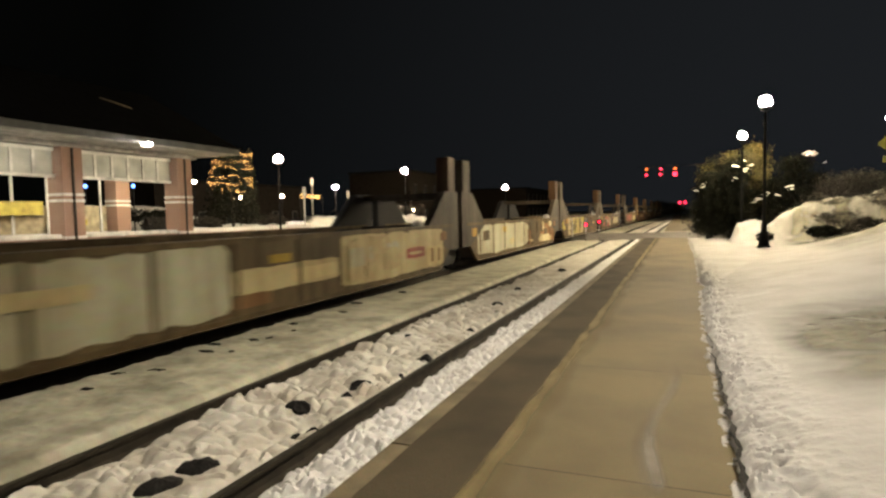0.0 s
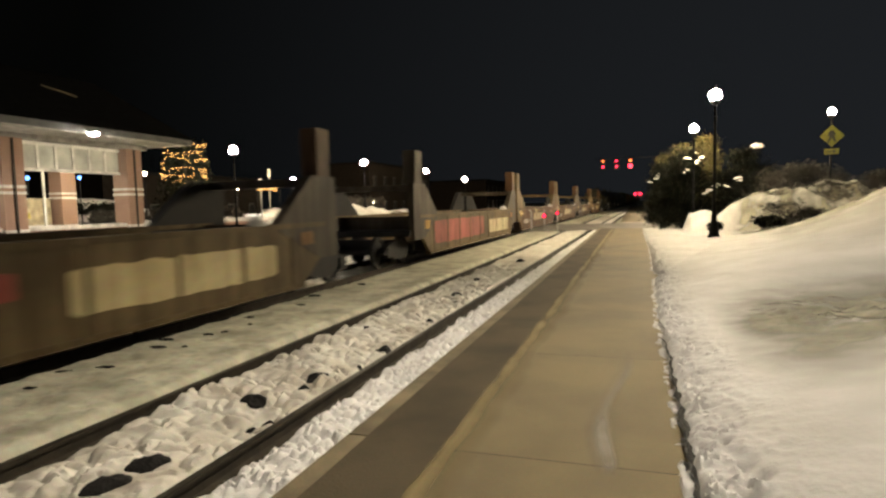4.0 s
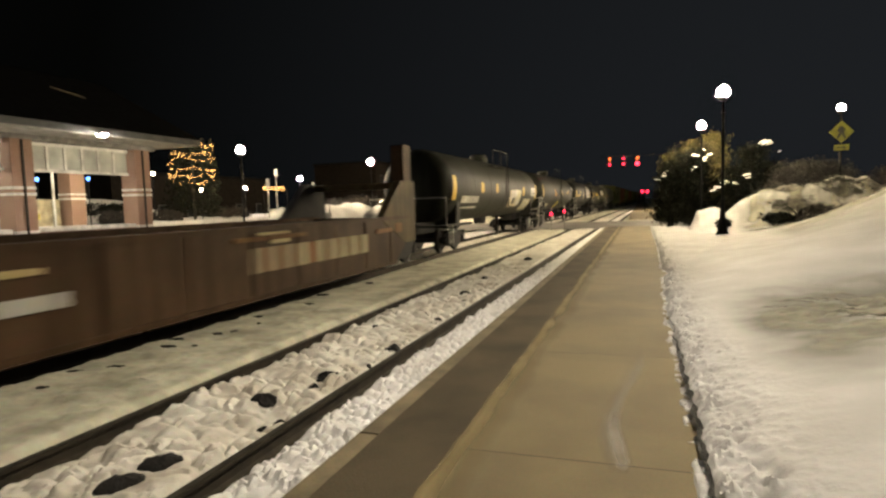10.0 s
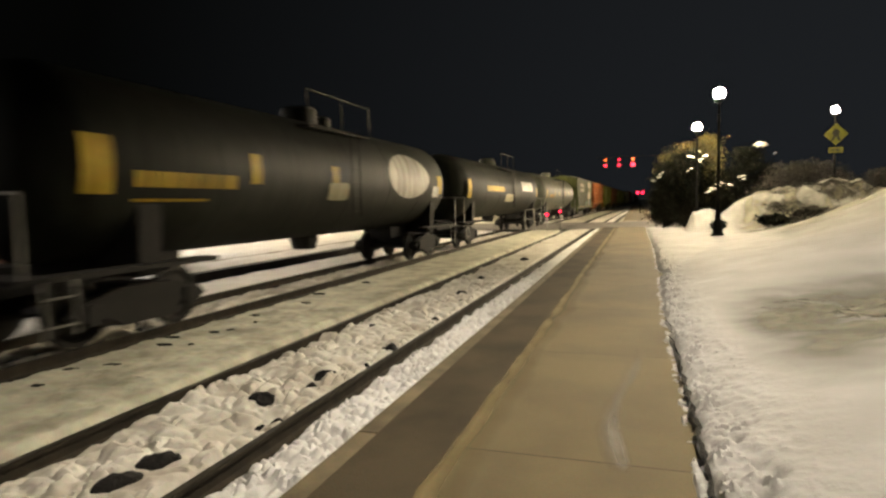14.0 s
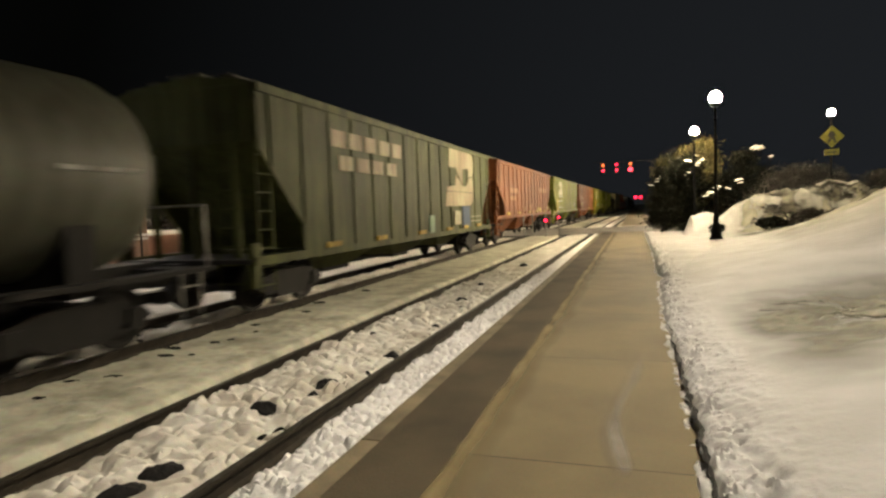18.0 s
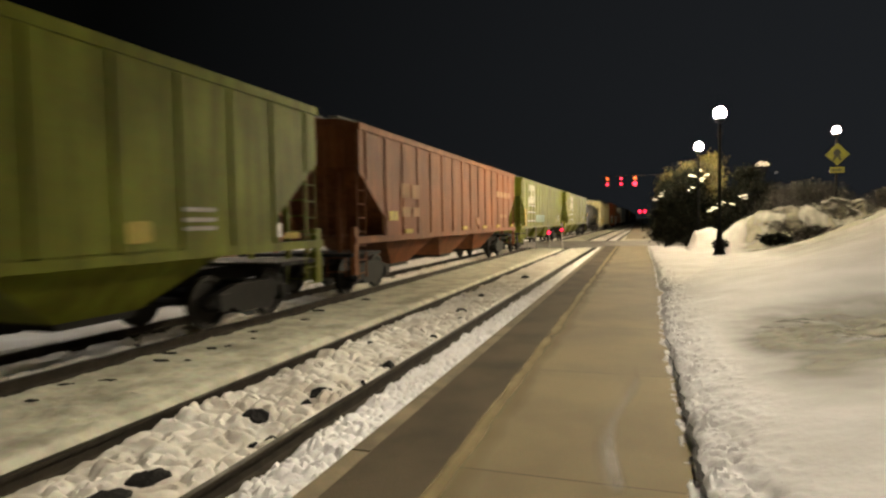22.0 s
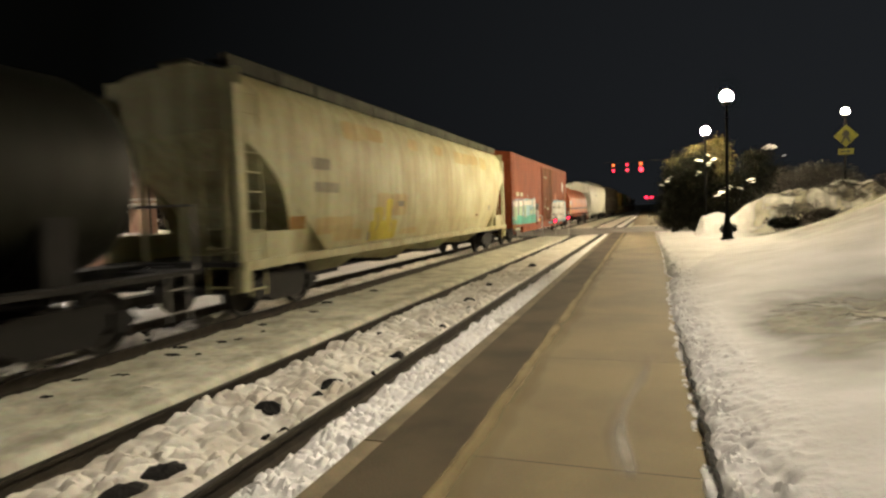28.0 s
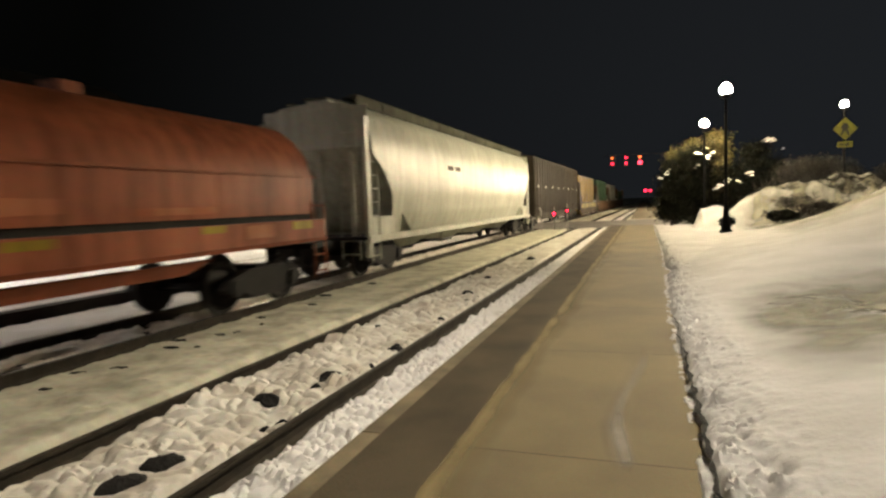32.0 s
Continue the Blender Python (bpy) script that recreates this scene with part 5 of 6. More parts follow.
        for j in range(int((y1 - y0) / 0.55)):
            part("corrugation", Shape().box(1.2, 1.23, y0 - h + 0.2 + j * 0.55, y0 - h + 0.42 + j * 0.55, 0.5, z1 - 0.12), m, k)
        for y in (y0, y1 - 0.12):
            part("corner_post", Shape().box(1.15, 1.24, y - h, y - h + 0.12, 0.33, z1), m, k)
    return c


def letters(y0, y1, z0, z1, m, n, lab, gap=0.22):
    w = (y1 - y0) / n
    return [(y0 + w * k, y0 + w * (k + 1 - gap), z0, z1, m, lab) for k in range(n)]


def scrawl(y0, y1, seed, inks, n=26):
    """Overlapping spray strokes, large fields first, thin strokes last."""
    r, rows = random.Random(seed), []
    for k in range(n):
        w = r.uniform(0.9, 2.6) if k < n // 3 else r.uniform(0.18, 0.8)
        t = r.uniform(0.45, 0.95) if k < n // 3 else r.uniform(0.10, 0.55)
        y, z = r.uniform(y0, max(y0 + 0.1, y1 - w)), r.uniform(0.34, 1.38 - t)
        rows.append((y, y + w, z, z + t, r.choice(inks[0] if k < n // 3 else inks[1]), ""))
    return rows


well(-16.2, 0.3, P_TAUPE, "taupe well car covered in pale graffiti", [(6, 14.5, 0.36, 1.40, P_PALE, "pale graffiti panel")])
well(0.5, 16.92, P_TAUPE, "taupe well car with cream and pale graffiti panels", [(1.6, 6.45, 0.34, 1.42, P_PALE, "washed-out pale graffiti"), (6.5, 9.5, 0.60, 1.02, P_CREAM, "cream graffiti band"), (6.5, 7.4, 0.40, 0.62, P_RUST, ""), (8.0, 9.4, 0.66, 0.92, P_OCHRE, ""), (7.4, 7.95, 1.05, 1.19, P_SAFETY, "yellow marking"), (9.6, 15.0, 0.34, 1.42, P_CREAM, "cream graffiti field"), (9.8, 12.2, 0.55, 1.2, P_PALE, "pale graffiti cloud"), (12.6, 13.72, 0.70, 0.98, P_REDINK, "dull red graffiti block"), (12.75, 13.5, 0.80, 0.87, P_CREAM, ""), (13.8, 15.0, 0.42, 0.95, P_OCHRE, "ochre graffiti letters"), (14.1, 14.3, 0.5, 0.9, P_RUST, ""), (14.6, 14.75, 0.5, 0.88, P_RUST, ""), (10.3, 10.45, 0.5, 1.1, P_OCHRE, ""), (11.2, 11.32, 0.45, 1.0, P_OCHRE, ""), (3.0, 4.2, 0.9, 1.1, P_CREAM, ""), (2.2, 2.9, 0.5, 0.75, P_RUST, ""), *scrawl(9.7, 12.4, 42, ((P_CREAM, P_PALE), (P_OCHRE, P_CREAM, P_PALE)), 12)])
well(17.02, 32.65, P_TAUPE, "taupe well car with pale grey graffiti", [(1.6, 8.2, 0.36, 1.42, P_PALE, "pale grey-green graffiti"), (4.6, 5.1, 1.08, 1.28, P_SAFETY, ""), (6.6, 8.6, 0.5, 1.3, P_PALE, ""), (2.2, 2.9, 0.85, 1.2, P_TAUPE, ""), (5.6, 6.2, 0.55, 0.8, P_CREAM, ""), *scrawl(8.2, 14.2, 41, ((P_RUST, P_CREAM, P_TAUPE), (P_RUST, P_CREAM, P_LETTER, P_TAUPE)), 20)])
well(32.85, 49.15, P_TAUPE, "taupe well car with large yellow-cream graffiti", [(2.6, 8.4, 0.34, 1.44, P_CREAM, "cream graffiti field"), (4.2, 7.6, 0.40, 1.38, P_YELLOWISH, "yellow graffiti letters"), (3.05, 3.35, 0.95, 1.15, P_TAUPE, "dark letter gap"), (3.1, 3.4, 0.52, 0.72, P_TAUPE, ""), (3.66, 3.8, 0.45, 1.3, P_TAUPE, ""), (4.3, 5.1, 0.78, 0.95, P_DARKINK, "dark graffiti stroke"), (4.55, 4.75, 0.60, 1.22, P_DARKINK, "dark graffiti stroke"), (4.85, 5.15, 1.02, 1.2, P_DARKINK, ""), (4.25, 4.5, 0.6, 0.75, P_DARKINK, ""), (5.4, 5.52, 0.5, 1.35, P_TAUPE, ""), (5.85, 6.05, 0.45, 0.95, P_OCHRE, ""), (6.7, 6.96, 0.68, 1.22, P_DARKINK, "dark graffiti stroke"), (7.1, 7.2, 0.4, 1.2, P_OCHRE, ""), (7.65, 8.2, 1.02, 1.40, P_LEMON, "lemon graffiti blot"), (8.4, 11.4, 0.5, 1.25, P_BROWN, "brown graffiti letters"), *letters(8.6, 11.2, 0.62, 1.12, P_RUST, 5, "brown graffiti letter", 0.4), (12.3, 13.3, 0.90, 0.98, P_OCHRE, "thin pale stripe"), (1.88, 2.4, 1.1, 1.36, P_AMBER, "orange panel"), (0.82, 1.07, 0.8, 1.2, P_LEMON, ""), (1.1, 1.42, 0.74, 0.95, P_LEMON, ""), *scrawl(8.4, 12.4, 43, ((P_BROWN, P_TAUPE), (P_RUST, P_BROWN, P_DARKINK)), 8)])
well(49.35, 65.2, P_TAUPE, "taupe well car with red and cream graffiti strips", [(2.4, 5.2, 0.50, 0.85, P_REDINK, "faded red graffiti stripe"), (9.2, 13.4, 0.55, 1.15, P_CREAM, "cream lettering block"), (3.2, 4.0, 1.0, 1.12, P_LETTER, ""), *scrawl(2.0, 8.6, 44, ((P_TAUPE, P_REDINK), (P_CREAM, P_REDINK, P_PALE)), 12)], last=True)
well(69.8, 85.5, P_TAUPE, "taupe well car with reddish graffiti", [(2.0, 8.5, 0.5, 1.3, P_REDINK, "dull red graffiti"), (9.5, 13.5, 0.5, 1.1, P_LETTER, "cream lettering block")], P_GREYPOST)
for a, b in ((85.7, 101.5), (101.7, 117.77), (117.97, 134.0), (134.2, 149.6)):
    k = (2.0 if b > 149 else -0.35 if a > 110 else 0.0) + 5.6
    words = [(k, k + 4.55, 0.70, 1.11, P_CHALK, "worn lettering band"), *letters(k, k + 1.95, 0.69, 1.12, P_LETTER, 4, "cream lettering bar", 0.16), *letters(k + 2.15, k + 4.55, 0.69, 1.12, P_LETTER, 5, "cream lettering bar", 0.16)]
    lines = [(k - 5.4, k - 3.3, 0.74, 0.91, P_WHITE, "white stencil bar"), (k - 6.35, k - 5.3, 0.92, 0.96, P_WHITE, "thin white line"), (k - 6.35, k - 5.4, 0.83, 0.86, P_WHITE, "thin white line")] if b > 149 else [(2.0, 3.4, 0.62, 0.68, P_WHITE, "thin white stripe"), (2.0, 3.4, 0.75, 0.81, P_WHITE, "thin white stripe")]
    well(a, b, P_BROWN, "rust-brown well car with cream lettering blocks", [*words, *lines, (k - 4.4, k - 3.6, 1.14, 1.22, P_OCHRE, "ochre marking"), (k + 0.25, k + 1.2, 1.33, 1.38, P_CREAM, ""), (k + 0.6, k + 1.2, 1.17, 1.24, P_OCHRE, "ochre marking"), (12.6, 13.5, 1.1, 1.2, P_CHALK, ""), (0.75, 1.0, 1.18, 1.38, P_CREAM, "small pale square"), (7.2, 9.4, 1.24, 1.32, P_RUST, "rust stain")], P_TAUPE, last=b > 149)


# ---- tank cars
def tank(a, b, mat, label, art=(), R=1.37, zc=2.43):
    L, h = b - a, (b - a) / 2
    c = car_thing("tank_car", label, a, b, "tank car")
    body = h - 0.55
    prof = [(0.02, -body), (0.45 * R, -body + 0.06), (0.75 * R, -body + 0.2), (0.93 * R, -body + 0.42), (R, -body + 0.72)]
    mids = [(R, -body + 0.72 + (2 * body - 1.44) * k / 6) for k in range(1, 6)]
    sh = part("shell", Shape().spun(prof + mids + [(r, -y) for r, y in prof[::-1]], (0, 0, zc), 40, "y"), mat, c, "cylindrical tank shell with domed ends", True)
    for k in range(1, 6):
        y = -body + 0.72 + (2 * body - 1.44) * k / 6
        part("weld_band", Shape().spun([(R + 0.004, y - 0.03), (R + 0.008, y), (R + 0.004, y + 0.03)], (0, 0, zc), 40, "y"), mat, sh, "", True)
    part("manway", Shape().spun([(0.42, zc + R - 0.1), (0.42, zc + R + 0.28), (0.36, zc + R + 0.34), (0.1, zc + R + 0.36)], sides=14), mat, c, "", True)
    part("valve_housing", Shape().spun([(0.22, zc + R - 0.1), (0.22, zc + R + 0.22), (0.1, zc + R + 0.28)], (0, 1.1, 0), 10), mat, c, "", True)
    deck_s = Shape()
    deck_s.box(0.45, 1.15, -1.5, 1.5, zc + R - 0.32, zc + R - 0.28)
    for y in (-1.5, 0, 1.5):
        deck_s.rod((1.13, y, zc + R - 0.3), (1.13, y, zc + R + 0.45), 0.02, 5)
    deck_s.rod((1.13, -1.5, zc + R + 0.45), (1.13, 1.5, zc + R + 0.45), 0.02, 5)
    part("top_platform", deck_s, STEEL_DARK, c, "railed platform on top")
    ladder(c, R + 0.09, -0.2, zc - 0.9, zc + R - 0.3, 0.42, STEEL_DARK)
    part("outlet", Shape().spun([(0.28, zc - R - 0.3), (0.34, zc - R - 0.05), (0.3, zc - R + 0.1)], sides=10), STEEL_DARK, c)
    for e in (-1, 1):
        part("saddle", Shape().prism_xz([(-1.2, 0.86), (1.2, 0.86), (1.25, zc - 0.45), (0.9, zc - 0.95), (0.4, zc - 1.22), (-0.4, zc - 1.22), (-0.9, zc - 0.95), (-1.25, zc - 0.45)], min(e * (h - 1.9), e * (h - 2.3)), max(e * (h - 1.9), e * (h - 2.3))), STEEL_DARK, c)
        part("stub_sill", Shape().box(-0.35, 0.35, min(e * h, e * (h - 3.6)), max(e * h, e * (h - 3.6)), 0.74, 1.12), STEEL_DARK, c)
        part("running_board", Shape().box(-1.45, 1.45, min(e * h, e * (h - 0.5)), max(e * h, e * (h - 0.5)), 0.98, 1.05).box(1.1, 1.45, min(e * h, e * (h - 3.2)), max(e * h, e * (h - 3.2)), 0.98, 1.05), STEEL_DARK, c)
        part("hand_rail", Shape().rod((1.42, e * (h - 0.1), 1.05), (1.42, e * (h - 0.1), 2.0), 0.02, 5).rod((1.42, e * (h - 0.1), 2.0), (-1.42, e * (h - 0.1), 2.0), 0.02, 5).rod((-1.42, e * (h - 0.1), 1.05), (-1.42, e * (h - 0.1), 2.0), 0.02, 5), GALV, c, "end hand rail")
        ladder(c, 1.44, e * (h - 0.5) - 0.2, 0.35, 1.0, 0.4, GALV)
    skin(c, [(y0 - h, y1 - h, z0, z1, m, lab) for y0, y1, z0, z1, m, lab in art], lambda z: math.sqrt(max(0.01, (R + 0.006) ** 2 - (z - zc) ** 2)))
    trucks(c, -h + 2.1, h - 2.1)
    couplers(c, h + 0.15)
    return c


def placards(L, extra=()):
    return [(0.95, 1.42, 2.0, 2.75, P_SAFETY, "yellow placard"), (L - 1.9, L - 1.45, 2.1, 2.7, P_SAFETY, "yellow placard"), *extra]


tank(152.6, 171.6, P_TANK, "grimy black tank car with yellow placards and a pale stencil", [(1.09, 1.52, 1.92, 2.81, P_SAFETY, "yellow placard"), *letters(2.33, 4.72, 1.80, 2.06, P_WHITE, 6, "pale lettering bar", 0.08), (2.33, 4.72, 1.58, 1.65, P_WHITE, "pale line"), (4.88, 5.34, 2.22, 2.63, P_SAFETY, "yellow placard"), (7.48, 7.93, 2.23, 2.63, P_SAFETY, "yellow placard"), (10.55, 13.25, 1.52, 2.42, P_PALE, "whitewashed graffiti patch"), (10.8, 12.2, 1.9, 2.38, P_WHITE, "whitewashed graffiti letters"), (11.3, 11.9, 1.70, 2.0, P_TANK, "dark graffiti gap"), (12.5, 13.1, 1.62, 1.9, P_WHITE, ""), (13.78, 14.13, 2.09, 2.60, P_SAFETY, "yellow placard"), (14.2, 16.3, 1.30, 1.95, P_PALE, "pale graffiti cloud"), (14.9, 15.5, 1.5, 1.62, P_WHITE, ""), (15.0, 15.6, 1.78, 1.86, P_WHITE, ""), (16.1, 17.4, 2.10, 2.58, P_WHITE, "white data panel"), (16.2, 17.3, 2.24, 2.28, P_DARKINK, "dark text line"), (16.2, 17.3, 2.38, 2.42, P_DARKINK, "dark text line"), (17.46, 17.89, 1.92, 2.79, P_SAFETY, "yellow placard")])
tank(172.4, 190.4, P_TANK, "black tank car with amber markings and pale graffiti", [(0.92, 1.16, 2.02, 2.90, P_SAFETY, "yellow placard"), (1.5, 2.8, 1.28, 1.70, P_FADED, "faint grey graffiti"), (3.4, 4.6, 1.3, 1.6, P_FADED, ""), (6.2, 6.6, 2.12, 2.72, P_AMBER, "amber marking"), (6.6, 7.43, 2.12, 2.40, P_AMBER, "amber marking"), (8.1, 9.1, 1.26, 1.74, P_LEMON, "yellow painted patch"), (8.2, 8.8, 1.90, 1.97, P_FADED, "faded stencil line"), (8.2, 8.8, 2.05, 2.12, P_FADED, ""), (9.83, 10.15, 2.18, 2.62, P_SAFETY, "yellow placard"), (9.83, 10.15, 2.62, 2.68, P_WHITE, ""), (13.42, 13.78, 2.28, 2.62, P_SAFETY, "yellow placard"), (13.42, 13.78, 2.62, 2.68, P_WHITE, ""), (16.3, 17.2, 2.72, 2.96, P_WHITE, "white panel")])
disc_car = tank(191.4, 207.6, P_TANK, "black tank car with a large white disc", placards(16.2, [*letters(1.75, 3.9, 2.1, 2.32, P_SAFETY, 5, "yellow lettering bar", 0.06), (1.75, 3.2, 1.9, 1.94, P_SAFETY, ""), (4.25, 4.55, 2.2, 2.72, P_SAFETY, "yellow placard"), (7.1, 7.45, 2.25, 2.65, P_SAFETY, "yellow placard"), (7.0, 7.9, 1.9, 2.3, P_PALE, ""), (13.8, 14.4, 2.0, 2.35, P_WHITE, "")]))
disc = Shape()
for q in range(6):
    for k in range(28):
        a, r = 2 * math.pi * k / 28, (0.02, 0.25, 0.45, 0.65, 0.85, 1.0)[q]
        y, z = 11.85 - 8.1 + 1.6 * r * math.cos(a), 2.60 + 0.64 * r * math.sin(a)
        disc.v.append((math.sqrt(1.39 ** 2 - (z - 2.43) ** 2) + 0.004, y, z))
disc.f = [(28 * q + k, 28 * q + (k + 1) % 28, 28 * q + 28 + (k + 1) % 28, 28 * q + 28 + k) for q in range(5) for k in range(28)] + [tuple(range(28))]
part("disc", disc, P_WHITE, disc_car, "large round white emblem plate")
tank(208.6, 227.4, P_TANK, "black tank car with a white panel and yellow placards", placards(18.8, [(12.2, 15.6, 2.4, 2.95, P_WHITE, "white data panel"), (4.0, 7.5, 2.3, 2.55, P_SAFETY, "yellow lettering strip"), (8, 10, 1.8, 2.2, P_PALE, "")]))
tank(228.5, 247.9, P_TANK_GREY, "long grey tank car with a dark band round its middle", [(9.1, 11.3, 1.15, 3.6, P_DARKBAND, "dark band down the shell"), (1.39, 1.74, 2.03, 2.61, P_SAFETY, "yellow placard"), *letters(2.77, 5.15, 2.06, 2.30, P_AMBER, 6, "faded orange lettering bar", 0.10), (5.27, 5.59, 2.15, 2.58, P_SAFETY, "yellow placard"), (7.78, 8.11, 2.16, 2.56, P_OCHRE, "faded placard"), (11.38, 11.82, 2.16, 2.48, P_SAFETY, "yellow placard"), (14.2, 14.6, 2.25, 2.60, P_OCHRE, "faded placard"), (16.9, 18.1, 2.42, 2.48, P_WHITE, "pale reflective line")], 1.42, 2.45)


# ---- covered hoppers
def hopper(a, b, mat, label, art=(), bays=3, ribs=16, top=4.12, smooth=False, bulge=0.0, sill=1.42, logo=None, rail_top=False):
    L, h = b - a, (b - a) / 2
    c = car_thing("hopper_car", label, a, b, "hopper car")
    xs, zs = 1.50, 1.05 if smooth else sill
    cut = 1.35 if not smooth else 1.22
    for sx in (-1, 1):
        if smooth:
            prof = [(1.28, zs), (1.40 + bulge * 0.5, zs + 0.5), (1.46 + bulge, zs + 1.2), (1.46 + bulge, top - 1.0), (1.38 + bulge * 0.6, top - 0.35), (1.12, top), (0.9, top + 0.05)]
            heights = sorted({*[p[1] for p in prof], *[zs + 0.2 * q for q in range(1, 11)]})
            prof = [(float(np.interp(z, [p[1] for p in prof], [p[0] for p in prof])), z) for z in heights]
            s, n = Shape(), len(prof)
            ends = (-h + 0.35, -h + 0.36, h - 0.36, h - 0.35)
            for j, y in enumerate(ends):
                for x, z in prof:
                    inset = cut * max(0.0, 1 - max(0.0, (z - zs - 0.35) / 1.6) ** 2.2) ** 0.7
                    yy = y + (inset if j < 2 else -inset)
                    s.v.append((sx * x, yy, z))
            s.f = [(j * n + i, j * n + i + 1, (j + 1) * n + i + 1, (j + 1) * n + i) for j in range(3) for i in range(n - 1)]
            side = part("side", s, mat, c, "smooth rounded side sheet", True)
        else:
            poly = [(-h + cut + 0.35, zs), (h - cut - 0.35, zs), (h - cut - 0.35, zs + 0.50), (h - 0.32, top - 1.15), (h - 0.32, top), (-h + 0.32, top), (-h + 0.32, top - 1.15), (-h + cut + 0.35, zs + 0.50)]
            side = part("side", Shape().prism_yz(poly, sx * xs - 0.03, sx * xs + 0.03), mat, c, "ribbed side sheet")
            part("top_chord", Shape().box(sx * xs - 0.08, sx * xs + 0.08, -h + 0.3, h - 0.3, top - 0.16, top), mat, side)
            for k in range(ribs if sx > 0 else 0):
                y = -h + 0.7 + (L - 1.4) * k / (ribs - 1)
                low = zs + 0.02 if abs(y) < h - cut - 0.45 else max(zs, top - 1.15 - (h - 0.32 - abs(y)) / (cut + 0.03) * (top - 1.65 - zs) + 0.1)
                part("rib", Shape().prism_xz([(sx * xs + 0.03, low), (sx * xs + 0.06, low), (sx * xs + 0.06, top - 0.16), (sx * xs + 0.03, top - 0.16)], y - 0.055, y + 0.055), mat, side)
        part("side_sill", Shape().box(sx * 1.44 - 0.09, sx * 1.44 + 0.09, -h + 0.1, h - 0.1, zs - 0.14, zs + 0.02), mat, c)
        for e in (-1, 1):
            y = e * (h - 0.22)
            part("corner_post", Shape().box(sx * 1.42 - 0.06, sx * 1.42 + 0.06, y - 0.11, y + 0.11, 0.55, zs + 0.25 if not smooth else top - 0.3), mat, c)
    part("roof", Shape().prism_xz([(-1.5, top - 0.01), (1.5, top - 0.01), (1.1, top + 0.10), (0, top + 0.20), (-1.1, top + 0.10)] if not smooth else [(-1.14, top - 0.02), (1.14, top - 0.02), (0.9, top + 0.07), (0, top + 0.16), (-0.9, top + 0.07)], -h + 0.3, h - 0.3), mat, c)
    rw = Shape().box(-0.35, 0.35, -h + 0.4, h - 0.4, top + 0.24, top + 0.28)
    for sx in (-1, 1):
        rw.box(sx * 0.8 - 0.12, sx * 0.8 + 0.12, -h + 0.5, h - 0.5, top + 0.2, top + 0.24)
    if rail_top:
        for k in range(13):
            y, w = -h + 0.4 + (L - 0.8) * k / 13, (L - 0.8) / 13
            rw.box(1.12, 1.15, y + 0.05, y + w - 0.05, top + 0.02, top + 0.24)
            rw.rod((1.15, y, top - 0.1), (1.15, y, top + 0.27), 0.02, 5)
        rw.box(0.95, 1.17, -h + 0.4, h - 0.4, top + 0.24, top + 0.27)
        for sx in (-1, 1):
            for e in (-1, 1):
                part("end_sill", Shape().box(sx * 1.38 - 0.06, sx * 1.38 + 0.06, min(e * (h - 0.3), e * (h - 1.75)), max(e * (h - 0.3), e * (h - 1.75)), zs, zs + 0.48), mat, c)
    part("roof_walk", rw, P_GRATING if rail_top else P_WALKWAY, c, "roof walkway")
    for k in range(4):
        y = -h + L * (k + 0.5) / 4
        part("hatch", Shape().box(-0.3, 0.3, y - L / 10, y + L / 10, top + 0.12, top + 0.26), mat, c)
    zin = zs + 0.2
    for e in (-1, 1):
        s = Shape()
        y0, y1 = e * (h - 0.32), e * (h - cut - 1.6)
        s.add([(-1.46, y0, top - 1.0), (1.46, y0, top - 1.0), (1.46, y1, zin - 0.2), (-1.46, y1, zin - 0.2)], [(0, 1, 2, 3)])
        s.add([(-1.46, y0, top - 1.0), (1.46, y0, top - 1.0), (1.46, y0, top), (-1.46, y0, top)], [(0, 1, 2, 3)])
        part("end_slope", s, mat, c, "sloped end sheet")
        part("end_platform", Shape().box(-1.45, 1.45, min(e * h, e * (h - 1.6)), max(e * h, e * (h - 1.6)), 0.98, 1.06), STEEL_DARK, c)
        part("center_sill", Shape().box(-0.35, 0.35, min(e * h, e * (h - 4.0)), max(e * h, e * (h - 4.0)), 0.72, 1.0), STEEL_DARK, c)
        for x in (-0.9, 0.0, 0.9):
            part("end_brace", Shape().box(x - 0.05, x + 0.05, min(e * (h - 0.5), e * (h - 0.42)), max(e * (h - 0.5), e * (h - 0.42)), 1.0, top - 1.0), mat, c)
        ladder(c, 1.47, e * (h - 0.3) - 0.21 * (1 + e) , 0.45, top - 0.3, 0.42, mat)
        ladder(c, 1.2, e * (h - 0.18), 0.5, top - 0.4, 0.5, mat, True)
    span = L - 2 * (cut + 1.15)
    w = span / bays
    for k in range(bays):
        y0 = -span / 2 + k * w
        s = Shape()
        for x0, x1 in ((-1.18, 1.18),):
            s.add([(x0, y0 + 0.02, zs), (x1, y0 + 0.02, zs), (x1, y0 + w - 0.02, zs), (x0, y0 + w - 0.02, zs), (x0 * 0.58, y0 + 0.32 * w, 0.54), (x1 * 0.58, y0 + 0.32 * w, 0.54), (x1 * 0.58, y0 + 0.64 * w, 0.54), (x0 * 0.58, y0 + 0.64 * w, 0.54)], [(0, 1, 2, 3), (4, 7, 6, 5), (0, 4, 5, 1), (1, 5, 6, 2), (2, 6, 7, 3), (3, 7, 4, 0)])
        bay = part("hopper_bay", s, mat, c, "tapered discharge bay")
        part("gate", Shape().box(-0.68, 0.68, y0 + 0.33 * w, y0 + 0.63 * w, 0.44, 0.55), STEEL_DARK, bay)
    trucks(c, -h + 1.85, h - 1.85)
    couplers(c, h + 0.15)
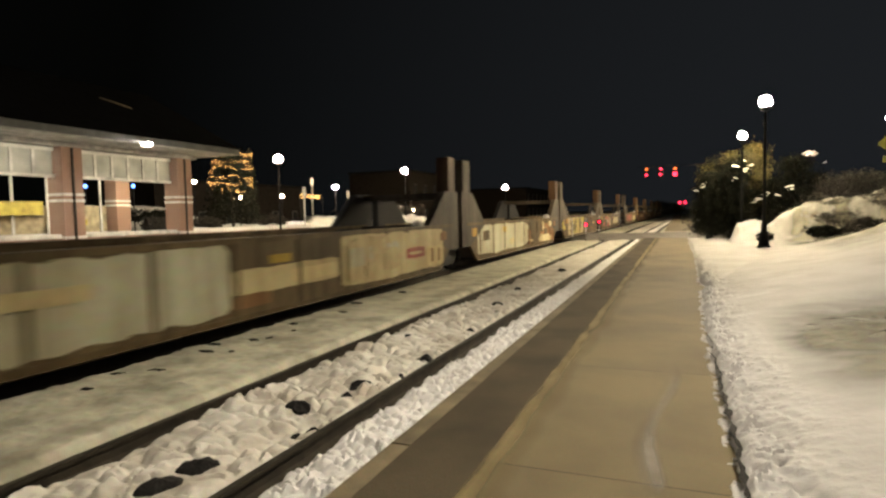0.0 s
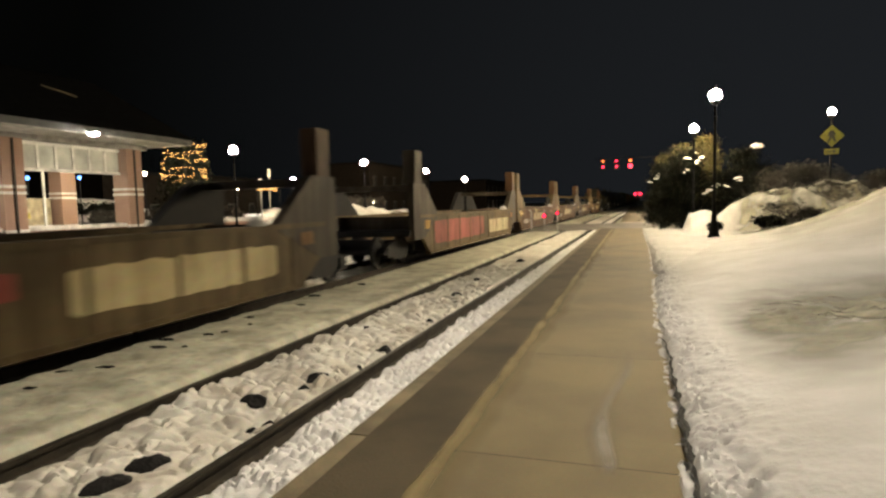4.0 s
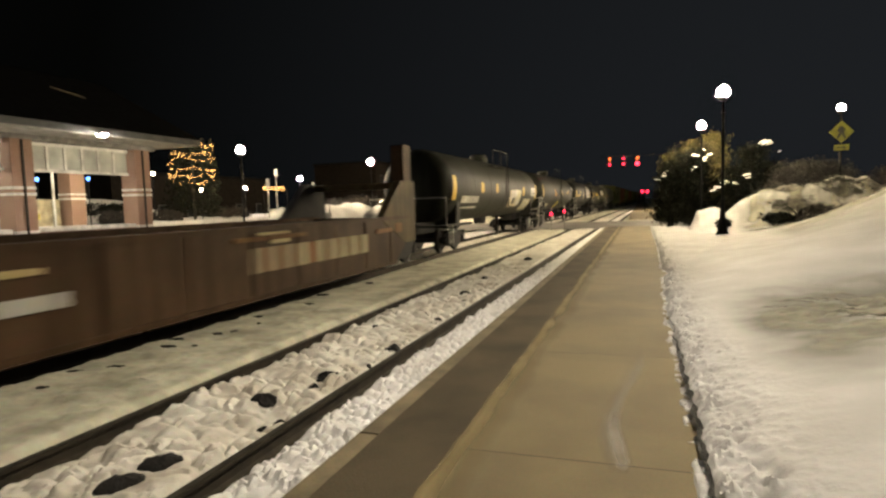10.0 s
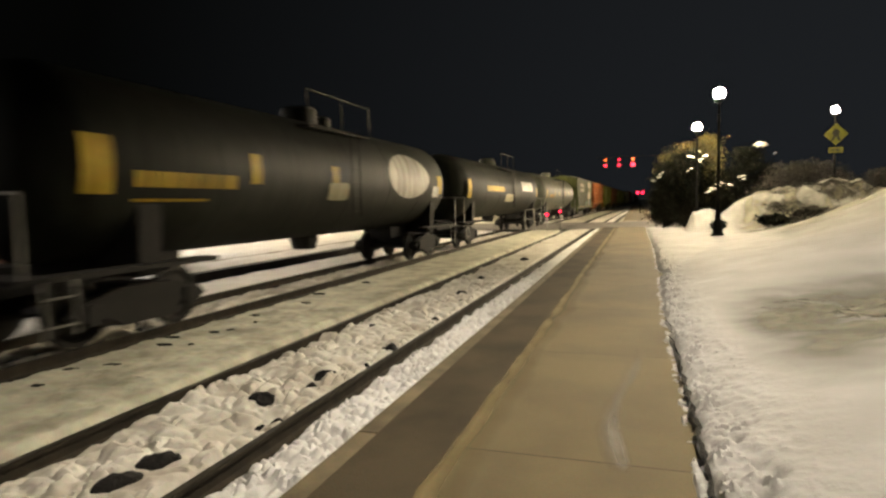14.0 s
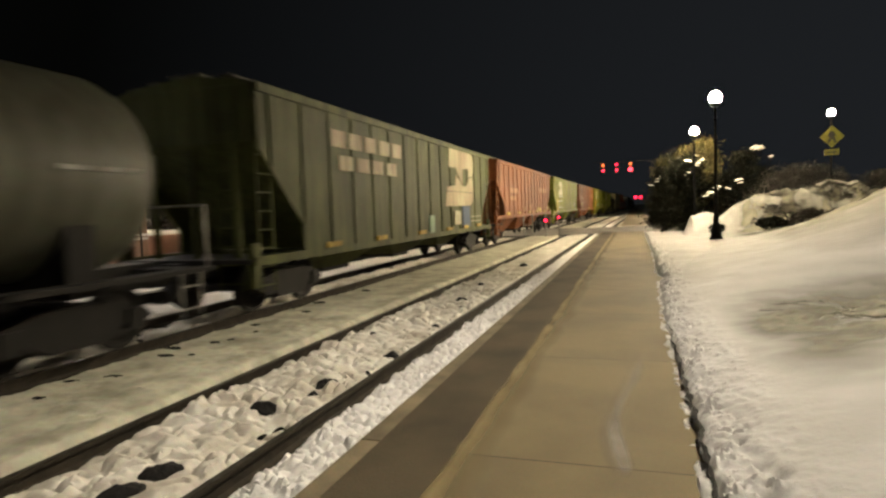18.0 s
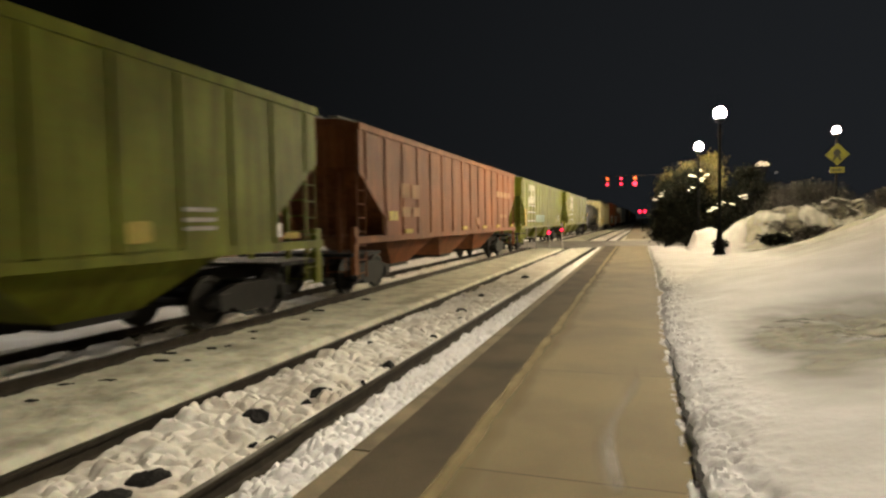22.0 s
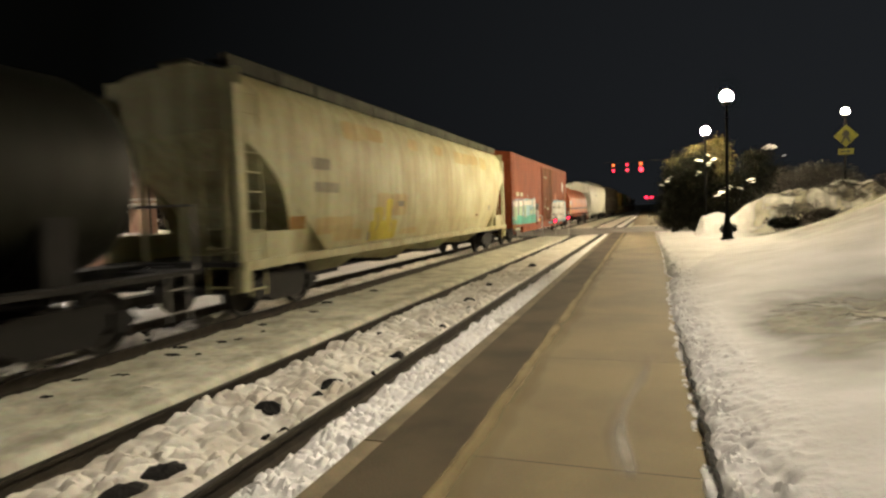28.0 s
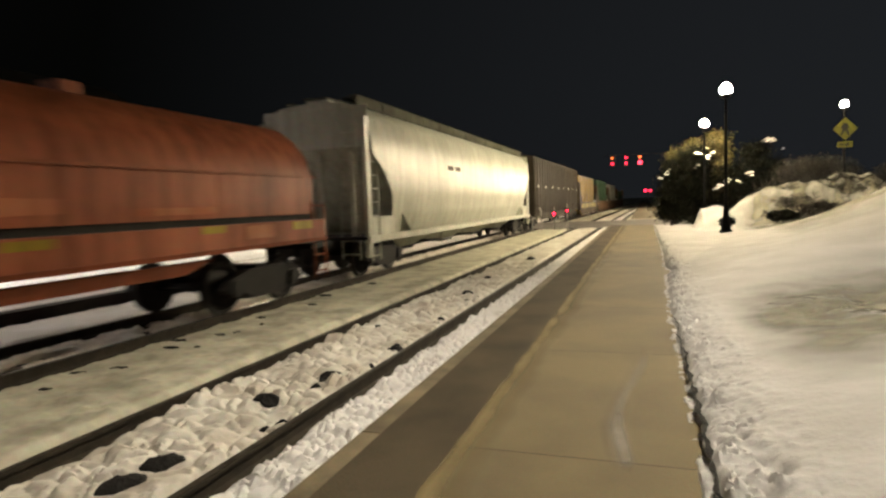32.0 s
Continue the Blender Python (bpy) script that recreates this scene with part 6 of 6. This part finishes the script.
    rows = [(y0 - h, y1 - h, z0, z1, m, lab) for y0, y1, z0, z1, m, lab in art]
    if smooth:
        skin(c, rows, lambda z: float(np.interp(z, [p[1] for p in prof], [p[0] for p in prof])))
    else:
        marks(c, xs + 0.063, rows)
    if logo:
        emblem(c, xs + 0.063, logo[0] - h, *logo[1:])
    return c


def emblem(car, x, y, z, w, hgt, mat):
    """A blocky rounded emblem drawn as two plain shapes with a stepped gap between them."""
    upper = [(0.13, 0.66), (0.16, 0.99), (0.86, 1.0), (0.95, 0.95), (1.0, 0.82), (0.99, 0.66), (0.93, 0.555), (0.78, 0.54), (0.80, 0.69), (0.58, 0.66), (0.57, 0.38), (0.46, 0.51), (0.40, 0.60), (0.35, 0.67)]
    lower = [(0.0, 0.0), (0.84, 0.01), (0.95, 0.10), (0.98, 0.25), (0.98, 0.40), (0.93, 0.53), (0.80, 0.52), (0.70, 0.355), (0.57, 0.36), (0.45, 0.48), (0.35, 0.55), (0.32, 0.36), (0.07, 0.33)]
    for shape in (upper, lower):
        part("emblem", Shape().prism_yz([(y + u * w, z + v * hgt) for u, v in shape], x, x + 0.008), mat, car, "large pale emblem shape")
    part("emblem_line", Shape().box(x + 0.004, x + 0.011, y + 0.03 * w, y + 0.97 * w, z + 0.245 * hgt, z + 0.255 * hgt), P_DARKINK, car)


sills = lambda L, ys: [(y, y + 0.55, 1.46, 1.58, P_SAFETY, "yellow reflector strip") for y in ys]
hopper(248.8, 266.3, P_DKGREEN, "dark green ribbed hopper car with cream lettering and emblem", [*letters(2.9, 7.0, 3.25, 3.62, P_LETTER, 5, "cream lettering bar"), *letters(3.2, 6.6, 2.75, 3.08, P_LETTER, 4, "cream lettering bar"), (12.72, 13.7, 1.13, 1.93, P_BLUE, "dull blue patch"), (11.7, 12.45, 1.25, 1.78, P_PALE, "pale graffiti blot"), (9.0, 9.45, 1.1, 1.65, P_MINT, "pale green blot"), (13.85, 15.3, 1.5, 1.54, P_FADED, "faded stencil line"), (13.9, 15.3, 1.32, 1.36, P_FADED, ""), *[(y, y + 0.6, 1.10, 1.21, P_SAFETY, "yellow reflector strip") for y in (2.5, 5.0, 8.0, 10.75, 12.8, 14.75)]], sill=1.08, logo=(10.7, 1.93, 3.77, 2.07, P_LETTER))
hopper(267.4, 285.3, P_RED, "oxide-red ribbed hopper car with faded lettering", [*letters(3.0, 5.2, 2.6, 2.85, P_CHALK, 2, "cream lettering bar"), *letters(3.0, 4.6, 2.2, 2.42, P_CHALK, 2, ""), *letters(12.2, 15.6, 2.77, 3.07, P_CHALK, 4, "pale lettering bar", 0.30), (8.55, 9.2, 1.66, 1.98, P_CHALK, "pale data panel"), (6.55, 7.1, 1.62, 1.84, P_RUST, ""), (11.4, 11.9, 1.57, 1.8, P_SAFETY, ""), (12.2, 12.8, 1.48, 1.74, P_SAFETY, "yellow panel"), (13.95, 14.57, 1.66, 1.95, P_CHALK, "pale data panel"), (15.6, 16.2, 1.62, 1.80, P_SAFETY, ""), (9.3, 10.2, 1.35, 1.62, P_CHALK, "pale data panel"), (4.4, 5.6, 1.5, 1.55, P_CHALK, ""), *sills(17.9, (2.2, 5.0, 8.2, 10.8, 14.0, 16.6))])
hopper(286.5, 304.7, P_GREEN, "bright green ribbed hopper car with a pale emblem", [*[(3.1, 5.3, z, z + 0.055, P_WHITE, "white line") for z in (2.60, 2.22, 1.70)], (13.1, 13.5, 1.54, 1.85, P_YELLOWISH, "ochre patch"), *[(14.1, 14.75, z, z + 0.06, P_WHITE, "white line") for z in (1.70, 1.83, 1.98)], (16.6, 17.1, 1.50, 1.62, P_SAFETY, ""), (1.9, 2.6, 1.3, 2.4, P_YELLOWISH, "ochre patch")], logo=(3.1, 2.74, 2.25, 1.12, P_EMBLEM))
hopper(306.0, 324.5, P_RED, "red ribbed hopper car with white lettering bars", [*letters(2.85, 4.35, 2.45, 2.85, P_CHALK, 2, "cream lettering bar"), *letters(2.85, 4.35, 1.92, 2.2, P_CHALK, 2, ""), (1.95, 2.5, 1.82, 2.07, P_SAFETY, ""), *letters(14.0, 17.0, 2.85, 3.1, P_CHALK, 4, "white lettering bar"), (10.4, 11.0, 1.62, 1.9, P_CHALK, "yellow panel"), *letters(14.6, 16.2, 1.9, 2.05, P_CHALK, 2, ""), *sills(18.5, (3.0, 8.6, 11.5, 14.0, 17.0))])
hopper(325.8, 343.4, P_GREEN, "green ribbed hopper car with a pale emblem and graffiti", [*[(2.1, 4.3, z, z + 0.055, P_WHITE, "white line") for z in (2.60, 2.22, 1.70)], (13.1, 13.5, 1.54, 1.85, P_YELLOWISH, "ochre patch"), *[(14.1, 14.75, z, z + 0.06, P_WHITE, "white line") for z in (1.70, 1.83, 1.98)], (16.6, 17.1, 1.50, 1.62, P_SAFETY, ""), *letters(4.6, 7.95, 1.62, 2.10, P_MINT, 4, "pale mint graffiti letter"), (1.0, 1.4, 1.45, 2.4, P_SAFETY, "orange patch")], logo=(2.05, 2.74, 2.25, 1.12, P_EMBLEM))
hopper(344.9, 363.3, P_GREEN, "green ribbed hopper car next to a black tank car", [*[(2.9, 5.1, z, z + 0.055, P_WHITE, "white line") for z in (2.60, 2.22, 1.70)], (13.1, 13.5, 1.54, 1.85, P_YELLOWISH, "ochre patch"), *[(14.1, 14.75, z, z + 0.06, P_WHITE, "white line") for z in (1.70, 1.83, 1.98)], (16.6, 17.1, 1.50, 1.62, P_SAFETY, "")], logo=(2.9, 2.74, 2.25, 1.12, P_EMBLEM))
tank(364.4, 381.0, P_TANK, "black tank car with bright yellow panels", [(0.95, 1.42, 1.9, 2.5, P_SAFETY, "yellow placard"), (7.0, 7.25, 1.88, 2.3, P_AMBER, "amber placard"), (9.75, 10.1, 1.87, 2.3, P_AMBER, "amber placard"), (10.45, 11.45, 1.78, 2.18, P_SAFETY, "bright yellow panel"), (12.45, 12.8, 1.84, 2.32, P_AMBER, "amber placard"), (12.9, 13.6, 2.3, 2.38, P_WHITE, "white line")])
hopper(381.8, 401.0, P_IVORY, "ivory covered hopper car with rust stains and graffiti", [*letters(2.40, 3.10, 2.71, 2.95, P_FADED, 4, "faded grey lettering bar", 0.12), *letters(2.42, 3.42, 2.25, 2.46, P_FADED, 5, "", 0.12), (2.5, 4.1, 1.38, 1.75, P_STAIN, "faded graffiti cloud"), (3.2, 4.6, 1.2, 1.45, P_STAIN, ""), (1.55, 2.1, 1.53, 1.78, P_AMBER, "orange graffiti blot"), (5.3, 7.2, 1.7, 2.3, P_STAIN, "ghost of old graffiti"), (4.95, 6.6, 1.10, 1.62, P_LEMON, "yellow graffiti"), (5.15, 5.7, 1.55, 1.95, P_LEMON, "yellow graffiti"), (5.85, 6.25, 1.5, 2.15, P_LEMON, "yellow graffiti"), (5.35, 5.41, 1.35, 1.8, P_FADED, ""), (6.2, 6.26, 1.3, 1.9, P_FADED, ""), (4.9, 5.05, 1.15, 1.35, P_FADED, ""), (6.6, 7.0, 1.95, 2.1, P_FADED, "grey graffiti tail"), (6.85, 8.1, 1.18, 1.36, P_STAIN, "grey smear"), (15.95, 16.4, 1.75, 1.97, P_FADED, "small grey panel"), (14.2, 14.5, 1.54, 1.64, P_RUST, ""), *[(y, y + w, 3.72 - d, 3.86, P_STAIN, "rust stain below the roof") for y, w, d in ((3.7, 0.9, 0.28), (4.4, 1.4, 0.2), (7.5, 0.7, 0.2), (9.6, 0.8, 0.16), (11.6, 1.5, 0.3), (12.8, 1.8, 0.22), (14.9, 0.9, 0.34))]], 4, 0, 4.28, True, 0.03, rail_top=True)


# ---- boxcar
def boxcar(a, b):
    L, h = b - a, (b - a) / 2
    c = car_thing("box_car", "oxide-red boxcar with teal and white graffiti", a, b, "box car")
    body = part("body", Shape().box(-1.5, 1.5, -h + 0.3, h - 0.3, 0.82, 4.56), P_BOX, c, "ribbed red steel body")
    for k in range(34):
        y = -h + 0.5 + (L - 1.0) * k / 33
        if abs(y - 0.6) > 2.0:
            part("rib", Shape().box(1.5, 1.516, y - 0.06, y + 0.06, 1.0, 4.45), P_BOX, body)
    for y0, y1 in ((-1.35, 0.55), (0.62, 2.52)):
        d = part("door", Shape().box(1.5, 1.56, y0, y1, 0.95, 4.35), P_BOX, c, "sliding plug door")
        for k in range(4):
            part("door_rod", Shape().rod((1.59, y0 + 0.25 + k * 0.45, 1.0), (1.59, y0 + 0.25 + k * 0.45, 4.3), 0.02, 5), P_RUST, d)
    part("roof", Shape().prism_xz([(-1.55, 4.55), (1.55, 4.55), (0, 4.78)], -h + 0.28, h - 0.28), P_BOX, c)
    part("side_sill", Shape().box(1.38, 1.52, -h + 2.8, h - 2.8, 0.52, 0.83), P_BOX, c)
    part("door_track", Shape().box(1.5, 1.6, -3.5, 4.0, 0.86, 0.94), P_BOX, c)
    for e in (-1, 1):
        ladder(c, 1.55, e * (h - 0.55) - 0.21, 0.5, 3.0 if e > 0 else 4.5, 0.42, P_BOX)
        for z in (1.3, 2.0, 2.7, 3.4, 4.1):
            part("end_rib", Shape().box(-1.4, 1.4, min(e * (h - 0.3), e * (h - 0.22)), max(e * (h - 0.3), e * (h - 0.22)), z - 0.12, z + 0.12), P_BOX, c)
    part("underframe", Shape().box(-0.4, 0.4, -h, h, 0.62, 0.82), STEEL_DARK, c)
    trucks(c, -h + 2.0, h - 2.0)
    couplers(c, h + 0.15)
    sprays = [
        (P_LILAC, "grey-violet graffiti field", [(0.25, 1.0), (3.3, 0.96), (3.4, 2.30), (1.6, 2.28), (0.3, 2.27)]),
        (P_SKY, "light blue graffiti field", [(2.6, 0.98), (6.45, 0.93), (6.5, 1.7), (6.42, 2.27), (6.3, 2.38), (5.8, 2.38), (5.6, 2.29), (4.0, 2.31), (3.1, 2.30)]),
        (P_TEAL, "deep teal graffiti base", [(0.25, 1.02), (2.3, 0.96), (6.45, 0.93), (6.5, 1.40), (5.4, 1.43), (4.5, 1.40), (3.5, 1.32), (2.9, 1.36), (1.6, 1.46), (0.3, 1.36)]),
        (P_MINT, "mint graffiti letter", [(0.62, 1.30), (1.15, 1.16), (1.42, 1.5), (1.44, 1.9), (0.58, 1.9)]),
        (P_MINT, "mint graffiti letter", [(1.9, 1.42), (2.6, 1.40), (2.72, 1.92), (1.8, 1.92)]),
        (P_MINT, "mint graffiti letter", [(3.08, 1.34), (3.6, 1.30), (3.72, 1.92), (3.06, 1.92)]),
        (P_MINT, "mint graffiti letter", [(4.70, 1.46), (5.42, 1.44), (5.44, 1.70), (4.72, 1.70)]),
        (P_MINT, "mint graffiti letter", [(5.75, 1.44), (6.28, 1.44), (6.26, 1.82), (5.69, 1.82)]),
        (P_WHITE, "white graffiti letter", [(0.54, 1.90), (1.44, 1.86), (1.5, 2.17), (0.56, 2.15)]),
        (P_WHITE, "white graffiti letter", [(1.82, 1.90), (2.74, 1.90), (2.78, 2.19), (1.78, 2.17)]),
        (P_WHITE, "white graffiti letter", [(2.98, 1.95), (3.48, 1.92), (3.54, 2.20), (2.92, 2.18)]),
        (P_WHITE, "white graffiti letter", [(3.73, 1.94), (4.45, 1.96), (4.42, 2.22), (3.64, 2.19)]),
        (P_WHITE, "white graffiti letter", [(4.52, 1.96), (5.25, 1.95), (5.22, 2.25), (4.50, 2.22)]),
        (P_WHITE, "white graffiti letter", [(5.63, 1.86), (6.19, 1.85), (6.23, 2.28), (5.73, 2.28)]),
        (P_DARKINK, "", [(3.62, 2.205), (5.24, 2.265), (5.24, 2.29), (3.62, 2.23)]),
        (P_DARKINK, "", [(4.68, 1.72), (5.46, 1.72), (5.46, 1.75), (4.68, 1.745)]),
        (P_DARKINK, "", [(5.66, 1.83), (6.22, 1.83), (6.22, 1.85), (5.66, 1.85)]),
        (P_DARKINK, "", [(5.70, 2.295), (6.2, 2.295), (6.2, 2.32), (5.72, 2.32)]),
        (P_PALE, "pale graffiti cloud", [(1.27, 2.44), (1.80, 2.42), (1.86, 2.54), (1.6, 2.63), (1.3, 2.60)]),
        (P_PALE, "pale graffiti cloud", [(2.25, 2.42), (2.72, 2.42), (2.74, 2.56), (2.5, 2.62), (2.22, 2.58)]),
        (P_ASH, "grey square of overpaint", [(6.58, 0.97), (7.22, 0.96), (7.26, 1.63), (6.62, 1.66)]),
        (P_DARKINK, "dark scrubbed patch", [(6.62, 1.70), (7.24, 1.68), (7.30, 2.05), (6.60, 2.05)])]
    for i, (m, lab, shape) in enumerate(sprays):
        part("graffiti", Shape().prism_yz([(y - h, z) for y, z in shape], 1.53, 1.536 + 0.002 * i), m, c, lab)
    rows = [(0.49, 0.99, 0.76, 0.95, P_AMBER, "orange graffiti edge"), (7.47, 7.9, 0.98, 1.12, P_YELLOWISH, "yellow marking"), *[(3.93, 4.46, z, z + 0.02, P_FADED, "faint stencil line") for z in (2.42, 2.455, 2.49)]]
    rows += [(11.0, 19.3, 0.68, 2.30, P_SKY, "blue graffiti outline")]
    marks(c, 1.532, [(y0 - h, y1 - h, z0, z1, m, lab) for y0, y1, z0, z1, m, lab in rows], name="graffiti")
    for y0, y1, low, top in ((11.95, 13.46, 0.96, 2.08), (13.40, 14.40, 0.98, 2.10), (14.34, 15.58, 0.92, 2.15), (15.52, 16.86, 0.90, 2.12), (16.80, 18.45, 0.94, 2.16)):
        y, w = y0 - h, y1 - y0
        part("graffiti", Shape().prism_yz([(y, low), (y + 0.45 * w, low - 0.05), (y + w, low + 0.02), (y + w + 0.04, 1.5), (y + w - 0.05, top), (y + 0.5 * w, top + 0.06), (y + 0.02, top - 0.04)], 1.575, 1.60), P_WHITE, c, "white graffiti letter shape")
    inks = [[(12.55, 1.70), (13.38, 1.72), (13.34, 1.86), (12.62, 1.84)], [(12.48, 1.22), (13.32, 1.24), (13.30, 1.36), (12.52, 1.36)], [(13.74, 1.72), (14.10, 1.72), (14.08, 1.84), (13.76, 1.84)], [(13.80, 0.98), (14.08, 0.98), (14.05, 1.34), (13.84, 1.34)], [(14.55, 1.66), (14.75, 1.60), (15.36, 1.80), (15.30, 1.92), (14.8, 1.86)], [(14.48, 1.14), (14.62, 1.06), (15.12, 1.40), (15.02, 1.52)], [(15.94, 1.70), (16.52, 1.72), (16.50, 1.85), (15.98, 1.84)], [(15.90, 1.20), (16.58, 1.20), (16.54, 1.32), (15.94, 1.32)], [(17.40, 1.66), (17.52, 1.60), (17.80, 1.94), (17.64, 2.02)], [(17.42, 1.36), (17.56, 1.40), (17.86, 1.02), (17.62, 1.00)]]
    for shape in inks:
        part("graffiti", Shape().prism_yz([(y - h, z) for y, z in shape], 1.60, 1.606), P_DARKINK, c)
    marks(c, 1.575, [(13.55 - h, 14.3 - h, 2.28, 2.78, P_SCUFF, "faded pink tag"), (19.0 - h, 19.5 - h, 2.32, 2.80, P_RUST, "faded tag"), (9.25 - h, 10.62 - h, 3.64, 3.74, P_LETTER, "cream lettering bar"), (9.64 - h, 10.3 - h, 2.30, 2.40, P_FADED, "small stencil panel"), (9.2 - h, 9.66 - h, 1.74, 1.92, P_PALE, "pale scuffed patch"), (10.25 - h, 10.9 - h, 1.62, 1.80, P_PALE, "pale scuffed patch")], name="graffiti")
    part("emblem", Shape().spun([(0.40, 1.535), (0.38, 1.545), (0.1, 1.546)], (0, 17.75 - h, 3.28), 20, "x"), P_WHITE, c, "round white emblem plate")


boxcar(402.0, 422.4)


# ---- coil car with a rounded hood
def coil(a, b):
    L, h = b - a, (b - a) / 2
    c = car_thing("coil_car", "orange-red covered coil car with a rounded hood", a, b, "coil car")
    prof = [(-1.44, 1.68), (1.44, 1.68), (1.46, 2.38), (1.34, 2.78), (1.10, 3.10), (0.75, 3.36), (0.35, 3.48), (0, 3.52), (-0.35, 3.48), (-0.75, 3.36), (-1.10, 3.10), (-1.34, 2.78), (-1.46, 2.38)]
    hood = part("hood", Shape().prism_xz(prof, -h + 0.75, h - 0.75), P_COIL, c, "long rounded steel hood", True)
    part("hood_lip", Shape().box(-1.5, 1.5, -h + 0.7, h - 0.7, 2.38, 2.42), P_COIL, hood)
    for y in (-3.6, 0.2, 3.9):
        part("hood_seam", Shape().prism_xz([(p[0] * 1.006, p[1] + (0.01 if p[1] > 2.4 else 0)) for p in prof], y - 0.04, y + 0.04), P_COIL, hood)
    # dark filler: the shade of the gap is in its colour
    part("trough", Shape().box(-1.36, 1.36, -h + 0.6, h - 0.6, 1.56, 1.69), BLACK_GAP, c, "dark filler for the shaded gap under the hood")
    part("frame", Shape().box(-1.5, 1.5, -h + 0.4, h - 0.4, 1.20, 1.57), P_COIL, c)
    part("bottom_flange", Shape().box(-1.45, 1.54, -h + 0.4, h - 0.4, 1.13, 1.20), P_BOX, c)
    part("fish_belly", Shape().prism_yz([(-h + 3.6, 1.04), (-h + 4.2, 0.86), (h - 4.2, 0.86), (h - 3.6, 1.04)], 1.20, 1.34), P_BOX, c)
    skin(c, [(0.84 - h, 2.06 - h, 1.95, 2.28, P_ASH, "faded blue-grey graffiti"), (1.04 - h, 1.40 - h, 1.75, 1.92, P_SAFETY, "yellow marking"), (3.95 - h, 5.4 - h, 1.78, 2.24, P_SCUFF, "scuffed paint"), (6.6 - h, 8.6 - h, 1.8, 2.0, P_SCUFF, "scuffed paint"), (7.2 - h, 7.9 - h, 2.0, 2.22, P_SCUFF, "scuffed paint"), (9.6 - h, 11.2 - h, 1.75, 1.86, P_SCUFF, "scuffed paint"), (4.6 - h, 5.2 - h, 1.9, 2.1, P_SCUFF, "")], lambda z: 1.462)
    for e in (-1, 1):
        part("lifting_lug", Shape().box(-0.2, 0.2, e * 2.5 - 0.15, e * 2.5 + 0.15, 3.5, 3.68), P_COIL, c)
        ladder(c, 1.47, e * (h - 0.6) - 0.21, 0.4, 1.9, 0.42, P_COIL)
        part("end_platform", Shape().box(-1.4, 1.4, min(e * h, e * (h - 0.8)), max(e * h, e * (h - 0.8)), 0.98, 1.08), STEEL_DARK, c)
    marks(c, 1.505, [(0.55 - h, 0.92 - h, 1.30, 1.54, P_SAFETY, "yellow placard"), (2.1 - h, 4.0 - h, 1.32, 1.52, P_SCUFF, "worn pale strip"), (4.6 - h, 6.4 - h, 1.30, 1.46, P_SCUFF, "worn pale strip"), (7.85 - h, 8.45 - h, 1.43, 1.54, P_SAFETY, "yellow marking"), (10.8 - h, 11.3 - h, 1.45, 1.56, P_SAFETY, "yellow stripe"), (11.8 - h, 12.6 - h, 1.30, 1.54, P_SCUFF, "worn orange panel"), (13.2 - h, 13.85 - h, 1.40, 1.55, P_SAFETY, "yellow placard")])
    trucks(c, -h + 1.9, h - 1.9)
    couplers(c, h + 0.15)


coil(423.6, 438.4)
hopper(440.0, 460.6, P_GREYHOP, "light grey rounded covered hopper car", [*letters(6.0, 7.6, 2.9, 3.05, P_GREYPOST, 2, "grey lettering bar")], 4, 0, 4.25, True, 0.10, rail_top=True)


# ---- dark box car and the container cars behind it
def dark_boxcar(a, b):
    L, h = b - a, (b - a) / 2
    c = car_thing("box_car", "dark grey-brown boxcar with a row of small white reflectors", a, b, "box car")
    body = part("body", Shape().box(-1.48, 1.48, -h + 0.3, h - 0.3, 0.85, 4.45), P_DARKBOX, c, "dark ribbed steel body")
    for k in range(24):
        y = -h + 0.5 + (L - 1.0) * k / 23
        part("rib", Shape().box(1.48, 1.53, y - 0.06, y + 0.06, 1.0, 4.35), P_DARKBOX, body)
    part("roof", Shape().prism_xz([(-1.52, 4.44), (1.52, 4.44), (0, 4.64)], -h + 0.28, h - 0.28), P_DARKBOX, c)
    for k in range(8):
        y = -h + 1.4 + (L - 2.8) * k / 7
        part("reflector", Shape().box(1.53, 1.545, y - 0.14, y + 0.14, 2.60, 2.76), P_WHITE, c, "small white reflector")
    for e in (-1, 1):
        ladder(c, 1.55, e * (h - 0.55) - 0.21, 0.5, 4.3, 0.42, P_DARKBOX)
    part("underframe", Shape().box(-0.4, 0.4, -h, h, 0.62, 0.85), STEEL_DARK, c)
    part("side_sill", Shape().box(1.36, 1.50, -h + 2.8, h - 2.8, 0.6, 0.86), P_DARKBOX, c)
    trucks(c, -h + 2.0, h - 2.0)
    couplers(c, h + 0.15)


dark_boxcar(461.9, 484.2)
well(485.4, 503.4, P_TAUPE, "taupe well car carrying a yellow container", [(1.6, 16.4, 0.9, 1.4, P_YELLOWISH, "yellow side stripe")], P_GREYPOST, (P_CONT_Y, 1.6, 16.4, 4.2, "yellow corrugated container"))
well(503.6, 522.0, P_BROWN, "brown well car carrying a dark green container", [], P_GREYPOST, (P_CONT_G, 2.2, 16.2, 4.2, "dark green container"))
well(522.2, 541.6, P_BROWN, "brown well car carrying a pale grey container", [], P_GREYPOST, (P_CONT_W, 2.2, 16.8, 4.0, "pale grey container"))
well(541.8, 561.2, P_BROWN, "brown well car with a green container", [], P_GREYPOST, (P_CONT_G, 2.2, 16.8, 3.2, "dark green container"), last=True)


def motions():
    for car, s in TRAIN:
        rows = []
        for k in range(33):
            y = s - SPEED * k
            rows.append((float(k), pose(FAR_TRACK + bend(y), y, RAIL_Z, 0, 0, heading(y))))
        walk(car, rows)


motions()
